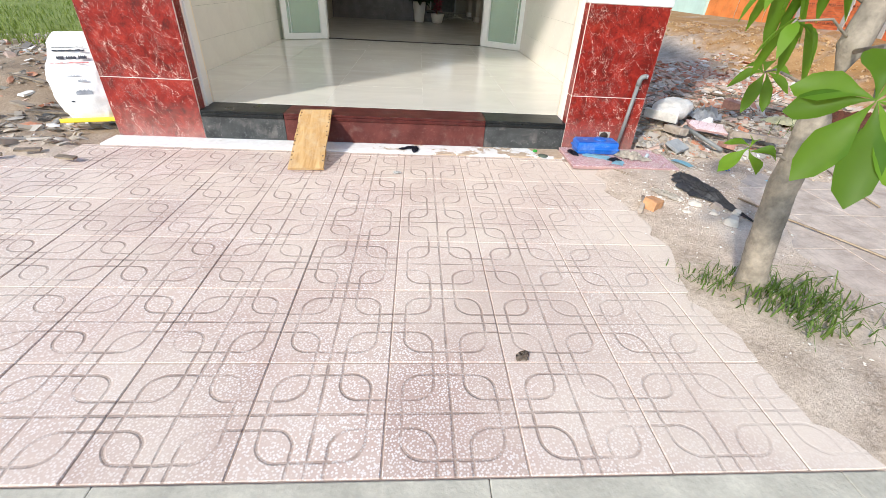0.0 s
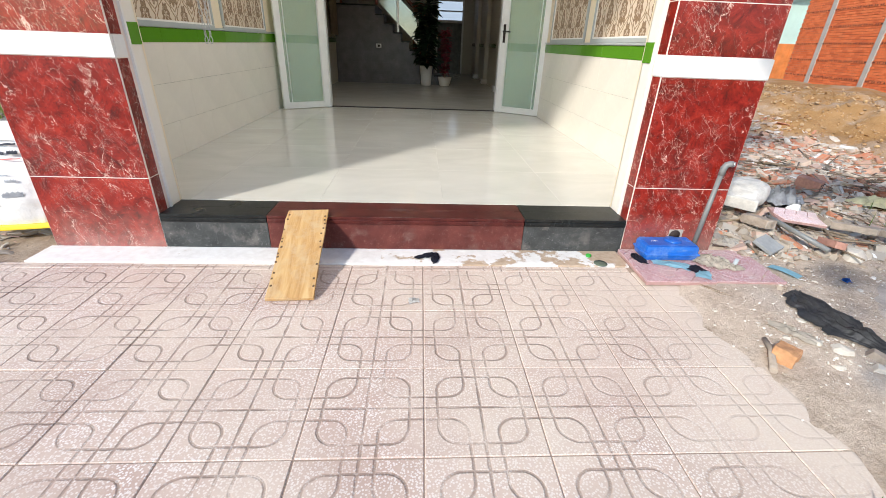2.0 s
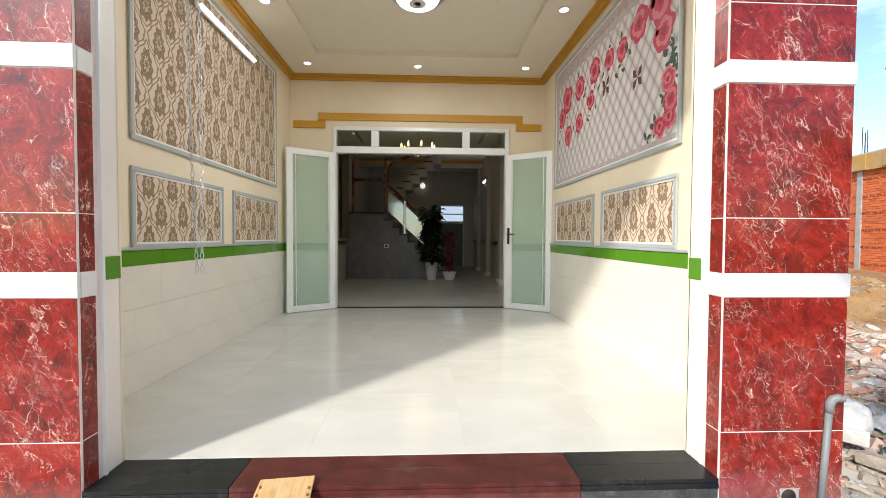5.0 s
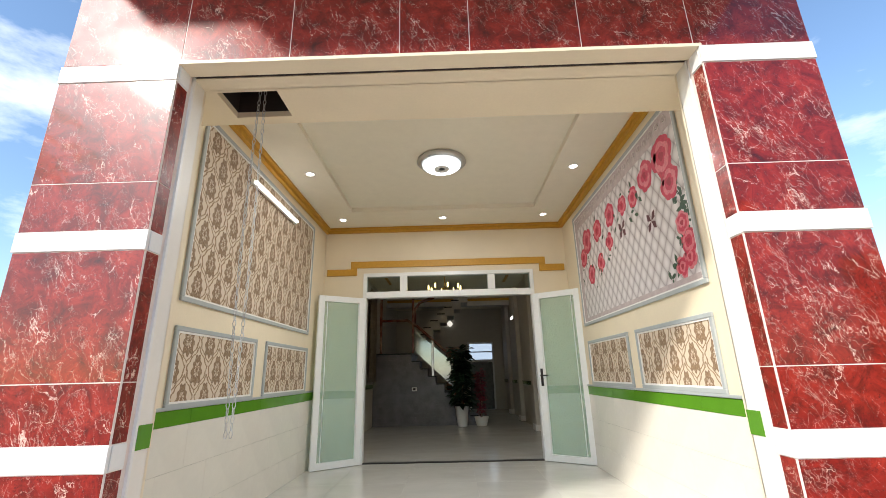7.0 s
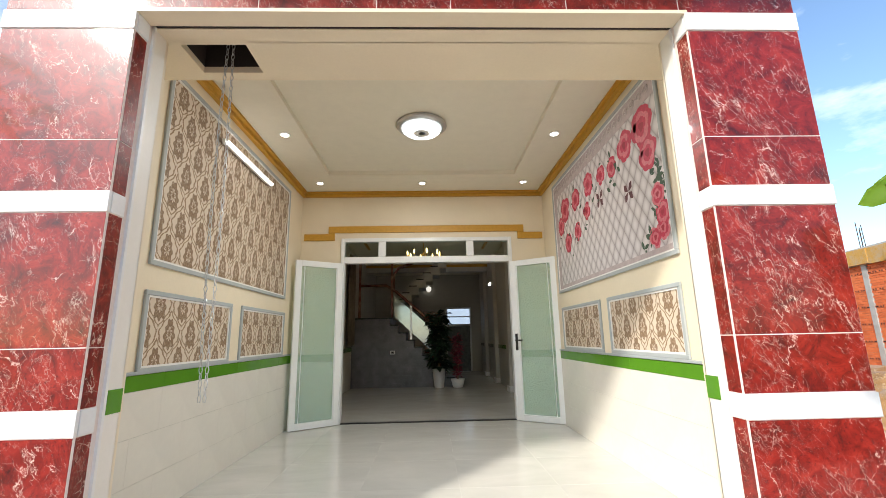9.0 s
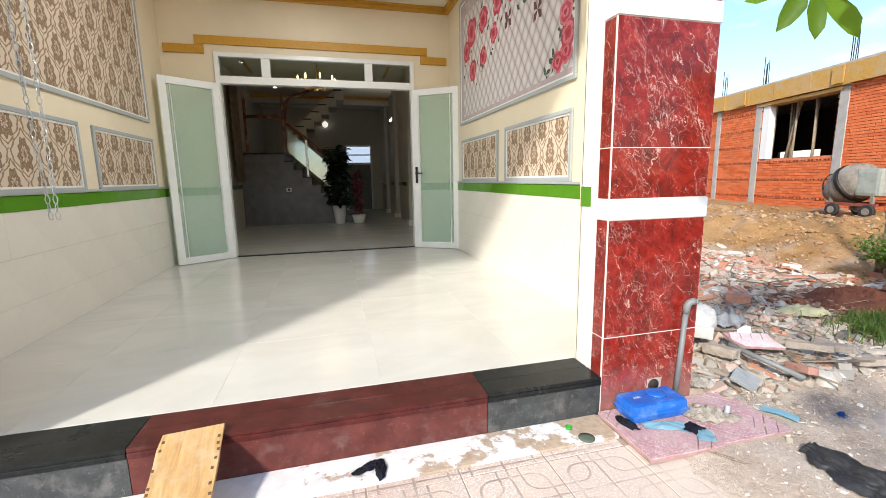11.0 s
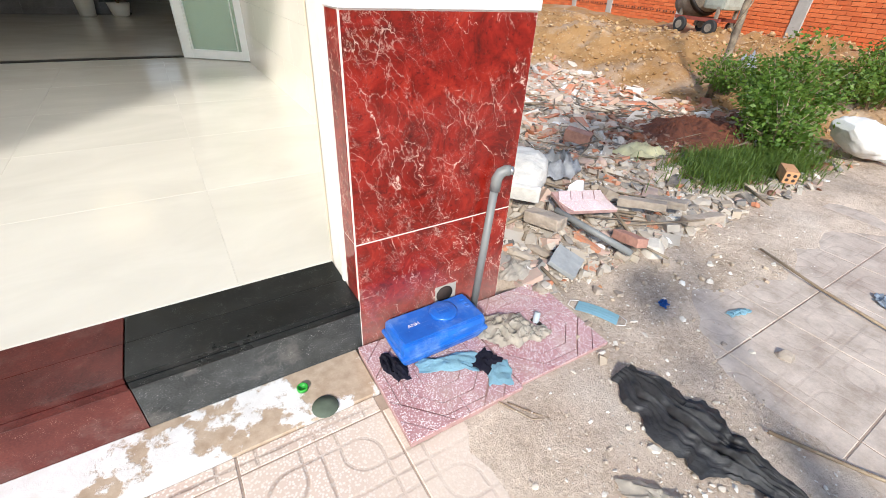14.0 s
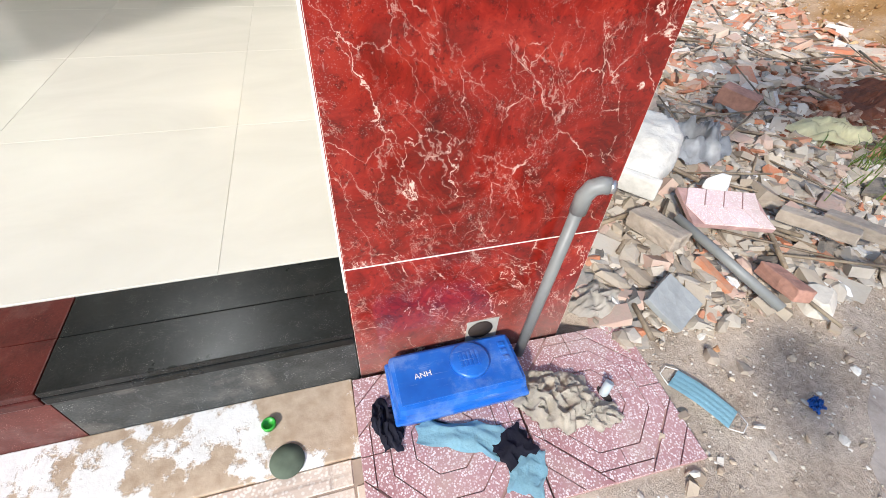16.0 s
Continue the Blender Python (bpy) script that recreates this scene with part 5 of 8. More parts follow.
ch = thing("chandelier", (0.5, 10.5, 3.2), "brass chandelier with small warm candle lamps, lit", "chandelier")
BRASS = plain("brass", (0.55, 0.36, 0.12), 0.3, 0.8)
part("stem", tube([(0.5, 10.5, CEILZ - 0.03), (0.5, 10.5, 3.0)], 0.015), BRASS, ch)
part("hub", lathe([(0.01, -0.12), (0.05, -0.08), (0.03, 0.0), (0.06, 0.06), (0.01, 0.12)], 16, (0.5, 10.5, 3.05)), BRASS, ch)
for i in range(8):
    a = 2 * math.pi * i / 8 + 0.2
    c, s = math.cos(a), math.sin(a)
    arm = part("arm", tube([(0.5 + r * c, 10.5 + r * s, 3.05 + h) for r, h in ((0.03, 0.0), (0.15, -0.09), (0.28, -0.06), (0.34, 0.04))], 0.009, seg=6), BRASS, ch)
    part("candle_lamp", lathe([(0.012, 0), (0.018, 0.02), (0.016, 0.06), (0.003, 0.1)], 10, (0.5 + 0.34 * c, 10.5 + 0.34 * s, 3.09)), WARMBULB, arm, "glowing candle lamp")
for x, y in ((-0.6, 13.9), (1.7, 10.0), (1.75, 13.3), (-0.9, 10.0), (0.9, 14.5)):
    copy_thing(first, Matrix.Translation((x, y, CEILZ - 0.03)))["group"] = "room downlights"
hang = new("chandelier_light", bpy.data.lights.new("chandelier_light", "POINT"))
hang.data.energy, hang.data.color, hang.data.shadow_soft_size = 2.5, (1.0, 0.78, 0.5), 0.3
hang.location = (0.5, 10.5, 2.82)
t2 = thing("tube_light", (WR - 0.06, 14.0, 2.9), "slim white wall tube light, lit, deep in the room", "tube light")
part("tube", box(WR - 0.08, WR - 0.04, 13.6, 14.3, 2.88, 2.93, bevel=0.004), TUBEGLOW, t2)

# ---- ramp board on the step ----
def slab_between(name, a, b, width, thick, material, parent=None):
    """A board whose top face runs from a to b."""
    a, b = Vector(a), Vector(b)
    d = b - a
    up = Vector((0, 0, 1))
    s = d.cross(up).normalized()
    n = s.cross(d).normalized()
    bm = box(-width / 2, width / 2, 0, d.length, -thick, 0)
    for cut in range(1, 8):
        bmesh.ops.bisect_plane(bm, geom=list(bm.verts) + list(bm.edges) + list(bm.faces), plane_co=(0, d.length * cut / 8, 0), plane_no=(0, 1, 0))
    rnd = random.Random(3)
    for v in bm.verts:
        v.co.x += rnd.uniform(-0.004, 0.004)
        v.co.z += rnd.uniform(-0.001, 0.001)
        if v.co.y > d.length - 0.001:
            v.co.y += rnd.uniform(-0.012, 0.006)
    m = Matrix((s, d.normalized(), n)).transposed().to_4x4()
    m.translation = a
    if n.z < 0:
        m = m @ Matrix.Rotation(math.pi, 4, "Y")
    bmesh.ops.bevel(bm, geom=[e for e in bm.edges if e.calc_face_angle(0) > 0.8], offset=0.002, segments=1, affect="EDGES")
    ob = part(name, bm, material, parent)
    ob.matrix_world = m
    return ob


board = slab_between("ramp_board", (0.064, 3.015, 0.022), (0.036, 3.63, 0.247), 0.228, 0.02, BOARDWOOD)
tagged(board, "worn ochre plywood board leaning as a ramp on the step", "board")
edge = plain("dark_board_edge", (0.12, 0.065, 0.03), 0.8, vary=0.4)
mark = slab_mesh("nail_mark", 0.010, 0.012, 0.0024, edge, 0.0005)
for i in range(16):
    for s in (-1, 1):
        if random.random() < 0.75:
            nail = new("nail_mark", mark)
            nail.parent = board
            nail.matrix_basis = Matrix.Translation((s * random.uniform(0.098, 0.109), 0.03 + 0.6 * (i + random.random() * 0.6) / 16, 0.0008))

# ---- loose tiles, blue box and litter beside the column ----
def make_loose(name, dark, light, chip):
    g = Nodes(name, 0.7)
    chips = g.ramp(g.voronoi(190), [(0.32, 1.0), (0.5, 0.0)])
    few = g.ramp(g.noise(60, 3), [(0.36, 0.25), (0.55, 1.0)])
    col = g.mix(g.math("MULTIPLY", g.math("MULTIPLY", chips, few), 0.85), g.ramp(g.noise(5, 6), [(0.3, dark), (0.7, light)]), chip)
    col = g.mix(g.ramp(g.noise(4.5, 7, 0.65, g.world()), [(0.48, 0.0), (0.72, 0.6)]), col, (0.47, 0.38, 0.31))
    g.set("Base Color", col)
    g.bump(g.noise(150, 2), 0.25, 0.003)
    return g.mat


LOOSETILE = make_loose("pink_terrazzo_plate", (0.36, 0.17, 0.18), (0.50, 0.29, 0.295), (0.84, 0.78, 0.79))
TILEGROOVE = plain("grimy_tile_groove", (0.40, 0.245, 0.225), 0.9, vary=0.3, scale=20)
HOLESHADE = plain("hole_shade", (0.03, 0.022, 0.02), 0.95)


def plate(pts, z0=0.018, z1=0.026, inset=0.0012):
    """A flat raised plate with an outline in x and y and a small chamfer."""
    bm = bmesh.new()
    cx, cy = sum(q[0] for q in pts) / len(pts), sum(q[1] for q in pts) / len(pts)
    def ring_at(z, k):
        return [bm.verts.new((x + (cx - x) * k, y + (cy - y) * k, z)) for x, y in pts]
    size = max(math.hypot(x - cx, y - cy) for x, y in pts)
    rings = [ring_at(z0, 0.0), ring_at(z1 - inset, 0.0), ring_at(z1, inset / size)]
    for lo, hi in zip(rings, rings[1:]):
        for k in range(len(pts)):
            m = (k + 1) % len(pts)
            bm.faces.new((lo[k], lo[m], hi[m], hi[k]))
    bm.faces.new(rings[-1])
    return bm


def octagon(a):
    r = a / math.cos(math.pi / 8)
    return [(r * math.cos(math.pi / 8 + math.pi / 4 * k), r * math.sin(math.pi / 8 + math.pi / 4 * k)) for k in range(8)]


def groove_tile(name, label, vents):
    """A pink paving tile, 0.4 m square: raised plates in nested octagons with corner pieces."""
    t = thing(name, (0, 0, 0), label, "paving tile", "loose paving tiles")
    part("slab", box(-0.198, 0.198, -0.198, 0.198, 0, 0.0195, bevel=0.003), TILEGROOVE, t)
    e, g, k = 0.1975, 0.0013, math.tan(math.pi / 8)
    part("raised_plate", plate(octagon(0.074)), LOOSETILE, t)
    for ai, ao in ((0.0768, 0.129), (0.1318, 0.1685)):
        ring = [(ao, g), (ao, ao * k), (ao * k, ao), (g, ao), (g, ai), (ai * k, ai), (ai, ai * k), (ai, g)]
        if ao < 0.13:
            ring = [(x - (0.0014 if x == g else 0), y - (0.0014 if y == g else 0)) for x, y in ring]
        for q in range(4):
            c, d = ((1, 0), (0, 1), (-1, 0), (0, -1))[q]
            part("raised_plate", plate([(c * x - d * y, d * x + c * y) for x, y in ring], inset=0.0001), LOOSETILE, t)
    for q in range(4):
        c, d = ((1, 0), (0, 1), (-1, 0), (0, -1))[q]
        for shape in ([(e, 0.050), (e, 0.1185), (0.1185, e), (0.050, e)], [(e, 0.1225), (e, e), (0.1225, e)], [(0.1712, g), (e, g), (e, 0.0462), (0.1712, 0.0712)], [(0.1712, -0.0712), (e, -0.0462), (e, -g), (0.1712, -g)]):
            part("raised_plate", plate([(c * x - d * y, d * x + c * y) for x, y in shape]), LOOSETILE, t)
    if vents:
        # Each oval is a raised near-black plate, shade of the hole by colour.
        for x, a in ((-0.03, 0.3), (0.032, 0.3)):
            pts = [(x + 0.012 * math.cos(u) * math.cos(a) - 0.026 * math.sin(u) * math.sin(a), 0.026 * math.sin(u) * math.cos(a) + 0.012 * math.cos(u) * math.sin(a)) for u in [2 * math.pi * i / 14 for i in range(14)]]
            part("vent_hole", plate(pts, 0.0255, 0.0268, 0.0003), HOLESHADE, t, "dark oval plate coloured as the shade in a hole")
    return t


ta = groove_tile("loose_tile", "loose pink octagon paving tile lying by the column", False)
ta.matrix_world = pose(2.132, 3.383, 0.006, 0, 0, -1)
tb = groove_tile("loose_tile", "loose pink octagon paving tile with two oval holes", True)
tb.matrix_world = pose(2.535, 3.387, 0.006, 0.4, 0, -1.5)
tagged(part("pipe_stub", tube([(2.562, 3.388, 0.022), (2.582, 3.402, 0.062)], 0.012, seg=12), plain("pale_grey_pvc", (0.42, 0.47, 0.50), 0.5, vary=0.2)), "short pale grey pipe stub in the tile hole", "pipe")
PALETILE = make_loose("pale_pink_plate", (0.62, 0.44, 0.44), (0.72, 0.56, 0.56), (0.86, 0.78, 0.78))
frag = thing("tile_fragment", (0, 0, 0), "broken pale pink paving tile lying on the rubble", "paving tile", "loose paving tiles")
part("slab", box(-0.17, 0.17, -0.095, 0.095, 0, 0.020, bevel=0.003), TILEGROOVE, frag)
for lo in (-0.168, -0.088, -0.008, 0.072):
    hi = lo + 0.075
    part("raised_plate", plate([(lo, 0.0015), (hi, 0.0015), (min(hi + 0.045, 0.168), 0.093), (min(lo + 0.045, 0.168 - 0.03), 0.093)]), PALETILE, frag)
    part("raised_plate", plate([(min(lo + 0.045, 0.138), -0.093), (min(hi + 0.045, 0.168), -0.093), (hi, -0.0015), (lo, -0.0015)]), PALETILE, frag)
frag.matrix_world = pose(3.29, 3.86, 0.15, 10, 4, -14) @ Matrix.Scale(0.9, 4)

can = thing("plastic_can", (2.215, 3.515, 0.032), "dusty blue plastic can lying on the loose tiles", "plastic can")
body = bmesh.new()
add_box(body, 2.053, 2.378, 3.432, 3.585, 0.033, 0.126, bevel=0.022)
add_box(body, 2.047, 2.384, 3.426, 3.590, 0.066, 0.080, bevel=0.006)
part("body", body, BLUEPLASTIC, can)
part("lid_rim", box(2.066, 2.365, 3.445, 3.572, 0.1245, 0.1285, bevel=0.0015), BLUEPLASTIC, can)
part("cap_disc", lathe([(0.05, 0.0), (0.05, 0.006), (0.044, 0.009), (0.001, 0.009)], 28, (2.252, 3.522, 0.128)), BLUEPLASTIC, can)
for i in range(3):
    part("moulded_rib", box(2.335, 2.352, 3.50 + 0.02 * i, 3.512 + 0.02 * i, 0.128, 0.1325, bevel=0.002), BLUEPLASTIC, can)
for i in range(5):
    part("moulded_rib", box(2.226 + 0.011 * i, 2.232 + 0.011 * i, 3.502, 3.542, 0.1365, 0.139), BLUEPLASTIC, can)
txt = bpy.data.curves.new("lettering", "FONT")
txt.body, txt.size, txt.extrude = "ANH", 0.020, 0.0003
txt.align_x, txt.align_y = "CENTER", "CENTER"
tob = new("lettering", txt)
tob.data.materials.append(WHITE)
tob.parent = can
tob.matrix_parent_inverse = can.matrix_world.inverted()
tob.matrix_world = pose(2.13, 3.51, 0.1292, 0, 0, 4)
tob["label"] = "white hand lettering"
can.matrix_world = Matrix.Translation((-0.025, -0.008, 0)) @ can.matrix_world


def crumple(name, at, sx, sy, h, material, label, category, seed, rz=0.0, n=26, sharp=2.2, ragged=0.35, boxy=0.0):
    """A crumpled sheet of cloth or film lying on the ground, with folds and a ragged outline."""
    rnd = random.Random(seed)
    bm = bmesh.new()
    grid = []
    for j in range(n):
        row = []
        for i in range(n):
            u, v = i / (n - 1) * 2 - 1, j / (n - 1) * 2 - 1
            f = max(abs(u), abs(v))
            ang = math.atan2(v, u)
            edge_ = 1 - ragged * (0.5 + 0.5 * noise.noise(Vector((2.2 * math.cos(ang), 2.2 * math.sin(ang), seed * 1.7))))
            k = math.sqrt(u * u + v * v)
            squash = (f / k if k > 0 else 1) * (1 - boxy) + boxy
            x, y = u * squash * edge_, v * squash * edge_
            folds = 1 - abs(noise.noise(Vector((x * sharp + seed, y * sharp, seed * 0.3)))) * 2
            fine = noise.noise(Vector((x * sharp * 3, y * sharp * 3 + seed, 1.1)))
            z = h * max(0.0, (0.62 * folds + 0.3 * fine + 0.25)) * (1 - 0.75 * f ** 2.5)
            row.append(bm.verts.new((x * sx / 2 + 0.01 * fine, y * sy / 2 + 0.01 * folds, z + 0.002)))
        grid.append(row)
    for j in range(n - 1):
        for i in range(n - 1):
            bm.faces.new((grid[j][i], grid[j][i + 1], grid[j + 1][i + 1], grid[j + 1][i])).smooth = True
    bmesh.ops.solidify(bm, geom=list(bm.faces), thickness=0.0015)
    ob = part(name, bm, material)
    ob.matrix_world = pose(*at, 0, 0, rz)
    return tagged(ob, label, category)


crumple("rag", (2.425, 3.40, 0.032), 0.26, 0.19, 0.05, BEIGERAG, "crumpled dirty white rag on the loose tiles", "rag", 3, -20, n=48, sharp=2.9, boxy=0.3)
crumple("rag", (2.51, 3.345, 0.032), 0.17, 0.10, 0.025, BEIGERAG, "crumpled dirty white rag on the loose tiles", "rag", 6, -25)
crumple("rag", (2.285, 3.315, 0.033), 0.115, 0.105, 0.016, NAVY, "small dark navy rag on the loose tiles", "rag", 4, 20, sharp=1.2, boxy=0.7)
crumple("rag", (2.005, 3.44, 0.033), 0.075, 0.17, 0.02, NAVY, "small dark rag beside the blue can", "rag", 7, 12)
crumple("rag", (0.74, 3.50, 0.008), 0.19, 0.06, 0.018, NAVY, "small black rag on the white plaster strip", "rag", 8, 25)
crumple("rag", (0.785, 3.465, 0.008), 0.06, 0.14, 0.018, NAVY, "small black rag on the white plaster strip", "rag", 9, -12)


def face_mask(at, rz, sx=0.17, sy=0.085, tilt=0.0, label="pale blue pleated paper mask lying on the ground"):
    m = thing("paper_mask", (0, 0, 0), label, "paper mask", "dropped masks")
    bm = bmesh.new()
    n = 9
    rows = [[bm.verts.new((-sx / 2 + sx * i / 8, -sy / 2 + sy * j / (n - 1), 0.003 + 0.0006 * (j % 2) + 0.008 * math.sin(math.pi * i / 8))) for i in range(9)] for j in range(n)]
    for a, b in zip(rows, rows[1:]):
        for i in range(8):
            bm.faces.new((a[i], a[i + 1], b[i + 1], b[i]))
    bmesh.ops.solidify(bm, geom=list(bm.faces), thickness=0.001)
    part("pleats", bm, MASKBLUE, m)
    for s in (-1, 1):
        part("ear_loop", tube([(s * sx / 2, -sy / 2, 0.004), (s * (sx / 2 + 0.03), -sy / 4, 0.004), (s * (sx / 2 + 0.03), sy / 4, 0.004), (s * sx / 2, sy / 2, 0.004)], 0.0015, seg=5), WHITE, m)
    m.matrix_world = pose(*at, 0, tilt, rz)


face_mask((2.82, 3.315, max(ground_height(2.82, 3.315), ground_height(2.78, 3.38), ground_height(2.86, 3.25)) + 0.006), -62, 0.16, 0.065)
crumple("paper_scrap", (2.165, 3.375, 0.032), 0.23, 0.085, 0.016, MASKBLUE, "crumpled pale blue paper scrap on the loose tiles", "paper", 15, -24, sharp=1.2, ragged=0.25, boxy=0.8)
crumple("paper_scrap", (2.30, 3.262, 0.032), 0.115, 0.085, 0.010, MASKBLUE, "crumpled pale blue paper scrap on the loose tiles", "paper", 16, 62, sharp=0.9, ragged=0.15, boxy=0.9)

pipe = thing("drain_pipe", (2.39, 3.565, 0.05), "grey plastic pipe with an elbow leaning on the column", "pipe")
part("shaft", tube([(2.392, 3.555, 0.035), (2.435, 3.567, 0.545)], 0.0138, seg=16), GREYPLASTIC, pipe)
elbow = part("elbow", tube([(2.434, 3.566, 0.525), (2.437, 3.566, 0.565), (2.447, 3.563, 0.585), (2.462, 3.558, 0.592), (2.475, 3.552, 0.592)], 0.0178, seg=16), GREYPLASTIC, pipe, "grey elbow")
part("end_cap", tube([(2.472, 3.552, 0.592), (2.484, 3.547, 0.592)], 0.014, seg=16), STEEL, elbow)
outlet = thing("drain_outlet", (2.28, 3.598, 0.1), "round drain hole with broken cement at the column foot", "drain")
part("patch", box(-0.038, 0.05, -0.05, 0.036, 0.0, 0.003, bevel=0.001), CONCRETE, outlet)
# No real opening: a dark disc is the shade inside the drain.
part("hole", lathe([(0.001, 0.0045), (0.034, 0.0045), (0.034, 0.0062), (0.001, 0.0062)], 24), RUSTSHADE, outlet, "dark disc coloured as the shade in a hole")
for c in outlet.children:
    c.matrix_parent_inverse = Matrix.Identity(4)
outlet.matrix_world = pose(2.283, 3.5995, 0.128, 90, 0, 0)

cap = tagged(part("bottle_cap", lathe([(0.016, 0), (0.017, 0.012), (0.014, 0.014), (0.013, 0.003), (0.001, 0.003)], 20), plain("green_plastic", (0.03, 0.35, 0.04), 0.4)), "small green plastic bottle cap on the plaster strip", "bottle cap")
cap.matrix_world = pose(1.73, 3.525, 0.008)
disc = thing("grinding_disc", (1.77, 3.43, 0.008), "worn dark green grinding disc on the plaster strip", "grinding disc")
part("disc", lathe([(0.012, 0), (0.039, 0), (0.039, 0.003), (0.012, 0.003)], 28, (1.77, 3.43, 0.009)), plain("abrasive", (0.10, 0.125, 0.09), 0.9, vary=0.3), disc)
part("hub", lathe([(0.001, 0.0), (0.011, 0.0), (0.011, 0.002), (0.001, 0.002)], 14, (1.77, 3.43, 0.0085)), CONCRETE, disc)
dry = crumple("dry_leaf", (1.183, 1.366, 0.003), 0.075, 0.045, 0.008, plain("dry_leaf_brown", (0.30, 0.23, 0.17), 0.8, vary=0.4), "curled dry leaf lying on the pink paving", "leaf", 61, 40, n=12)
crumple("paper_scrap", (0.665, 3.02, 0.003), 0.075, 0.06, 0.006, plain("white_paper", (0.75, 0.73, 0.70), 0.8), "small white paper scrap on the pink paving", "paper", 62, 10, n=10)
hook = tagged(part("wire_hook", tube([(2.20, 3.24, 0.012), (2.24, 3.17, 0.016), (2.285, 3.085, 0.014), (2.33, 3.065, 0.014), (2.30, 3.10, 0.016), (2.255, 3.17, 0.014)], 0.003, seg=6), STAKE), "bent pale wire loop on the sand", "wire")


# ---- litter on the sand ----
def on_ground(x, y, lift=0.0):
    return (x, y, max(ground_height(x, y), 0.0 if y < 3.35 else -1) + lift)


def swept_cloth():
    """A long twisted black plastic cloth, wide and folded at one end, a thin tail at the other."""
    bm = bmesh.new()
    path = [(2.665, 3.065), (2.66, 2.98), (2.655, 2.87), (2.675, 2.76), (2.695, 2.68), (2.715, 2.60), (2.73, 2.51), (2.745, 2.42), (2.757, 2.335)]
    wide = [0.055, 0.085, 0.115, 0.12, 0.07, 0.042, 0.024, 0.012, 0.004]
    rows = []
    steps = 120
    for i in range(steps + 1):
        t = i / steps * (len(path) - 1)
        k = min(int(t), len(path) - 2)
        f = t - k
        p = Vector(path[k]).lerp(Vector(path[k + 1]), f)
        w = wide[k] * (1 - f) + wide[k + 1] * f
        d = (Vector(path[k + 1]) - Vector(path[k])).normalized()
        s = Vector((-d.y, d.x))
        row = []
        for j in range(49):
            u = j / 48 * 2 - 1
            c1 = 1 - 2 * abs(noise.noise(Vector((u * 2.6 + 0.35 * t, t * 0.30, 4))))
            c2 = 1 - 2 * abs(noise.noise(Vector((u * 5.5 - 0.5 * t, t * 0.45, 7))))
            c3 = 1 - 2 * abs(noise.noise(Vector((u * 11 + 0.6 * t, t * 0.8, 2))))
            c4 = noise.noise(Vector((u * 2.0 + t * 2.0, t * 1.6 - u, 12)))
            fold = max(0.0, 0.42 * c1 + 0.30 * c2 + 0.16 * c3 + 0.16 * c4)
            jag = 1 + 0.40 * noise.noise(Vector((t * 1.4, u * 0.6, 9))) + 0.18 * noise.noise(Vector((t * 5, u, 3)))
            q = p + s * u * w * jag
            row.append(bm.verts.new((q.x, q.y, on_ground(q.x, q.y)[2] + 0.002 + (1 - 0.85 * u * u) * 0.062 * fold * min(1, w / 0.08) + 0.004)))
        rows.append(row)
    for a, b in zip(rows, rows[1:]):
        for j in range(48):
            bm.faces.new((a[j], a[j + 1], b[j + 1], b[j])).smooth = True
    bmesh.ops.solidify(bm, geom=list(bm.faces), thickness=0.002)
    tagged(part("plastic_sheet", bm, BLACKCLOTH), "torn black plastic sheet twisted on the sandy pavement", "plastic sheet")


swept_cloth()


def chunk(name, at, size, material, label, category, seed, rot=(0, 0, 0), group=""):
    """A rough broken lump: a cut and jittered box."""
    rnd = random.Random(seed)
    bm = bmesh.new()
    add_box(bm, -size[0] / 2, size[0] / 2, -size[1] / 2, size[1] / 2, 0, size[2])
    for _ in range(9):
        no = Vector((rnd.gauss(0, 1), rnd.gauss(0, 1), rnd.uniform(-0.1, 1))).normalized()
        co = Vector((no.x * size[0], no.y * size[1], no.z * size[2])) * 0.40 + Vector((0, 0, size[2] / 2))
        g = list(bm.verts) + list(bm.edges) + list(bm.faces)
        bmesh.ops.bisect_plane(bm, geom=g, plane_co=co, plane_no=no, clear_outer=True)
        holes = [e for e in bm.edges if e.is_boundary]
        if holes:
            bmesh.ops.contextual_create(bm, geom=holes)
    bmesh.ops.bevel(bm, geom=list(bm.edges), offset=min(size) * 0.05, segments=1, affect="EDGES")
    ob = part(name, bm, material)
    ob.matrix_world = pose(*at, *rot)
    return tagged(ob, label, category, group)


ROCK = plain("dusty_stone", (0.36, 0.30, 0.245), 0.9, vary=0.25, scale=18, bump=0.6)
PALESTONE = plain("pale_mortar", (0.58, 0.53, 0.46), 0.9, vary=0.18, scale=18, bump=0.5)
GREYSTONE = plain("blue_grey_stone", (0.30, 0.31, 0.31), 0.7, vary=0.15, scale=14, bump=0.3)
ORANGEBRICK = plain("orange_brick", (0.52, 0.27, 0.13), 0.85, vary=0.25, scale=20, bump=0.4)
OLDBRICK = plain("dusty_red_brick", (0.40, 0.21, 0.16), 0.9, vary=0.3, scale=16, bump=0.5)

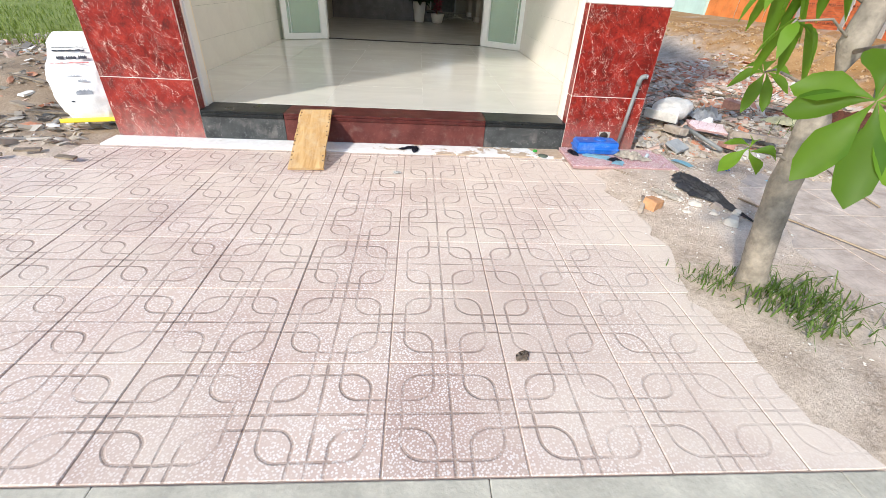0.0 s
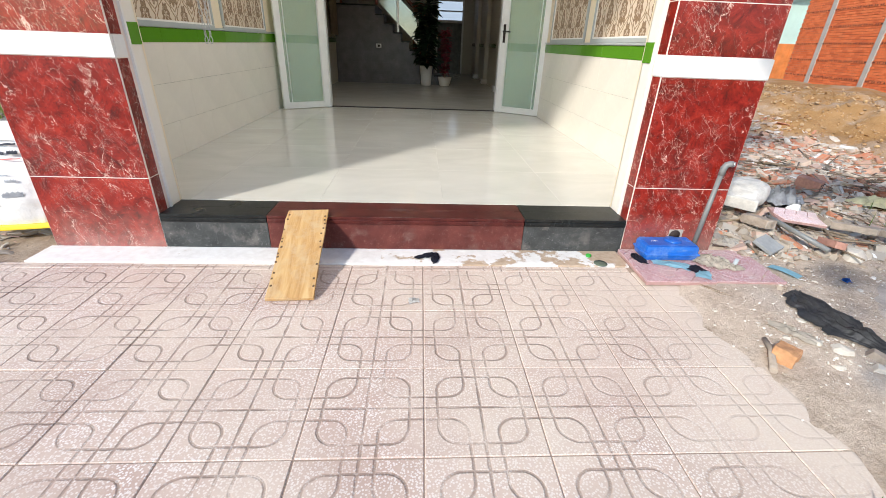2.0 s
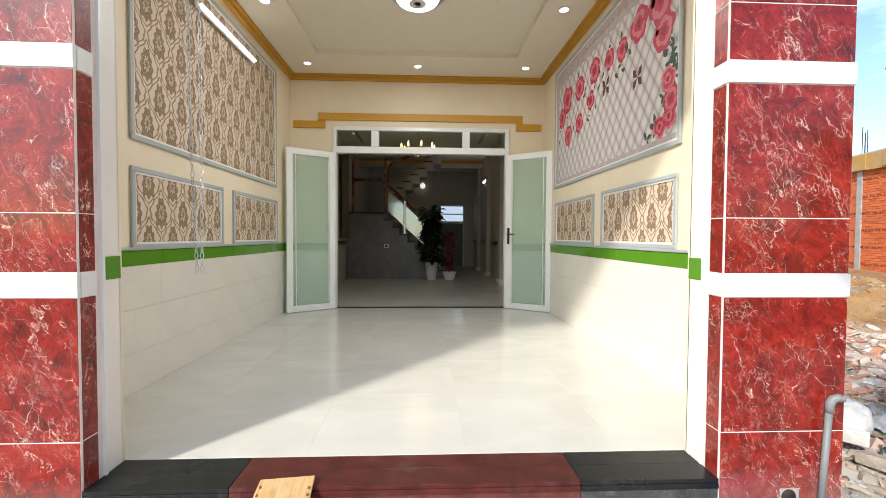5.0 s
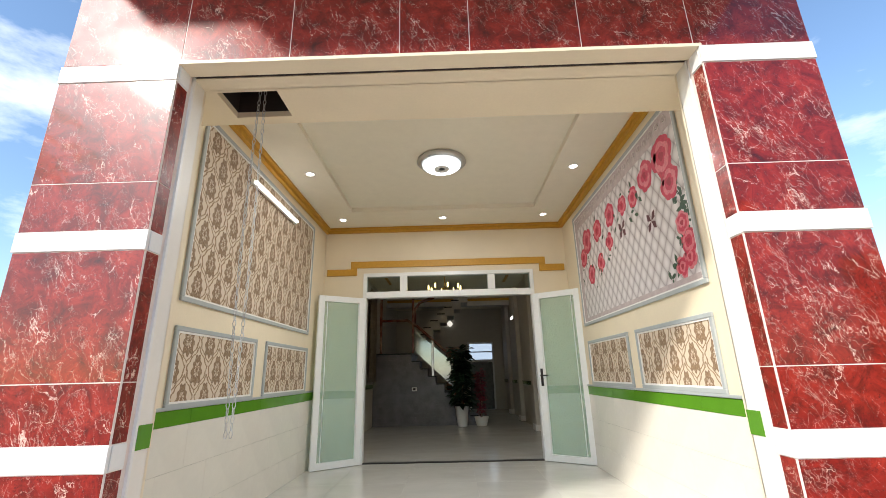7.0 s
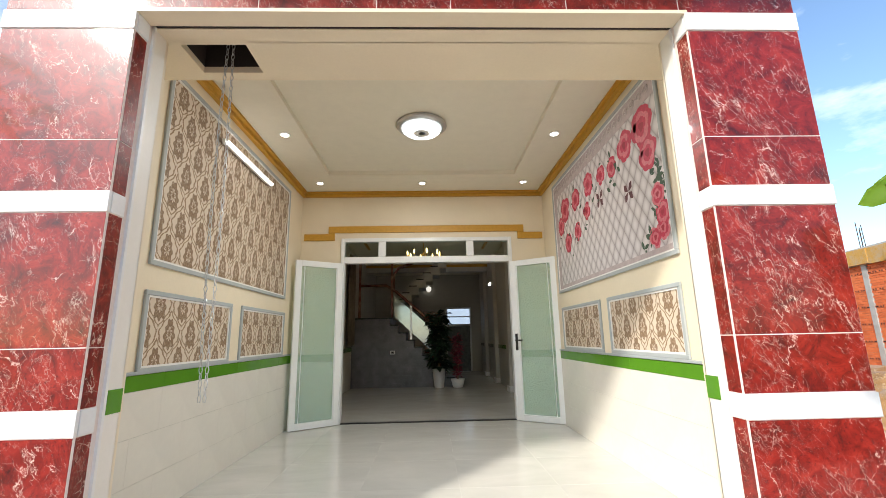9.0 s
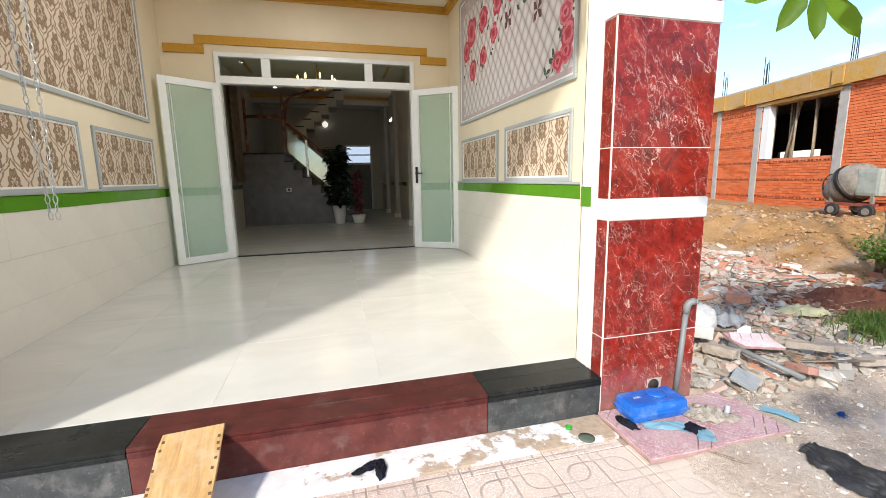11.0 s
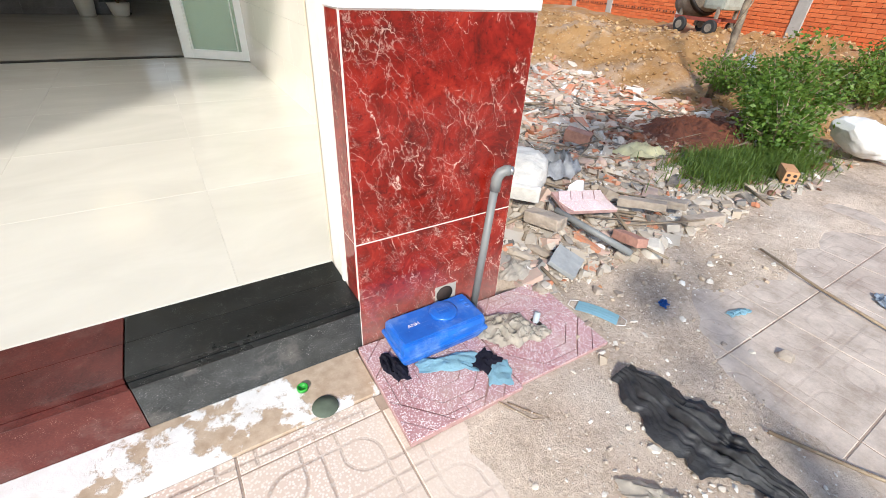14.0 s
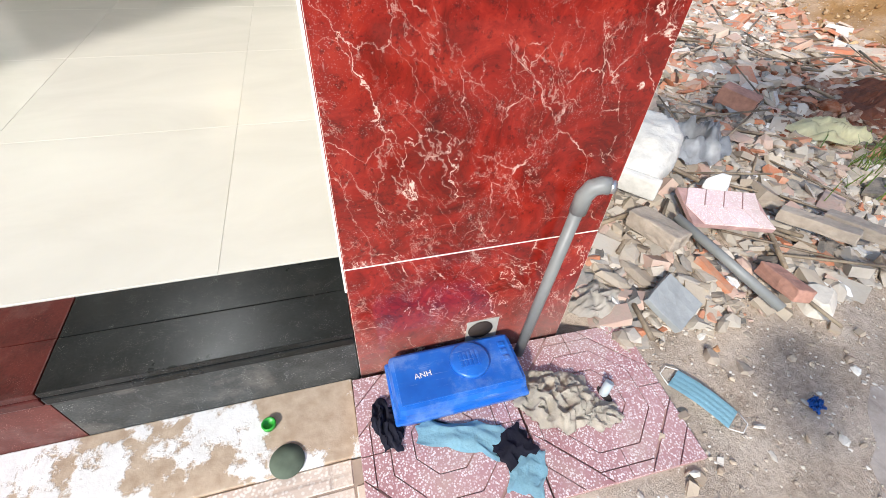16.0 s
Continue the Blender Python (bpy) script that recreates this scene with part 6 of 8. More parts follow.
for i, (x, y, s, m) in enumerate(((2.64, 2.575, 0.12, ROCK), (2.53, 2.62, 0.11, PALESTONE), (2.60, 2.37, 0.15, PALESTONE), (2.46, 2.68, 0.08, PALESTONE), (2.58, 2.50, 0.09, PALESTONE), (2.68, 2.42, 0.10, ROCK), (3.28, 2.83, 0.09, ROCK), (2.42, 2.52, 0.07, PALESTONE), (2.35, 2.72, 0.06, PALESTONE), (2.72, 2.50, 0.10, PALESTONE),
                                  (2.52, 2.84, 0.06, PALESTONE), (2.95, 3.42, 0.09, ROCK), (3.02, 3.36, 0.07, ROCK), (2.99, 3.44, 0.05, ORANGEBRICK), (3.42, 3.50, 0.20, PALESTONE), (3.60, 3.30, 0.06, PALESTONE), (3.2, 2.9, 0.05, PALESTONE), (3.28, 2.95, 0.04, PALESTONE), (3.14, 2.98, 0.05, ROCK))):
    chunk("stone", on_ground(x, y, -0.012), (s * 0.75, s * 0.56, s * 0.34), m, "rough dusty stone lying on the sandy ground" if m is ROCK else "pale lump of mortar lying on the ground", "stone", 20 + i, (random.uniform(-12, 12), random.uniform(-12, 12), random.uniform(0, 360)), "loose stones")
pp = bmesh.new()
add_tube(pp, [on_ground(2.23, 2.70, 0.012), on_ground(2.20, 2.62, 0.02), on_ground(2.12, 2.50, 0.015)], 0.011, 0.015, seg=7)
tagged(part("stick", pp, ROCK), "short grey stick on the sand", "stick")
crumple("plastic_film", on_ground(2.40, 2.74, 0.004), 0.24, 0.09, 0.025, plain("dusty_white_film", (0.60, 0.54, 0.46), 0.6, vary=0.2, scale=16, bump=0.3), "dusty white plastic film half buried in sand", "plastic film", 31, -55)
tagged(part("cane", tube([on_ground(2.86, 2.70, 0.015), on_ground(2.98, 2.50, 0.016), on_ground(3.14, 2.22, 0.014), on_ground(3.3, 1.9, 0.014)], 0.006, seg=6), STAKE), "long thin pale cane lying on the pavement", "cane")
tagged(part("cane", tube([on_ground(3.95, 3.25, 0.02), on_ground(3.87, 2.95, 0.015), on_ground(3.80, 2.65, 0.014)], 0.006, seg=6), STAKE), "long thin pale cane lying on the ground", "cane")
crumple("litter_scrap", on_ground(3.12, 3.22, 0.004), 0.055, 0.04, 0.02, BLUEPLASTIC, "scrap of bright blue plastic on the ground", "litter", 12)
crumple("litter_scrap", on_ground(3.37, 3.04, 0.004), 0.15, 0.04, 0.012, MASKBLUE, "pale blue paper scrap on the ground", "litter", 13, -15)
crumple("litter_scrap", on_ground(4.05, 2.75, 0.004), 0.16, 0.10, 0.02, plain("pale_blue_film", (0.45, 0.52, 0.60), 0.4), "pale blue plastic scrap on the pavement", "litter", 14, 30)


# ---- sacks ----
SACKGREY = plain("pale_grey_print", (0.48, 0.50, 0.54), 0.6, vary=0.2)
def sack(name, at, sx, sy, sz, rot, material, label, seed, print_on=True, seam=YELLOW):
    s = thing(name, (0, 0, 0), label, "sack")
    bm = bmesh.new()
    nu, nv = 44, 34
    rows = []
    for j in range(nv + 1):
        v = j / nv
        pinch = (math.sin(math.pi * min(1, max(0, v * 0.94 + 0.03))) ** 0.22)
        row = []
        for i in range(nu):
            a = 2 * math.pi * i / nu
            c, q = math.cos(a), math.sin(a)
            ex = (abs(c) ** 0.72) * (1 if c > 0 else -1)
            ey = (abs(q) ** 0.8) * (1 if q > 0 else -1)
            thick = math.sin(math.pi * (0.04 + 0.92 * v)) ** 0.7
            dent = 1 + 0.13 * noise.noise(Vector((c * 1.5 + seed, q * 1.5, v * 4))) + 0.05 * abs(noise.noise(Vector((c * 4 + seed, q * 4, v * 11))))
            dent *= 1.06 - 0.16 * v
            row.append(bm.verts.new((ex * sx / 2 * pinch * dent, ey * sy / 2 * thick * dent + 0.012 * noise.noise(Vector((c * 4, v * 9, seed))) - 0.014 * abs(noise.noise(Vector((c * 7 + v * 4, v * 13, seed + 4)))), v * sz)))
        rows.append(row)
    for a, b in zip(rows, rows[1:]):
        for i in range(nu):
            bm.faces.new((a[i], a[(i + 1) % nu], b[(i + 1) % nu], b[i])).smooth = True
    bm.faces.new(list(reversed(rows[0])))
    bm.faces.new(rows[-1])
    part("bag", bm, material, s)
    part("seam", box(-sx * 0.5, sx * 0.5, -sy * 0.28, sy * 0.28, -0.010, 0.022, bevel=0.008), seam, s, "stitched seam strip")
    if print_on:
        for z, w, h, m, x in ((0.815, 0.5, 0.009, GREYPLASTIC, 0.02), (0.775, 0.50, 0.020, INK, 0.03), (0.69, 0.12, 0.040, INK, -0.10), (0.69, 0.16, 0.034, INK, 0.07), (0.69, 0.12, 0.040, INK, 0.24), (0.645, 0.60, 0.010, PINKINK, 0.02), (0.50, 0.20, 0.015, SACKGREY, 0.05), (0.44, 0.14, 0.03, SACKGREY, 0.16), (0.30, 0.26, 0.06, SACKGREY, 0.12), (0.22, 0.05, 0.02, INK, -0.12)):
            def surf(px):
                c = max(-1, min(1, px / (sx / 2)))
                return -sy / 2 * (max(0.0, 1 - abs(c) ** 3.3) ** 0.45) * 1.02 - 0.004
            bm = bmesh.new()
            cols = []
            for k in range(13):
                px = sx * (x - w / 2 + w * k / 12)
                cols.append([bm.verts.new((px, surf(px) * (math.sin(math.pi * (0.04 + 0.92 * pz)) ** 0.7) - 0.006, pz * sz)) for pz in (z, z + h * (0.8 + 0.2 * math.sin(k * 2.1)))])
            for a, b in zip(cols, cols[1:]):
                bm.faces.new((a[0], b[0], b[1], a[1]))
            bmesh.ops.solidify(bm, geom=list(bm.faces), thickness=0.001)
            part("printed_bar", bm, m, s)
    s.matrix_world = pose(*at, *rot)
    return s


sack("sack", (-1.66, 3.72, 0.075), 0.42, 0.25, 0.61, (-13, -3, 5), SACK, "full white woven sack with dark print leaning by the column", 1)
sack("sack", (2.98, 4.08, 0.19), 0.30, 0.15, 0.46, (-82, 0, -50), DIRTYSACK, "flattened white woven sack lying behind the column", 2, False, DIRTYSACK)
sack("sack", (6.34, 3.52, 0.10), 0.36, 0.26, 0.46, (-66, 0, 60), SACK, "full off-white woven sack lying in the weeds", 3, False, DIRTYSACK)
crumple("plastic_bag", on_ground(4.40, 4.32, 0.03), 0.55, 0.30, 0.08, YELLOWBAG, "crumpled pale yellow plastic bag on the rubble", "plastic bag", 41, -12)
crumple("plastic_bag", on_ground(3.55, 4.30, 0.03), 0.42, 0.34, 0.14, plain("grey_film", (0.45, 0.46, 0.48), 0.35, vary=0.25, scale=14), "crumpled grey plastic bag on the rubble", "plastic bag", 42, 30)
crumple("plastic_bag", on_ground(6.0, 4.2, 0.03), 0.6, 0.3, 0.16, plain("dirty_film", (0.44, 0.40, 0.37), 0.5, vary=0.3, scale=12), "crumpled dirty plastic sheet by the weeds", "plastic bag", 43, -30)
crumple("plastic_bag", on_ground(7.35, 5.2, 0.05), 0.4, 0.3, 0.30, plain("blue_grey_film", (0.42, 0.46, 0.52), 0.4), "crumpled pale blue plastic bag beyond the weeds", "plastic bag", 44, 10)
crumple("cloth_scrap", on_ground(2.70, 3.66, 0.01), 0.26, 0.14, 0.05, plain("white_scrap", (0.66, 0.60, 0.52), 0.8, vary=0.2), "dusty white cloth scrap at the column foot", "cloth", 45, 15)

# ---- single pieces on the rubble ----
def board_piece(name, at, size, rot, material, label, category, group=""):
    bm = box(-size[0] / 2, size[0] / 2, -size[1] / 2, size[1] / 2, -size[2] / 2, size[2] / 2, bevel=min(size) * 0.10)
    bmesh.ops.subdivide_edges(bm, edges=[e for e in bm.edges if e.calc_length() > 0.03], cuts=4, use_grid_fill=True)
    shift = Vector((at[0] * 9, at[1] * 7, 0))
    for v in bm.verts:
        chip = noise.noise_vector(v.co * 26 + shift) * 0.10 + noise.noise_vector(v.co * 70 + shift) * 0.05
        v.co += chip * min(size)
    ob = part(name, bm, material)
    ob.matrix_world = pose(*at, *rot)
    return tagged(ob, label, category, group)


board_piece("brick_fragment", on_ground(2.235, 2.585, 0.022), (0.10, 0.085, 0.065), (4, 6, 35), ORANGEBRICK, "broken orange brick lying on the sand", "brick", "loose bricks")
board_piece("stone_slab", (2.91, 3.585, 0.075), (0.14, 0.13, 0.024), (20, -6, 28), GREYSTONE, "broken blue-grey stone tile lying on the rubble", "stone slab")
tagged(part("plastic_pipe", tube([(3.09, 3.86, 0.16), (3.22, 3.48, 0.085)], 0.016, seg=12), GREYPLASTIC), "grey plastic pipe end lying on the rubble", "pipe")
board_piece("stone_block", (3.02, 3.85, 0.13), (0.19, 0.09, 0.06), (6, 5, 105), ROCK, "rough dusty concrete block on the rubble", "concrete block")
board_piece("brick", (3.30, 3.56, 0.10), (0.16, 0.07, 0.045), (10, 12, 80), OLDBRICK, "dusty red brick lying on the rubble", "brick", "loose bricks")
board_piece("concrete_strip", (3.62, 3.74, 0.13), (0.24, 0.06, 0.045), (5, 8, 118), ROCK, "dusty concrete strip lying on the rubble", "concrete strip", "concrete strips")
board_piece("concrete_strip", (3.78, 3.70, 0.12), (0.21, 0.06, 0.045), (0, 8, 110), ROCK, "dusty concrete strip lying on the rubble", "concrete strip", "concrete strips")
board_piece("concrete_strip", (3.85, 3.52, 0.09), (0.22, 0.06, 0.04), (4, 3, 160), ROCK, "dusty concrete strip lying on the rubble", "concrete strip", "concrete strips")
chunk("polystyrene_block", (3.38, 3.99, 0.14), (0.09, 0.075, 0.07), plain("white_foam", (0.8, 0.8, 0.78), 0.8), "white foam block lying on the rubble", "foam block", 50, (0, 5, 20))


def hollow_brick(at, rot, label, material=ORANGEBRICK):
    b = thing("hollow_brick", (0, 0, 0), label, "brick", "loose bricks")
    part("clay", box(-0.09, 0.09, -0.04, 0.04, 0, 0.08, bevel=0.004), material, b)
    for y in (-0.018, 0.018):
        for z in (0.024, 0.056):
            for s in (-1, 1):
                # Thin dark discs on the brick ends, painted shade for the bores.
                part("hole", tube([(s * 0.0902, y, z), (s * 0.0912, y, z)], 0.011, seg=12), RUSTSHADE, b, "dark disc coloured as the shade in a hole")
    b.matrix_world = pose(*at, *rot)


hollow_brick((5.02, 3.62, 0.06), (0, 0, 35), "orange hollow brick lying by the grass")
hollow_brick((3.985, 4.57, 0.16), (5, 6, -62), "dusty hollow brick lying on the rubble", OLDBRICK)


# ---- scattered rubble ----
GOLDEN = (1 + 5 ** 0.5) / 2


def scatter(name, count, where, size, material, label, seed, flat=0.35, long=1.8, sink=0.3, lumps=0.65):
    """Broken shards strewn over the ground as one body of stuff."""
    rnd = random.Random(seed)
    verts, faces = [], []
    shape = [(-1, -1, -1), (1, -1, -1), (1, 1, -1), (-1, 1, -1), (-1, -1, 1), (1, -1, 1), (1, 1, 1), (-1, 1, 1)]
    quads = [(3, 2, 1, 0), (4, 5, 6, 7), (0, 1, 5, 4), (1, 2, 6, 5), (2, 3, 7, 6), (3, 0, 4, 7)]
    knob = [Vector(v).normalized() for a in (-1, 1) for b in (-GOLDEN, GOLDEN) for v in ((0, a, b), (a, b, 0), (b, 0, a))]
    tris = [t for t in ((i, j, k) for i in range(12) for j in range(i + 1, 12) for k in range(j + 1, 12)) if all((knob[a] - knob[b]).length < 1.1 for a, b in ((t[0], t[1]), (t[1], t[2]), (t[0], t[2])))]
    tris = [t if (knob[t[1]] - knob[t[0]]).cross(knob[t[2]] - knob[t[0]]).dot(knob[t[0]]) > 0 else (t[0], t[2], t[1]) for t in tris]
    made = 0
    while made < count:
        x, y = where(rnd)
        if OL - 0.15 < x < OR + 0.12 and y > 3.3:
            continue
        made += 1
        s = size[0] + (size[1] - size[0]) * rnd.random() ** 3.0
        sx, sy, sz = s * rnd.uniform(0.7, long), s * rnd.uniform(0.4, 1.0), s * rnd.uniform(0.12, flat)
        m = Euler((rnd.gauss(0, 0.3), rnd.gauss(0, 0.3), rnd.random() * 6.28)).to_matrix()
        o = Vector((x, y, ground_height(x, y) + sz * (1 - sink)))
        k = len(verts)
        if rnd.random() < lumps:
            for v in knob:
                w = rnd.uniform(0.72, 1.2)
                verts.append(tuple(o + m @ Vector((v.x * sx * w, v.y * sy * w, v.z * sz * w))))
            faces += [tuple(k + i for i in q) for q in tris]
            continue
        for v in shape:
            j = Vector((v[0] * sx * rnd.uniform(0.7, 1), v[1] * sy * rnd.uniform(0.7, 1), v[2] * sz * rnd.uniform(0.6, 1)))
            verts.append(tuple(o + m @ j))
        faces += [tuple(k + i for i in q) for q in quads]
    return tagged(pydata(name, verts, faces, material), label, "rubble", kind="stuff")


scatter("rubble", 7000, lambda r: (2.62 + 3.4 * r.random() ** 1.3, 3.5 + r.random() * 3.2), (0.005, 0.056), RUBBLE, "grey rubble of broken stone, tile and mortar", 11, 0.5, 1.8, 0.2)
scatter("rubble", 4500, lambda r: (2.62 + 1.7 * r.random(), 3.5 + 1.3 * r.random()), (0.004, 0.042), RUBBLE, "grey rubble of broken stone, tile and mortar", 12, 0.6, 1.5, 0.2)
scatter("rubble", 4600, lambda r: (2.7 + 4.0 * r.random(), 4.7 + r.random() * 4.2), (0.012, 0.085), REDRUBBLE, "broken red brick and tile rubble", 13, 0.4)
scatter("clods", 6000, lambda r: (6.3 + 3.6 * r.random(), 3.2 + r.random() * 9.0), (0.008, 0.045), CLAY, "lumps of yellow clay on the mound", 14, 0.9, 1.1, 0.5, 1.0)
scatter("soil_crumbs", 1700, lambda r: (5.35 + r.gauss(0, 0.5), 4.5 + r.gauss(0, 0.32)), (0.008, 0.06), REDCLAY, "dark red soil heap", 15, 0.8, 1.2, 0.3, 1.0)
scatter("rubble", 3200, lambda r: (-1.5 - 4.5 * r.random(), 3.3 + 4.2 * r.random() ** 1.2), (0.005, 0.07), RUBBLE, "grey rubble and dirt beside the house", 16)
scatter("gravel", 1500, lambda r: (-1.5 - 6.5 * r.random(), 6.2 + 2.6 * r.random()), (0.02, 0.06), RUBBLE, "pale gravel strip beside the field", 17, 0.7, 1.2)
scatter("grit", 1800, lambda r: (2.15 + 2.4 * r.random(), 1.2 + 2.3 * r.random()), (0.002, 0.008), make_rubble("pale_grit", [(0.0, (0.70, 0.66, 0.60)), (0.35, (0.52, 0.45, 0.37)), (0.6, (0.40, 0.34, 0.28)), (0.8, (0.74, 0.72, 0.68))]), "pale grit strewn over the sand", 18, 0.7, 1.2, 0.3, 1.0)
scatter("grit", 700, lambda r: (2.55 + r.gauss(0, 0.2), 2.72 + r.gauss(0, 0.22)), (0.002, 0.011), make_rubble("white_grit", [(0.0, (0.76, 0.73, 0.68)), (0.5, (0.62, 0.57, 0.50)), (0.8, (0.5, 0.42, 0.34))]), "white mortar crumbs on the sand", 19, 0.7, 1.2, 0.3, 1.0)
scatter("grit", 260, lambda r: (2.62 + 1.3 * r.random() ** 1.2, 3.1 + 0.6 * r.random()), (0.003, 0.020), make_rubble("mixed_pebbles", [(0.0, (0.52, 0.42, 0.32)), (0.25, (0.36, 0.28, 0.21)), (0.5, (0.66, 0.62, 0.56)), (0.7, (0.44, 0.36, 0.28)), (0.9, (0.80, 0.78, 0.74))]), "small stones and mortar crumbs on the dirt", 23, 0.7, 1.3, 0.3, 0.85)
scatter("grit", 160, lambda r: (-1.4 + 3.4 * r.random(), 1.0 + 2.5 * r.random()), (0.003, 0.008), make_rubble("dark_grit", [(0.0, (0.25, 0.18, 0.13)), (0.5, (0.55, 0.47, 0.4))]), "small crumbs on the pavement", 21, 0.7, 1.2, 0.0, 1.0)
scatter("grit", 4500, lambda r: (2.58 + 1.5 * r.random(), 2.65 + 1.0 * r.random()), (0.001, 0.007), make_rubble("brown_grit", [(0.0, (0.46, 0.38, 0.30)), (0.3, (0.58, 0.50, 0.41)), (0.6, (0.34, 0.29, 0.24)), (0.8, (0.72, 0.68, 0.62))]), "brown and grey grit on the dirt", 22, 0.8, 1.2, 0.3, 1.0)
sticks = bmesh.new()
rnd = random.Random(8)
for i in range(150):
    x, y = 2.75 + 3.2 * rnd.random() ** 1.4, 3.6 + 2.6 * rnd.random()
    a, ln = rnd.random() * 6.28, rnd.uniform(0.12, 0.5)
    z = ground_height(x, y) + 0.03
    add_tube(sticks, [(x, y, z), (x + ln * math.cos(a), y + ln * math.sin(a), z + rnd.uniform(-0.01, 0.08))], rnd.uniform(0.003, 0.010), seg=5)
OLDWOOD = make_wood("rotten_wood", (0.09, 0.065, 0.045), (0.16, 0.12, 0.085), (0.22, 0.18, 0.13))
tagged(part("sticks", sticks, OLDWOOD), "thin sticks and laths strewn over the rubble", "sticks", kind="stuff")
for i, (x, y, rz, ln) in enumerate(((-1.75, 3.15, 20, 0.16), (-1.45, 3.05, -5, 0.14), (-1.9, 3.05, 35, 0.12), (-2.1, 3.9, 10, 0.4), (-2.5, 4.3, -20, 0.5), (-2.2, 4.9, 15, 0.45), (-2.7, 3.8, 5, 0.3))):
    board_piece("plank_scrap", on_ground(x, y, 0.05 if y > 3.4 else 0.035), (ln * 0.85, 0.045, 0.012), (3, 4, rz), OLDWOOD, "weathered wooden scrap lying on the dirt", "wood scrap", "wood scraps")


def soil_heap():
    bm = bmesh.new()
    rows = []
    for j in range(31):
        q = j / 30
        row = []
        for i in range(90):
            a = 2 * math.pi * i / 90
            e = 1 + 0.25 * noise.noise(Vector((math.cos(a) * 1.3, math.sin(a) * 1.3, 3)))
            x, y = 5.35 + 0.72 * q * e * math.cos(a), 4.50 + 0.50 * q * e * math.sin(a)
            lump = 0.06 * noise.noise(Vector((x * 7, y * 7, 0))) + 0.06 * abs(noise.noise(Vector((x * 17, y * 17, 5)))) + 0.018 * noise.noise(Vector((x * 45, y * 45, 2)))
            row.append(bm.verts.new((x, y, ground_height(x, y) - 0.03 * q + 0.115 * (1 - q * q) ** 0.9 + lump * (1 - 0.6 * q))))
        rows.append(row)
    for a, b in zip(rows, rows[1:]):
        for i in range(90):
            bm.faces.new((a[i], a[(i + 1) % 90], b[(i + 1) % 90], b[i]))
    bmesh.ops.remove_doubles(bm, verts=bm.verts, dist=0.0001)
    tagged(part("soil_heap", bm, plain("dark_red_soil", (0.115, 0.036, 0.018), 0.95, vary=0.45, scale=14, bump=0.8, grain=80)), "heap of dark red soil beside the weeds", "soil heap")


soil_heap()


# ---- grass, bush, tree ----
def blades(name, count, where, height, label, seed, width=0.005, lean=0.6, material=None):
    rnd = random.Random(seed)
    verts, faces = [], []
    for _ in range(count):
        x, y = where(rnd)
        if OL - 0.1 < x < OR + 0.1 and y > 3.3:
            continue
        z = max(ground_height(x, y), -0.002 if y < 3.3 else -1)
        a, h, l = rnd.random() * 6.28, height * rnd.uniform(0.4, 1.0), lean * rnd.random()
        d, s = Vector((math.cos(a), math.sin(a), 0)), Vector((-math.sin(a), math.cos(a), 0)) * width
        p0, p1, p2 = Vector((x, y, z)), Vector((x, y, z + 0.6 * h)) + d * h * l * 0.35, Vector((x, y, z + h * (1 - 0.45 * l))) + d * h * l
        k = len(verts)
        verts += [tuple(v) for v in (p0 - s, p0 + s, p1 + s * 0.8, p1 - s * 0.8, p2)]
        faces += [(k, k + 1, k + 2, k + 3), (k + 3, k + 2, k + 4)]
    return tagged(pydata(name, verts, faces, material or GRASSLEAF), label, "grass", kind="stuff")


blades("grass", 260, lambda r: (2.43 + r.gauss(0, 0.12), 1.64 + r.gauss(0, 0.10)), 0.13, "tuft of green grass at the foot of the tree", 1, 0.0035, 1.7)
blades("grass", 90, lambda r: (2.16 + r.gauss(0, 0.07), 1.82 + r.gauss(0, 0.05)), 0.08, "sparse grass at the foot of the tree", 2, 0.003, 1.2)
blades("grass", 3600, lambda r: (4.86 + r.gauss(0, 0.24), 3.95 + r.gauss(0, 0.10)), 0.17, "thick green grass beside the red soil heap", 3, 0.0032, 1.5)
blades("grass", 1700, lambda r: (5.4 + r.gauss(0, 0.25), 3.80 + r.gauss(0, 0.10)), 0.17, "thick green grass below the bush", 4, 0.0032, 1.5)
blades("grass", 14000, lambda r: (-1.6 - 14 * r.random() ** 1.3, 7.6 + 12 * r.random() ** 1.5), 0.17, "yellowish green grass field behind the gravel", 5, 0.008, 0.9, make_leaf("field_grass", (0.10, 0.14, 0.025), (0.26, 0.30, 0.08), 0.25))


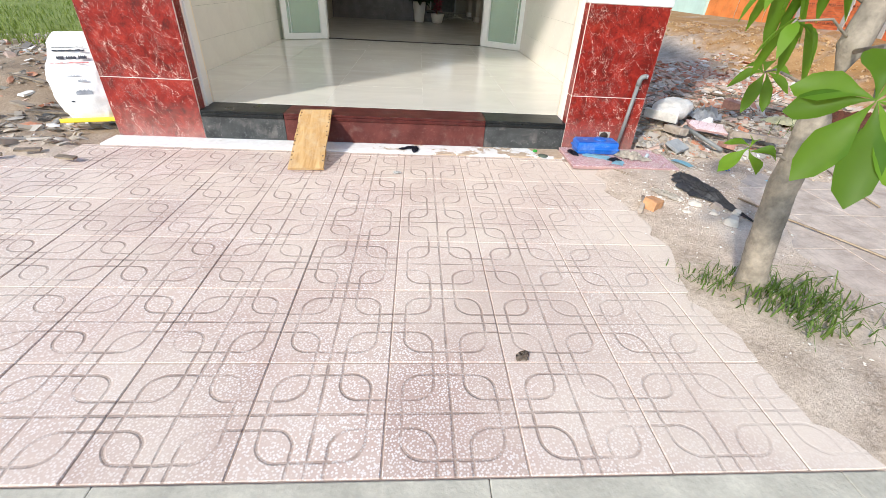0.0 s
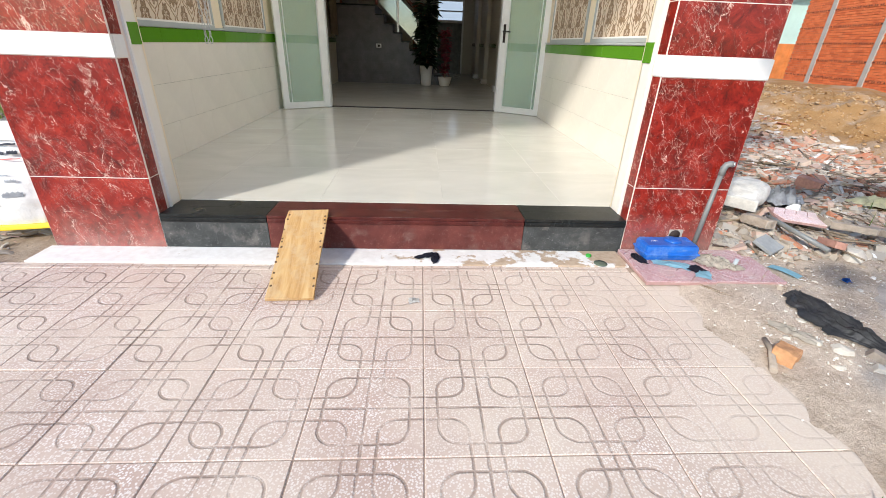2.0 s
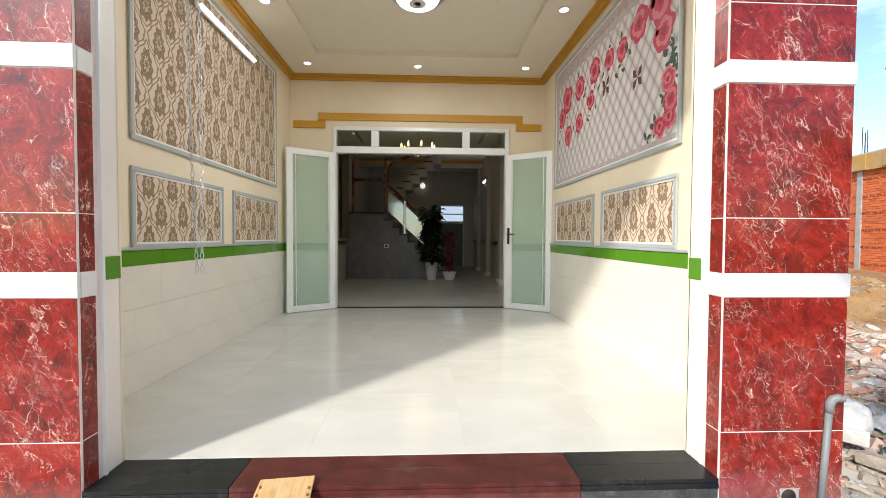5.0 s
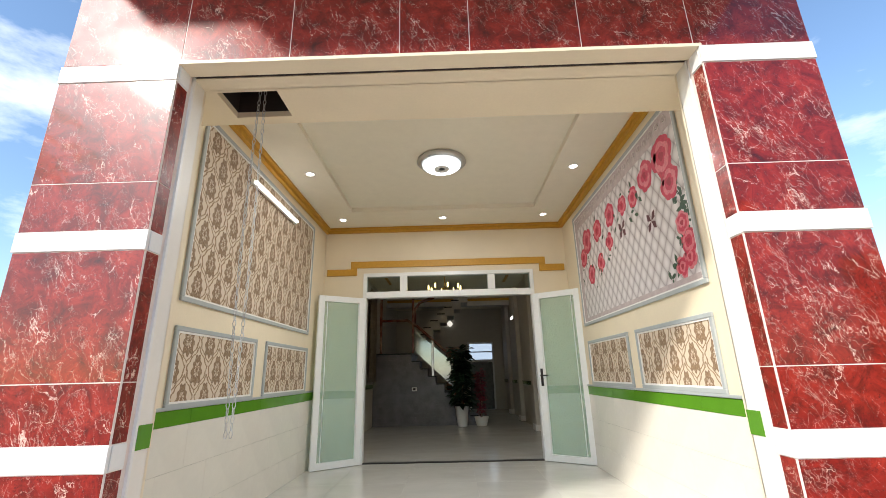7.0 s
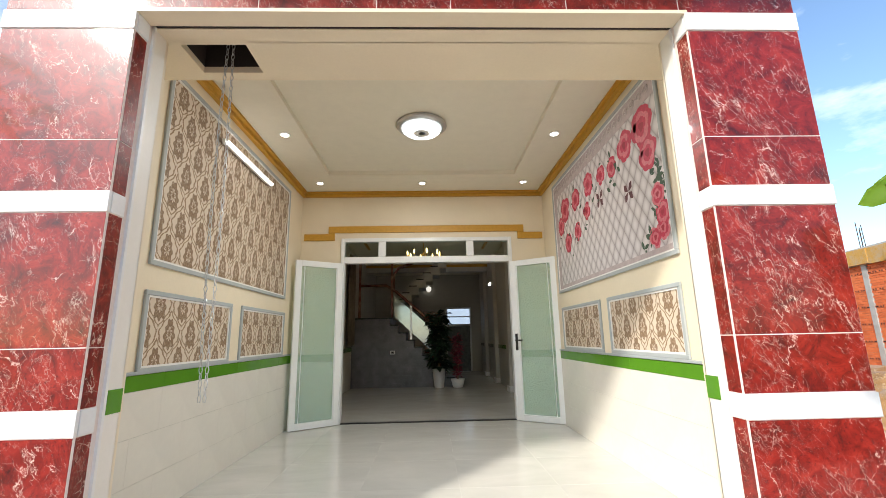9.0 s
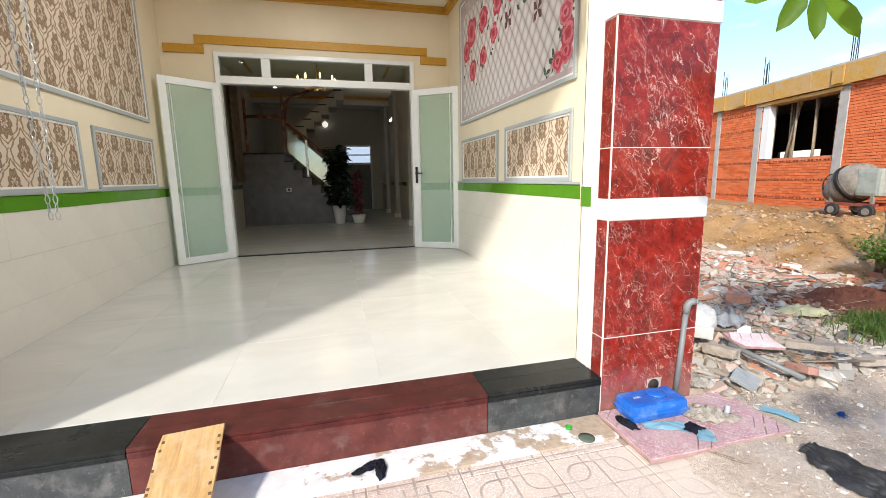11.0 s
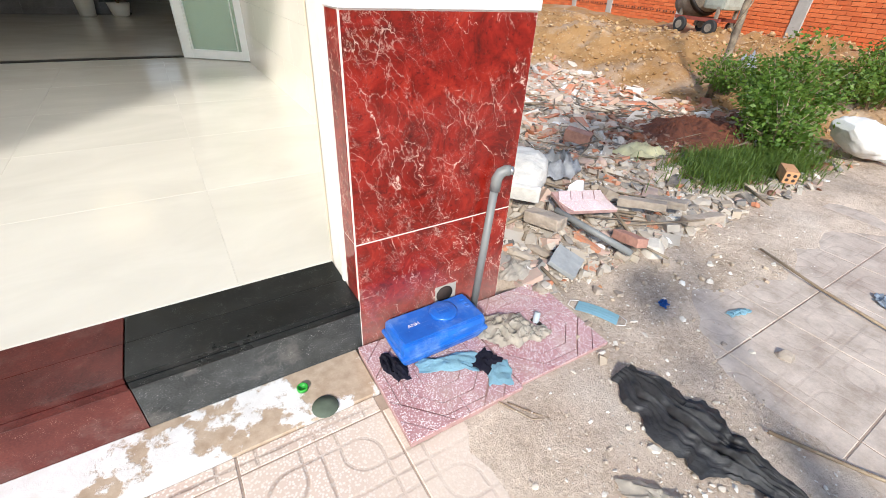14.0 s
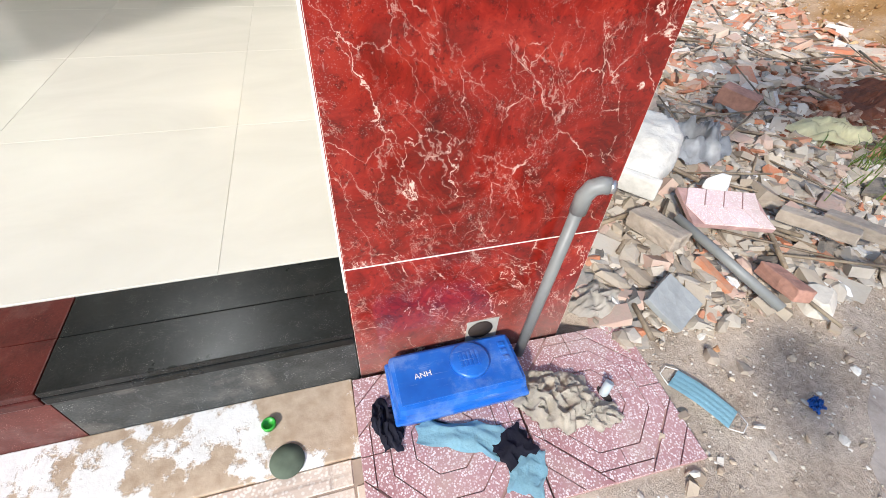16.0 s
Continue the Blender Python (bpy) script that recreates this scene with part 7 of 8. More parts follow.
def bush(name, at, rx, ry, h, count, seed, label, leaf=0.035):
    rnd = random.Random(seed)
    b = thing(name, at, label, "bush")
    stems = bmesh.new()
    heads = []
    for i in range(46):
        a, q = rnd.random() * 6.28, math.sqrt(rnd.random())
        x, y = at[0] + rx * q * math.cos(a), at[1] + ry * q * math.sin(a)
        top = at[2] + h * (1 - 0.55 * q * q) * rnd.uniform(0.65, 1.1)
        add_tube(stems, [(at[0] + (x - at[0]) * 0.3, at[1] + (y - at[1]) * 0.3, at[2] - 0.03), ((x + at[0]) / 2, (y + at[1]) / 2, at[2] + (top - at[2]) * 0.6), (x, y, top)], 0.006, 0.002, seg=5)
        heads.append((x, y, top))
    part("stem_tangle", stems, STAKE, b)
    verts, faces = [], []
    for i in range(count):
        hx, hy, ht = heads[rnd.randrange(len(heads))]
        t = rnd.random() ** 0.6
        p = Vector((at[0] + (hx - at[0]) * (0.25 + 0.75 * t) + rnd.gauss(0, 0.05), at[1] + (hy - at[1]) * (0.25 + 0.75 * t) + rnd.gauss(0, 0.05), at[2] + (ht - at[2]) * t + rnd.gauss(0, 0.03)))
        p.z = max(p.z, at[2] - 0.02)
        d = Vector((rnd.gauss(0, 1), rnd.gauss(0, 1), rnd.gauss(0.2, 0.6))).normalized()
        s = d.orthogonal().normalized()
        s.rotate(Matrix.Rotation(rnd.random() * 6.28, 3, d))
        ln = leaf * rnd.uniform(0.6, 1.5)
        k = len(verts)
        verts += [tuple(v) for v in (p, p + d * ln * 0.5 + s * ln * 0.28, p + d * ln, p + d * ln * 0.5 - s * ln * 0.28)]
        faces.append((k, k + 1, k + 2, k + 3))
    pydata("foliage", verts, faces, BUSHLEAF, b)


bush("bush", (6.05, 4.22, 0.10), 0.70, 0.42, 0.78, 7500, 1, "dense green weed bush growing from the rubble")
bush("bush", (5.62, 3.98, 0.08), 0.36, 0.25, 0.40, 2200, 4, "low green weed bush growing from the rubble")
bush("bush", (7.6, 4.0, 0.25), 0.9, 0.5, 0.65, 6000, 2, "dense green weed bush near the clay mound")
bush("bush", (6.6, 5.0, 0.22), 0.4, 0.3, 0.4, 1800, 3, "low green weed bush near the clay mound")

TX, TY = 2.285, 1.76
tree = thing("tree", (TX, TY, 0), "young tree with grey bark and large glossy palmate leaves", "tree")
tk = bmesh.new()
tpts = [(TX, TY, -0.06), (TX - 0.005, TY, 0.05), (2.235, TY, 0.25), (2.20, TY, 0.50), (2.19, TY, 0.75), (2.19, TY, 1.0), (2.21, TY, 1.3), (2.25, TY + 0.05, 1.65), (2.32, TY + 0.12, 2.1), (2.36, TY + 0.15, 2.6)]
add_tube(tk, tpts, 0.062, 0.030, seg=20)
bmesh.ops.subdivide_edges(tk, edges=[e for e in tk.edges if abs(e.verts[0].co.z - e.verts[1].co.z) > 0.05], cuts=9)
for v in tk.verts:
    v.co.x += 0.006 * noise.noise(v.co * 9)
    v.co.y += 0.006 * noise.noise(v.co * 9 + Vector((5, 0, 0)))
    v.co.x += 0.003 * noise.noise(Vector((v.co.x * 30, v.co.y * 30, v.co.z * 45)))
part("trunk", tk, BARK, tree, "grey bark trunk, dusty white at the foot")


def leaf_rosette(parent, centre, normal, n, length, seed, droop=0.35):
    """A palmate cluster: n broad leaflets round a centre, each folded along its midrib and drooping."""
    rnd = random.Random(seed)
    nrm = Vector(normal).normalized()
    t = nrm.orthogonal().normalized()
    b = nrm.cross(t)
    prof = (0.03, 0.12, 0.34, 0.66, 0.94, 1.0, 0.76, 0.0)
    for i in range(n):
        bm = bmesh.new()
        a = 2 * math.pi * i / n + rnd.uniform(-0.2, 0.2)
        d, s = t * math.cos(a) + b * math.sin(a), -t * math.sin(a) + b * math.cos(a)
        ln = length * rnd.uniform(0.72, 1.1)
        mid, lft, rgt = [], [], []
        for k, w in enumerate(prof):
            u = k / (len(prof) - 1)
            c = Vector(centre) + d * ln * u - Vector((0, 0, droop * ln * u * u)) + nrm * 0.012 * math.sin(u * 5 + i)
            wave = 1 + 0.08 * math.sin(u * 14 + i)
            mid.append(bm.verts.new(c))
            if 0 < k < len(prof) - 1:
                lft.append(bm.verts.new(c + s * ln * 0.225 * w * wave + nrm * 0.022 * w))
                rgt.append(bm.verts.new(c - s * ln * 0.225 * w * wave + nrm * 0.022 * w))
            else:
                lft.append(mid[-1])
                rgt.append(mid[-1])
        for k in range(len(prof) - 1):
            for side in (lft, rgt):
                q = []
                for v in (mid[k], mid[k + 1], side[k + 1], side[k]):
                    if v not in q:
                        q.append(v)
                if len(q) > 2:
                    bm.faces.new(q).smooth = True
        part("leaf", bm, LEAF, parent)


def branch(pts, r0, r1, rosettes, seed, n=7, droop=0.35):
    ob = part("branch", tube(pts, r0, r1, 8), BARK, tree)
    for i, (c, nrm, ln) in enumerate(rosettes):
        leaf_rosette(ob, c, nrm, n, ln, seed * 10 + i, droop)


branch([(2.19, TY, 0.60), (2.12, TY - 0.01, 0.63), (2.03, TY + 0.01, 0.64)], 0.006, 0.003, [((2.0, 1.765, 0.65), (-0.2, -0.5, 0.8), 0.115)], 1, 5)
branch([(2.19, TY, 0.98), (2.08, 1.55, 1.02), (1.85, 1.29, 0.93)], 0.008, 0.004, [((1.84, 1.275, 0.925), (-0.5, -0.75, 0.45), 0.195)], 2, 9, 0.22)
branch([(2.19, TY, 1.0), (2.07, 1.75, 1.07), (1.97, 1.76, 1.06)], 0.005, 0.003, [((1.97, 1.76, 1.06), (0.2, 0.3, 0.9), 0.10)], 3, 6, 1.6)
branch([(2.20, TY, 1.1), (2.06, 1.88, 1.20), (2.0, 1.93, 1.18)], 0.006, 0.003, [((2.02, 1.95, 1.18), (0.2, 0.3, 0.9), 0.11), ((2.1, 1.86, 1.24), (0.1, 0.5, 0.8), 0.11)], 4, 6, 1.6)
branch([(2.25, TY + 0.05, 1.65), (2.14, 2.2, 1.82), (2.06, 2.62, 1.80), (2.0, 2.78, 1.79)], 0.012, 0.004, [((2.0, 2.80, 1.785), (-0.3, -0.9, 0.25), 0.155), ((2.07, 2.62, 1.84), (-0.1, -0.8, 0.4), 0.14), ((2.16, 2.45, 1.86), (-0.2, -0.7, 0.5), 0.19)], 5, 8, 0.3)
branch([(2.30, TY + 0.1, 1.95), (2.48, 2.35, 2.02), (2.55, 2.62, 1.94), (2.54, 2.66, 1.89)], 0.012, 0.004, [((2.53, 2.67, 1.87), (-0.4, -0.8, 0.3), 0.2), ((2.55, 2.42, 2.05), (-0.4, -0.6, 0.6), 0.2)], 6, 7, 0.45)
branch([(2.21, TY, 0.72), (2.30, 2.0, 0.84), (2.39, 2.28, 0.85), (2.45, 2.41, 0.82)], 0.008, 0.004, [((2.46, 2.42, 0.815), (-0.35, -0.7, 0.6), 0.16)], 7, 7, 0.6)
for i in range(14):
    a, e = i * 2.4, 0.3 + 0.5 * random.random()
    base = Vector((2.33, TY + 0.12, 2.2 + 0.03 * i))
    tip = base + Vector((math.cos(a) * math.cos(e), math.sin(a) * math.cos(e), math.sin(e))) * random.uniform(0.45, 0.9)
    branch([base, base.lerp(tip, 0.5) + Vector((0, 0, 0.05)), tip], 0.014, 0.005, [(tip, (math.cos(a) * 0.4, math.sin(a) * 0.4, 0.8), 0.2), (base.lerp(tip, 0.6) + Vector((0, 0, 0.06)), (0, 0.2, 1), 0.2)], 20 + i, 7, 0.4)

street_tree = copy_thing(tree, pose(-3.95, TY, 0, 0, 0, 65) @ Matrix.Scale(1.32, 4))
street_tree["label"] = "young street tree with large palmate leaves beside the pavement"
stake = thing("wooden_stake", (6.88, 5.26, 0.1), "leaning dry wooden stake wound with a dry vine", "stake")
spts = [(6.87, 5.25, 0.02), (6.925, 5.235, 0.5), (6.925, 5.245, 1.0), (6.975, 5.215, 1.4), (6.97, 5.205, 1.8), (7.03, 5.175, 2.4), (7.05, 5.15, 2.9)]
part("pole", tube(spts, 0.040, 0.024, 9), OLDWOOD, stake)
vpts = []
for k in range(60):
    f = k / 59 * 5.9
    q = Vector(spts[int(f)]).lerp(Vector(spts[int(f) + 1]), f % 1.0)
    vpts.append((q.x + 0.045 * math.cos(k * 0.55), q.y + 0.045 * math.sin(k * 0.55), q.z))
part("vine", tube(vpts, 0.007, 0.005, 5), STAKE, stake, "dry brown vine")

# ---- brick building across the lot ----
BO, BA = Vector((10.24, 6.05, 0)), Vector((0.213, 0.977, 0)).normalized()
BN = Vector((-BA.y, BA.x, 0))     # faces the walker
bm_ = Matrix((BA, -BN, Vector((0, 0, 1)))).transposed().to_4x4()
bm_.translation = BO
# local axes: x along the wall, y into the building, z up
house = thing("brick_building", (0, 0, 0), "unfinished red hollow-brick building with concrete columns and timber formwork", "building")
B0, B1, BZ = -9.0, 9.5, 0.30
W0, W1, WZ0, WZ1 = 2.47, 4.42, 1.60, 2.90
TOPZ = 2.98


def local(ob):
    ob.parent = house
    ob.matrix_parent_inverse = Matrix.Identity(4)
    return ob


core = bmesh.new()
add_box(core, B0, W0, 0.02, 0.16, BZ, TOPZ)
add_box(core, W1, B1, 0.02, 0.16, BZ, TOPZ)
add_box(core, W0, W1, 0.02, 0.16, BZ, WZ0)
local(part("mortar_wall", core, plain("dusty_mortar", (0.54, 0.20, 0.10), 0.9, vary=0.25)))
# Inner walls behind the opening; the unlit interior is put into their dark colour.
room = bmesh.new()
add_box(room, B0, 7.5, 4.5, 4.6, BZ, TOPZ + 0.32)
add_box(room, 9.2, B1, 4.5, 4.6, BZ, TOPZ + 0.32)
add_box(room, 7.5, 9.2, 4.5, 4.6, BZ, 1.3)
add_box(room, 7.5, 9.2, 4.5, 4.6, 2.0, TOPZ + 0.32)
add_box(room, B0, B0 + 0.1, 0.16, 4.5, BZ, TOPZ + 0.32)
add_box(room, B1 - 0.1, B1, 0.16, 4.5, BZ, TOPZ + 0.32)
local(part("inner_wall", room, plain("inner_wall_shade", (0.10, 0.07, 0.06), 0.9)))
local(part("roof_deck", box(B0, B1, 0.0, 4.6, TOPZ + 0.32, TOPZ + 0.44), CONCRETE))
COLS = ((0.0, 0.20), (2.34, 0.20), (4.55, 0.20), (6.02, 0.17), (-4.6, 0.2), (-8.2, 0.2), (8.2, 0.2))
for s, w in COLS:
    local(part("concrete_column", box(s - w / 2, s + w / 2, -0.025, 0.17, BZ, TOPZ, bevel=0.008), CONCRETE))
local(part("white_jamb", box(W1 - 0.20, W1 - 0.001, -0.01, 0.15, WZ0, WZ1), WHITE))
rnd = random.Random(4)
x = B0
while x < B1:
    ln = rnd.uniform(0.7, 1.5)
    d = rnd.uniform(0, 0.03)
    local(part("formwork_board", box(x, min(B1, x + ln - 0.006), -0.10 - d, -0.06 + d * 0.2, TOPZ - 0.02 + rnd.uniform(0, 0.03), TOPZ + 0.36 + rnd.uniform(0, 0.03)), YELLOWWOOD))
    if rnd.random() < 0.5:
        local(part("formwork_batten", box(x + 0.1, x + 0.35, -0.15, -0.125, TOPZ + 0.02, TOPZ + 0.34), YELLOWWOOD))
    x += ln
local(part("formwork_soffit", box(W0 - 0.1, W1 + 0.1, -0.06, 0.3, TOPZ - 0.10, TOPZ - 0.03), YELLOWWOOD))
local(part("slab_edge", box(B0, B1, -0.055, 0.02, TOPZ, TOPZ + 0.43), CONCRETE))
for i in range(10):
    xx = W0 + 0.10 + i * 0.20
    local(part("prop", tube([(xx, 0.24 + 0.16 * (i % 3), BZ), (xx + rnd.uniform(-0.10, 0.10), 0.24 + 0.16 * (i % 3), TOPZ + 0.3)], 0.028, 0.022, 7), STAKE, None, "thin timber prop"))
local(part("prop", tube([(W1 - 0.35, 0.3, WZ0 - 0.4), (W1 - 0.75, 0.3, TOPZ)], 0.04, 0.03, 7), STAKE))
for s0 in (0.0, 2.34, 4.55, 6.02, -4.6):
    for k in range(4):
        a = tube([(s0 - 0.07 + 0.047 * k, 0.03 + 0.09 * (k % 2), TOPZ + 0.4), (s0 - 0.07 + 0.047 * k + 0.02 * (k == 1), 0.03 + 0.09 * (k % 2), TOPZ + 0.95 + 0.08 * (k % 3))], 0.009, seg=5)
        local(part("rebar", a, RUSTSHADE))
local(part("ground_sill", box(-6, -0.1, -0.12, -0.03, BZ, 0.50), CONCRETE))
# brick courses
bw, bh, gap = 0.185, 0.052, 0.0075
shared = slab_mesh("brick", bw, 0.03, bh, BRICK, 0.003)
bv, bf = [], []
near = 0
row = 0
z = 0.36
holes = bmesh.new()
stops_x = [(s0 - w / 2, s0 + w / 2) for s0, w in COLS]
while z + bh < TOPZ:
    off = (row % 2) * (bw + gap) / 2
    header = row % 7 == 5
    x = B0 + off
    while x < B1 - bw:
        x0, x1 = x, x + bw
        gaps = stops_x + ([(W0, W1)] if z + bh > WZ0 else [])
        for g0, g1 in gaps:
            if g0 < x0 < g1:
                x0 = g1
            if g0 < x1 < g1:
                x1 = g0
        if x1 - x0 > 0.025:
            jy = rnd.uniform(0.0, 0.007)
            c = (x0 + x1) / 2
            if 0.2 < c < 2.2 and near < 290 and not header and x1 - x0 > bw - 0.001:
                near += 1
                ob = new("brick", shared)
                local(ob)
                ob.matrix_basis = Matrix.Translation((c, 0.012 - jy, z + bh / 2))
            else:
                k = len(bv)
                y0, y1, z0, z1 = -0.004 - jy, 0.03, z, z + bh
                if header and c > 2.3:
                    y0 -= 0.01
                    # Dark plates on the face: the holes' shade as colour, nothing is cut.
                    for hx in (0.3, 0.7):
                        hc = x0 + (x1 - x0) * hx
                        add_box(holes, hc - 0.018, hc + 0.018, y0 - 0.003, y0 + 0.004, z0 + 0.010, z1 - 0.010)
                bv += [(x0, y0, z0), (x1, y0, z0), (x1, y0, z1), (x0, y0, z1), (x0, y1, z0), (x1, y1, z0), (x1, y1, z1), (x0, y1, z1)]
                bf += [tuple(k + i for i in q) for q in ((0, 1, 2, 3), (1, 5, 6, 2), (3, 2, 6, 7), (4, 0, 3, 7), (0, 4, 5, 1))]
        x += bw + gap
    z += bh + gap
    row += 1
bricks = local(pydata("brick_rest", bv, bf, BRICK))
tagged(bricks, "courses of red hollow brick", kind="stuff")
tagged(local(part("brick_holes", holes, RUSTSHADE)), "rows of dark plates as the shade in brick holes", kind="stuff")
house.matrix_world = bm_

# ---- concrete mixer ----
def mixer(at, rz):
    m = thing("concrete_mixer", (0, 0, 0), "cement-crusted concrete mixer on small wheels by the brick wall", "concrete mixer")
    drum_ = lathe([(0.16, -0.50), (0.20, -0.50), (0.24, -0.42), (0.36, -0.18), (0.37, 0.12), (0.26, 0.36), (0.12, 0.40), (0.001, 0.40)], 24)
    bmesh.ops.transform(drum_, verts=drum_.verts, matrix=pose(0.20, 0, 0.66, 0, 62, 180))
    part("drum", drum_, MIXERPAINT, m)
    rim = lathe([(0.372, -0.04), (0.40, -0.04), (0.40, 0.04), (0.372, 0.04)], 24)
    bmesh.ops.transform(rim, verts=rim.verts, matrix=pose(0.20, 0, 0.66, 0, 62, 180))
    part("gear_ring", rim, DARKMETAL, m, "dark gear ring")
    hood = bmesh.new()
    add_box(hood, -0.52, -0.05, -0.27, 0.27, 0.42, 0.95, bevel=0.07)
    part("motor_hood", hood, plain("grey_green_paint", (0.34, 0.36, 0.31), 0.7, vary=0.25, scale=7), m, "faded grey-green motor hood")
    for y in (-0.24, 0.24):
        part("frame_bar", box(-0.5, 0.5, y - 0.03, y + 0.03, 0.22, 0.28), plain("rusty_frame", (0.26, 0.06, 0.04), 0.8, vary=0.3), m, "rusty frame bar")
        for x in (-0.4, 0.4):
            part("leg", box(x - 0.025, x + 0.025, y - 0.025, y + 0.025, 0.1, 0.5), MIXERPAINT, m)
    for x in (-0.38, 0.30):
        for y in (-0.30, 0.30):
            w = part("wheel", tube([(x, y - 0.035, 0.13), (x, y + 0.035, 0.13)], 0.13, seg=20), RUBBER, m)
            part("rim", tube([(x, y - 0.045, 0.13), (x, y + 0.045, 0.13)], 0.07, seg=16), MIXERPAINT, w)
    ring = [(0.62, 0.24 * math.cos(a), 0.62 + 0.24 * math.sin(a)) for a in [2 * math.pi * k / 20 for k in range(21)]]
    part("hand_wheel", tube(ring, 0.013, seg=6), DARKMETAL, m)
    part("hand_wheel_axle", tube([(0.45, 0, 0.62), (0.63, 0, 0.62)], 0.018, seg=8), DARKMETAL, m)
    m.matrix_world = pose(*at, 0, 0, rz) @ Matrix.Scale(0.86, 4)


mixer((9.50, 7.08, ground_height(9.5, 7.08) - 0.01), 80)

# ---- workshop beyond the lot ----
def workshop(x0, x1, y, label):
    w = thing("workshop", ((x0 + x1) / 2, y, 0.2), label, "building")
    ORANGEDOOR = plain("rusty_orange_sheet", (0.62, 0.20, 0.05), 0.7, vary=0.3, scale=2.5)
    MINT = plain("pale_mint_wall", (0.50, 0.66, 0.58), 0.8, vary=0.12, scale=2)
    part("wall", box(x0, x1, y, y + 4.0, 0.1, 3.4), MINT, w, "pale mint upper wall")
    n = 4
    for i in range(n):
        a, b = x0 + 0.1 + (x1 - x0 - 0.2) * i / n, x0 + 0.1 + (x1 - x0 - 0.2) * (i + 1) / n
        d = part("sheet_door", box(a + 0.02, b - 0.02, y - 0.05, y - 0.002, 0.15, 1.62, bevel=0.01), ORANGEDOOR, w, "rusty orange sheet door")
        for k in range(1, 4):
            c = a + (b - a) * k / 4
            part("door_rib", box(c - 0.02, c + 0.02, y - 0.075, y - 0.051, 0.2, 1.57, bevel=0.005), ORANGEDOOR, d)
    part("roof", box(x0 - 0.3, x1 + 0.3, y - 0.5, y + 4.3, 3.4, 3.52), CONCRETE, w)


workshop(12.4, 17.6, 19.6, "low workshop with rusty orange sheet doors and mint wall")

# ---- distant green and lots behind ----
def far_trees(name, x0, x1, y, h, seed, label):
    rnd = random.Random(seed)
    verts, faces = [], []
    for i in range(5000):
        t = rnd.random()
        x = x0 + (x1 - x0) * t
        top = h * (0.55 + 0.45 * abs(noise.noise(Vector((x * 0.15, seed, 0)))) * 2)
        p = Vector((x, y + rnd.uniform(-2, 2), rnd.random() ** 0.7 * top))
        d = Vector((rnd.gauss(0, 1), rnd.gauss(0, 1), rnd.gauss(0, 1))).normalized() * 0.35
        s = d.orthogonal().normalized() * 0.2
        k = len(verts)
        verts += [tuple(v) for v in (p - d, p + s, p + d, p - s)]
        faces.append((k, k + 1, k + 2, k + 3))
    tagged(pydata(name, verts, faces, BUSHLEAF), label, "trees", kind="stuff")


far_trees("far_shrubs", -60, -8, 42, 5, 1, "distant belt of green trees beyond the field")
far_trees("far_shrubs", 2, 40, 34, 3.5, 2, "distant belt of green trees beyond the lot")

# ---- tiles: porch floor, dado, pavement ----
porch_floor = thing("floor", (0.5, 6, FZ), "large pale glossy floor tiles of the porch", "floor", kind="structure")
xs_ = [WL, -0.755, 0.045, 0.845, 1.645, WR]
ys_ = [3.862, 4.66, 5.46, 6.26, 7.06, 7.86, YB + 0.2]
shapes = {}
for a, b in zip(xs_, xs_[1:]):
    for c, d in zip(ys_, ys_[1:]):
        key = (round(b - a, 3), round(d - c, 3))
        if key not in shapes:
            shapes[key] = slab_mesh("floor_tile", b - a - 0.0014, d - c - 0.0014, 0.0118, FLOORTILE, 0.0008)
        piece("floor_tile", shapes[key], porch_floor, ((a + b) / 2, (c + d) / 2, FZ - 0.006))

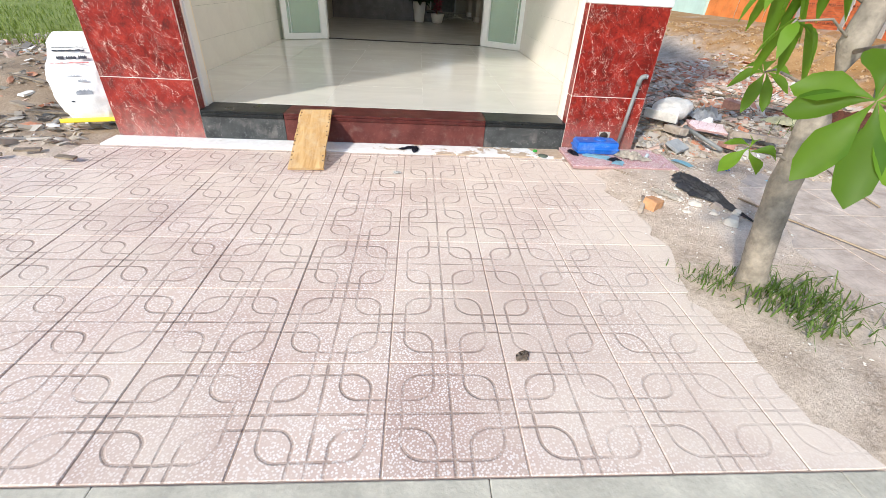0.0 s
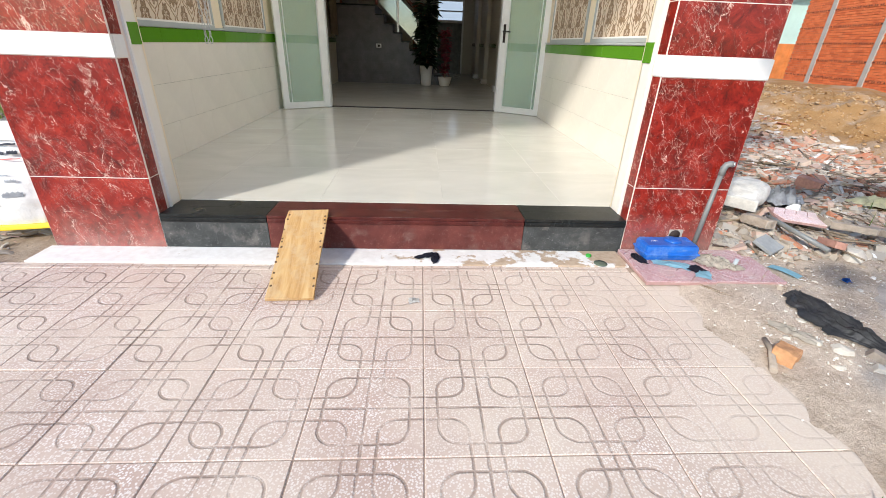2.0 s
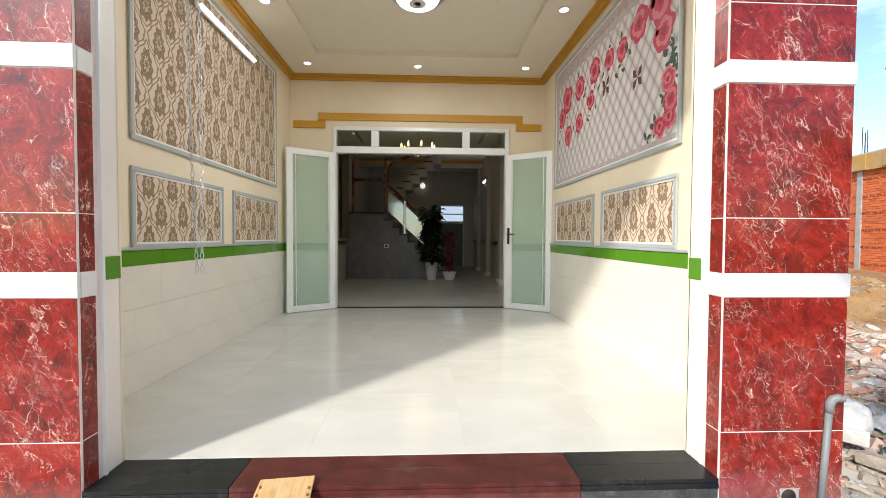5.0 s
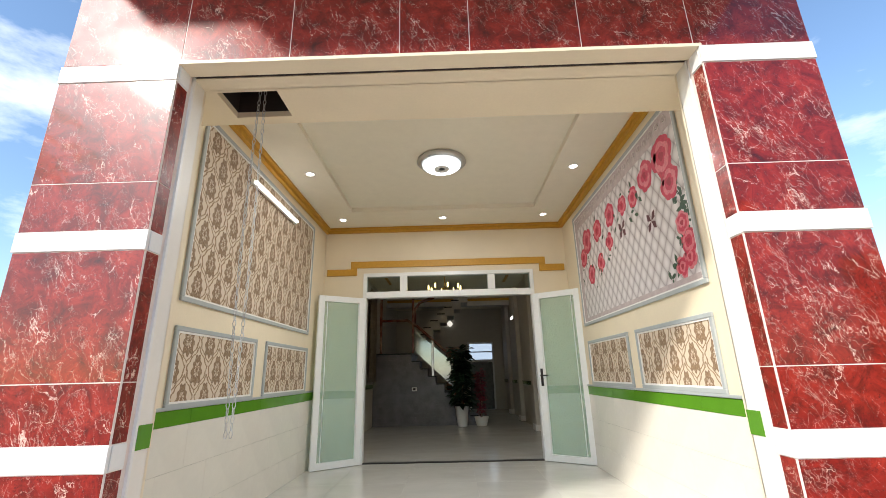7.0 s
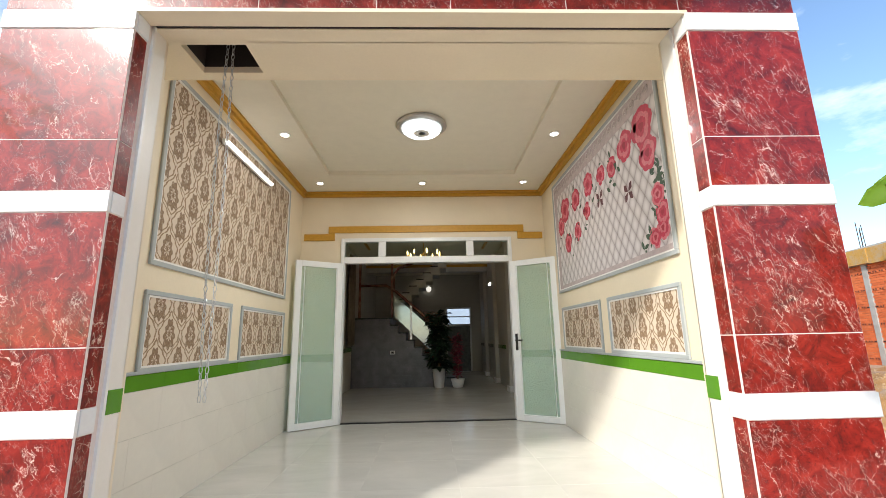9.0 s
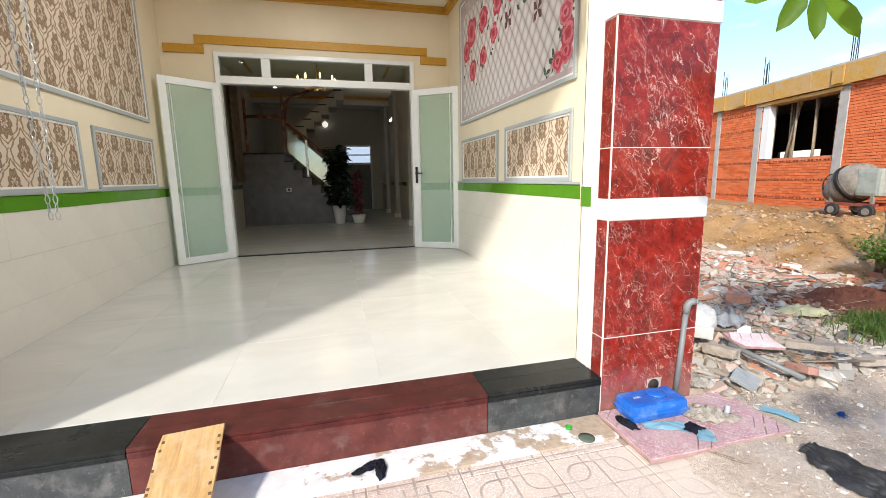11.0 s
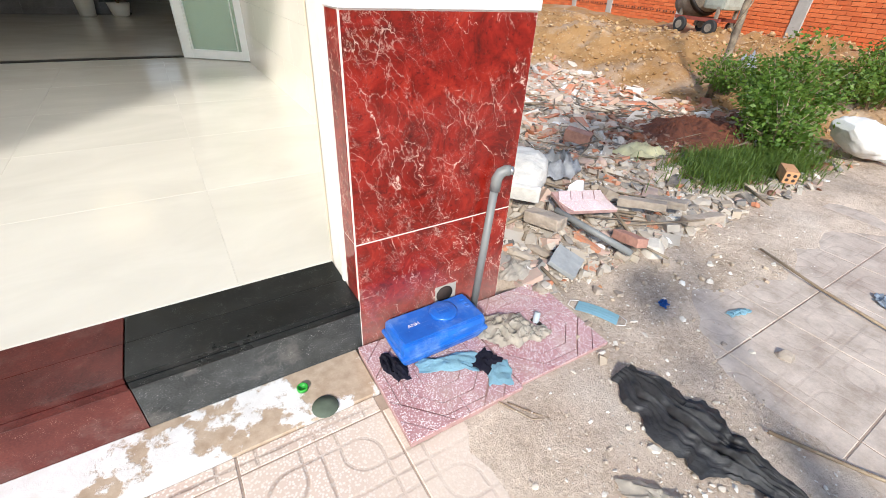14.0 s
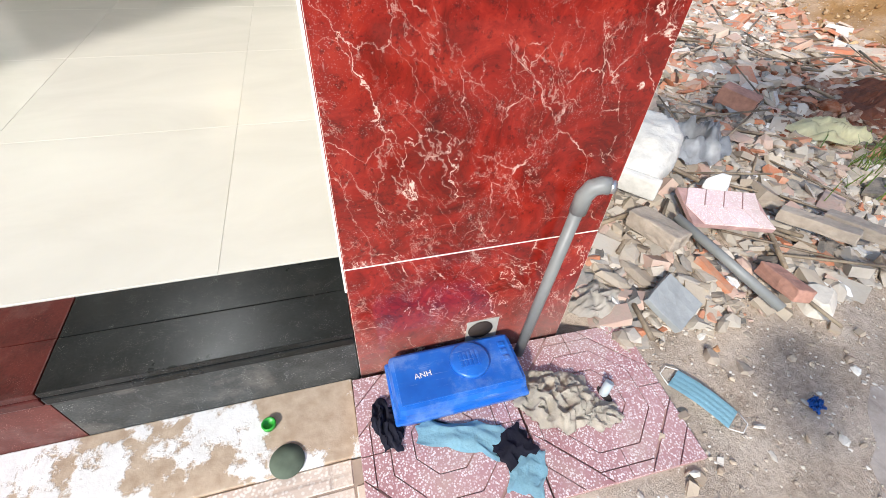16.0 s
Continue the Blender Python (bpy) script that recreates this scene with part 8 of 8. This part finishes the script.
shapes = {}
for side, x, into in (("west", WL, 1), ("east", WR, -1)):
    dd = thing("dado_" + side, (x, 6, FZ), "glossy cream wall tiles below the green band", "wall tiles", kind="structure")
    zs = [FZ, 0.49, 0.79, 1.087]
    for j, (z0, z1) in enumerate(zip(zs, zs[1:])):
        y = 3.862 - (0.3 if j % 2 else 0.0)
        while y < YB - 0.01:
            y0, y1 = max(y, 3.862), min(y + 0.6, YB - 0.002)
            key = (round(y1 - y0, 3), round(z1 - z0, 3))
            if key not in shapes:
                shapes[key] = slab_mesh("wall_tile", 0.008, y1 - y0 - 0.0012, z1 - z0 - 0.0012, DADO, 0.0008)
            piece("wall_tile", shapes[key], dd, (x + 0.0045 * into, (y0 + y1) / 2, (z0 + z1) / 2))
            y += 0.6
for x0, x1 in ((WL + 0.01, DL - 0.002), (DR + 0.002, WR - 0.01)):
    nd = tagged(part("dado_north", box(x0, x1, YB - 0.009, YB - 0.0005, FZ, 1.086), DADO), "glossy cream wall tiles beside the door", "wall tiles", kind="structure")

pavement = thing("pavement", (0, 2, 0), "pink terrazzo paving tiles with rounded leaf grooves", "pavement", kind="structure")
tile = slab_mesh("paving_tile", 0.3965, 0.3965, 0.04, TERRAZZO, 0.003)
rnd = random.Random(12)
for i in range(-15, 11):
    for j in range(7):
        x, y = 0.714 + 0.4 * i + 0.2, 0.944 + 0.4 * j + 0.2
        if j == 6:
            continue
        ob = piece("paving_tile", tile, pavement, (x, y, -0.02 + rnd.uniform(-0.0015, 0.0015)))
        ob.matrix_world = ob.matrix_world @ pose(0, 0, 0, rnd.uniform(-0.25, 0.25), rnd.uniform(-0.25, 0.25), rnd.choice((0, 180)))
last = slab_mesh("paving_tile_cut", 0.3955, 0.058, 0.04, TERRAZZO, 0.003)
for i in range(-15, 3):
    piece("paving_tile", last, pavement, (0.714 + 0.4 * i + 0.2, 3.374, -0.021))
setting("pavement_bed", box(-6, 4.95, 0.940, 3.40, -0.2, -0.0035), plain("sandy_bed", (0.35, 0.265, 0.21), 0.95, vary=0.25), "sandy mortar bed of the paving tiles", "pavement")
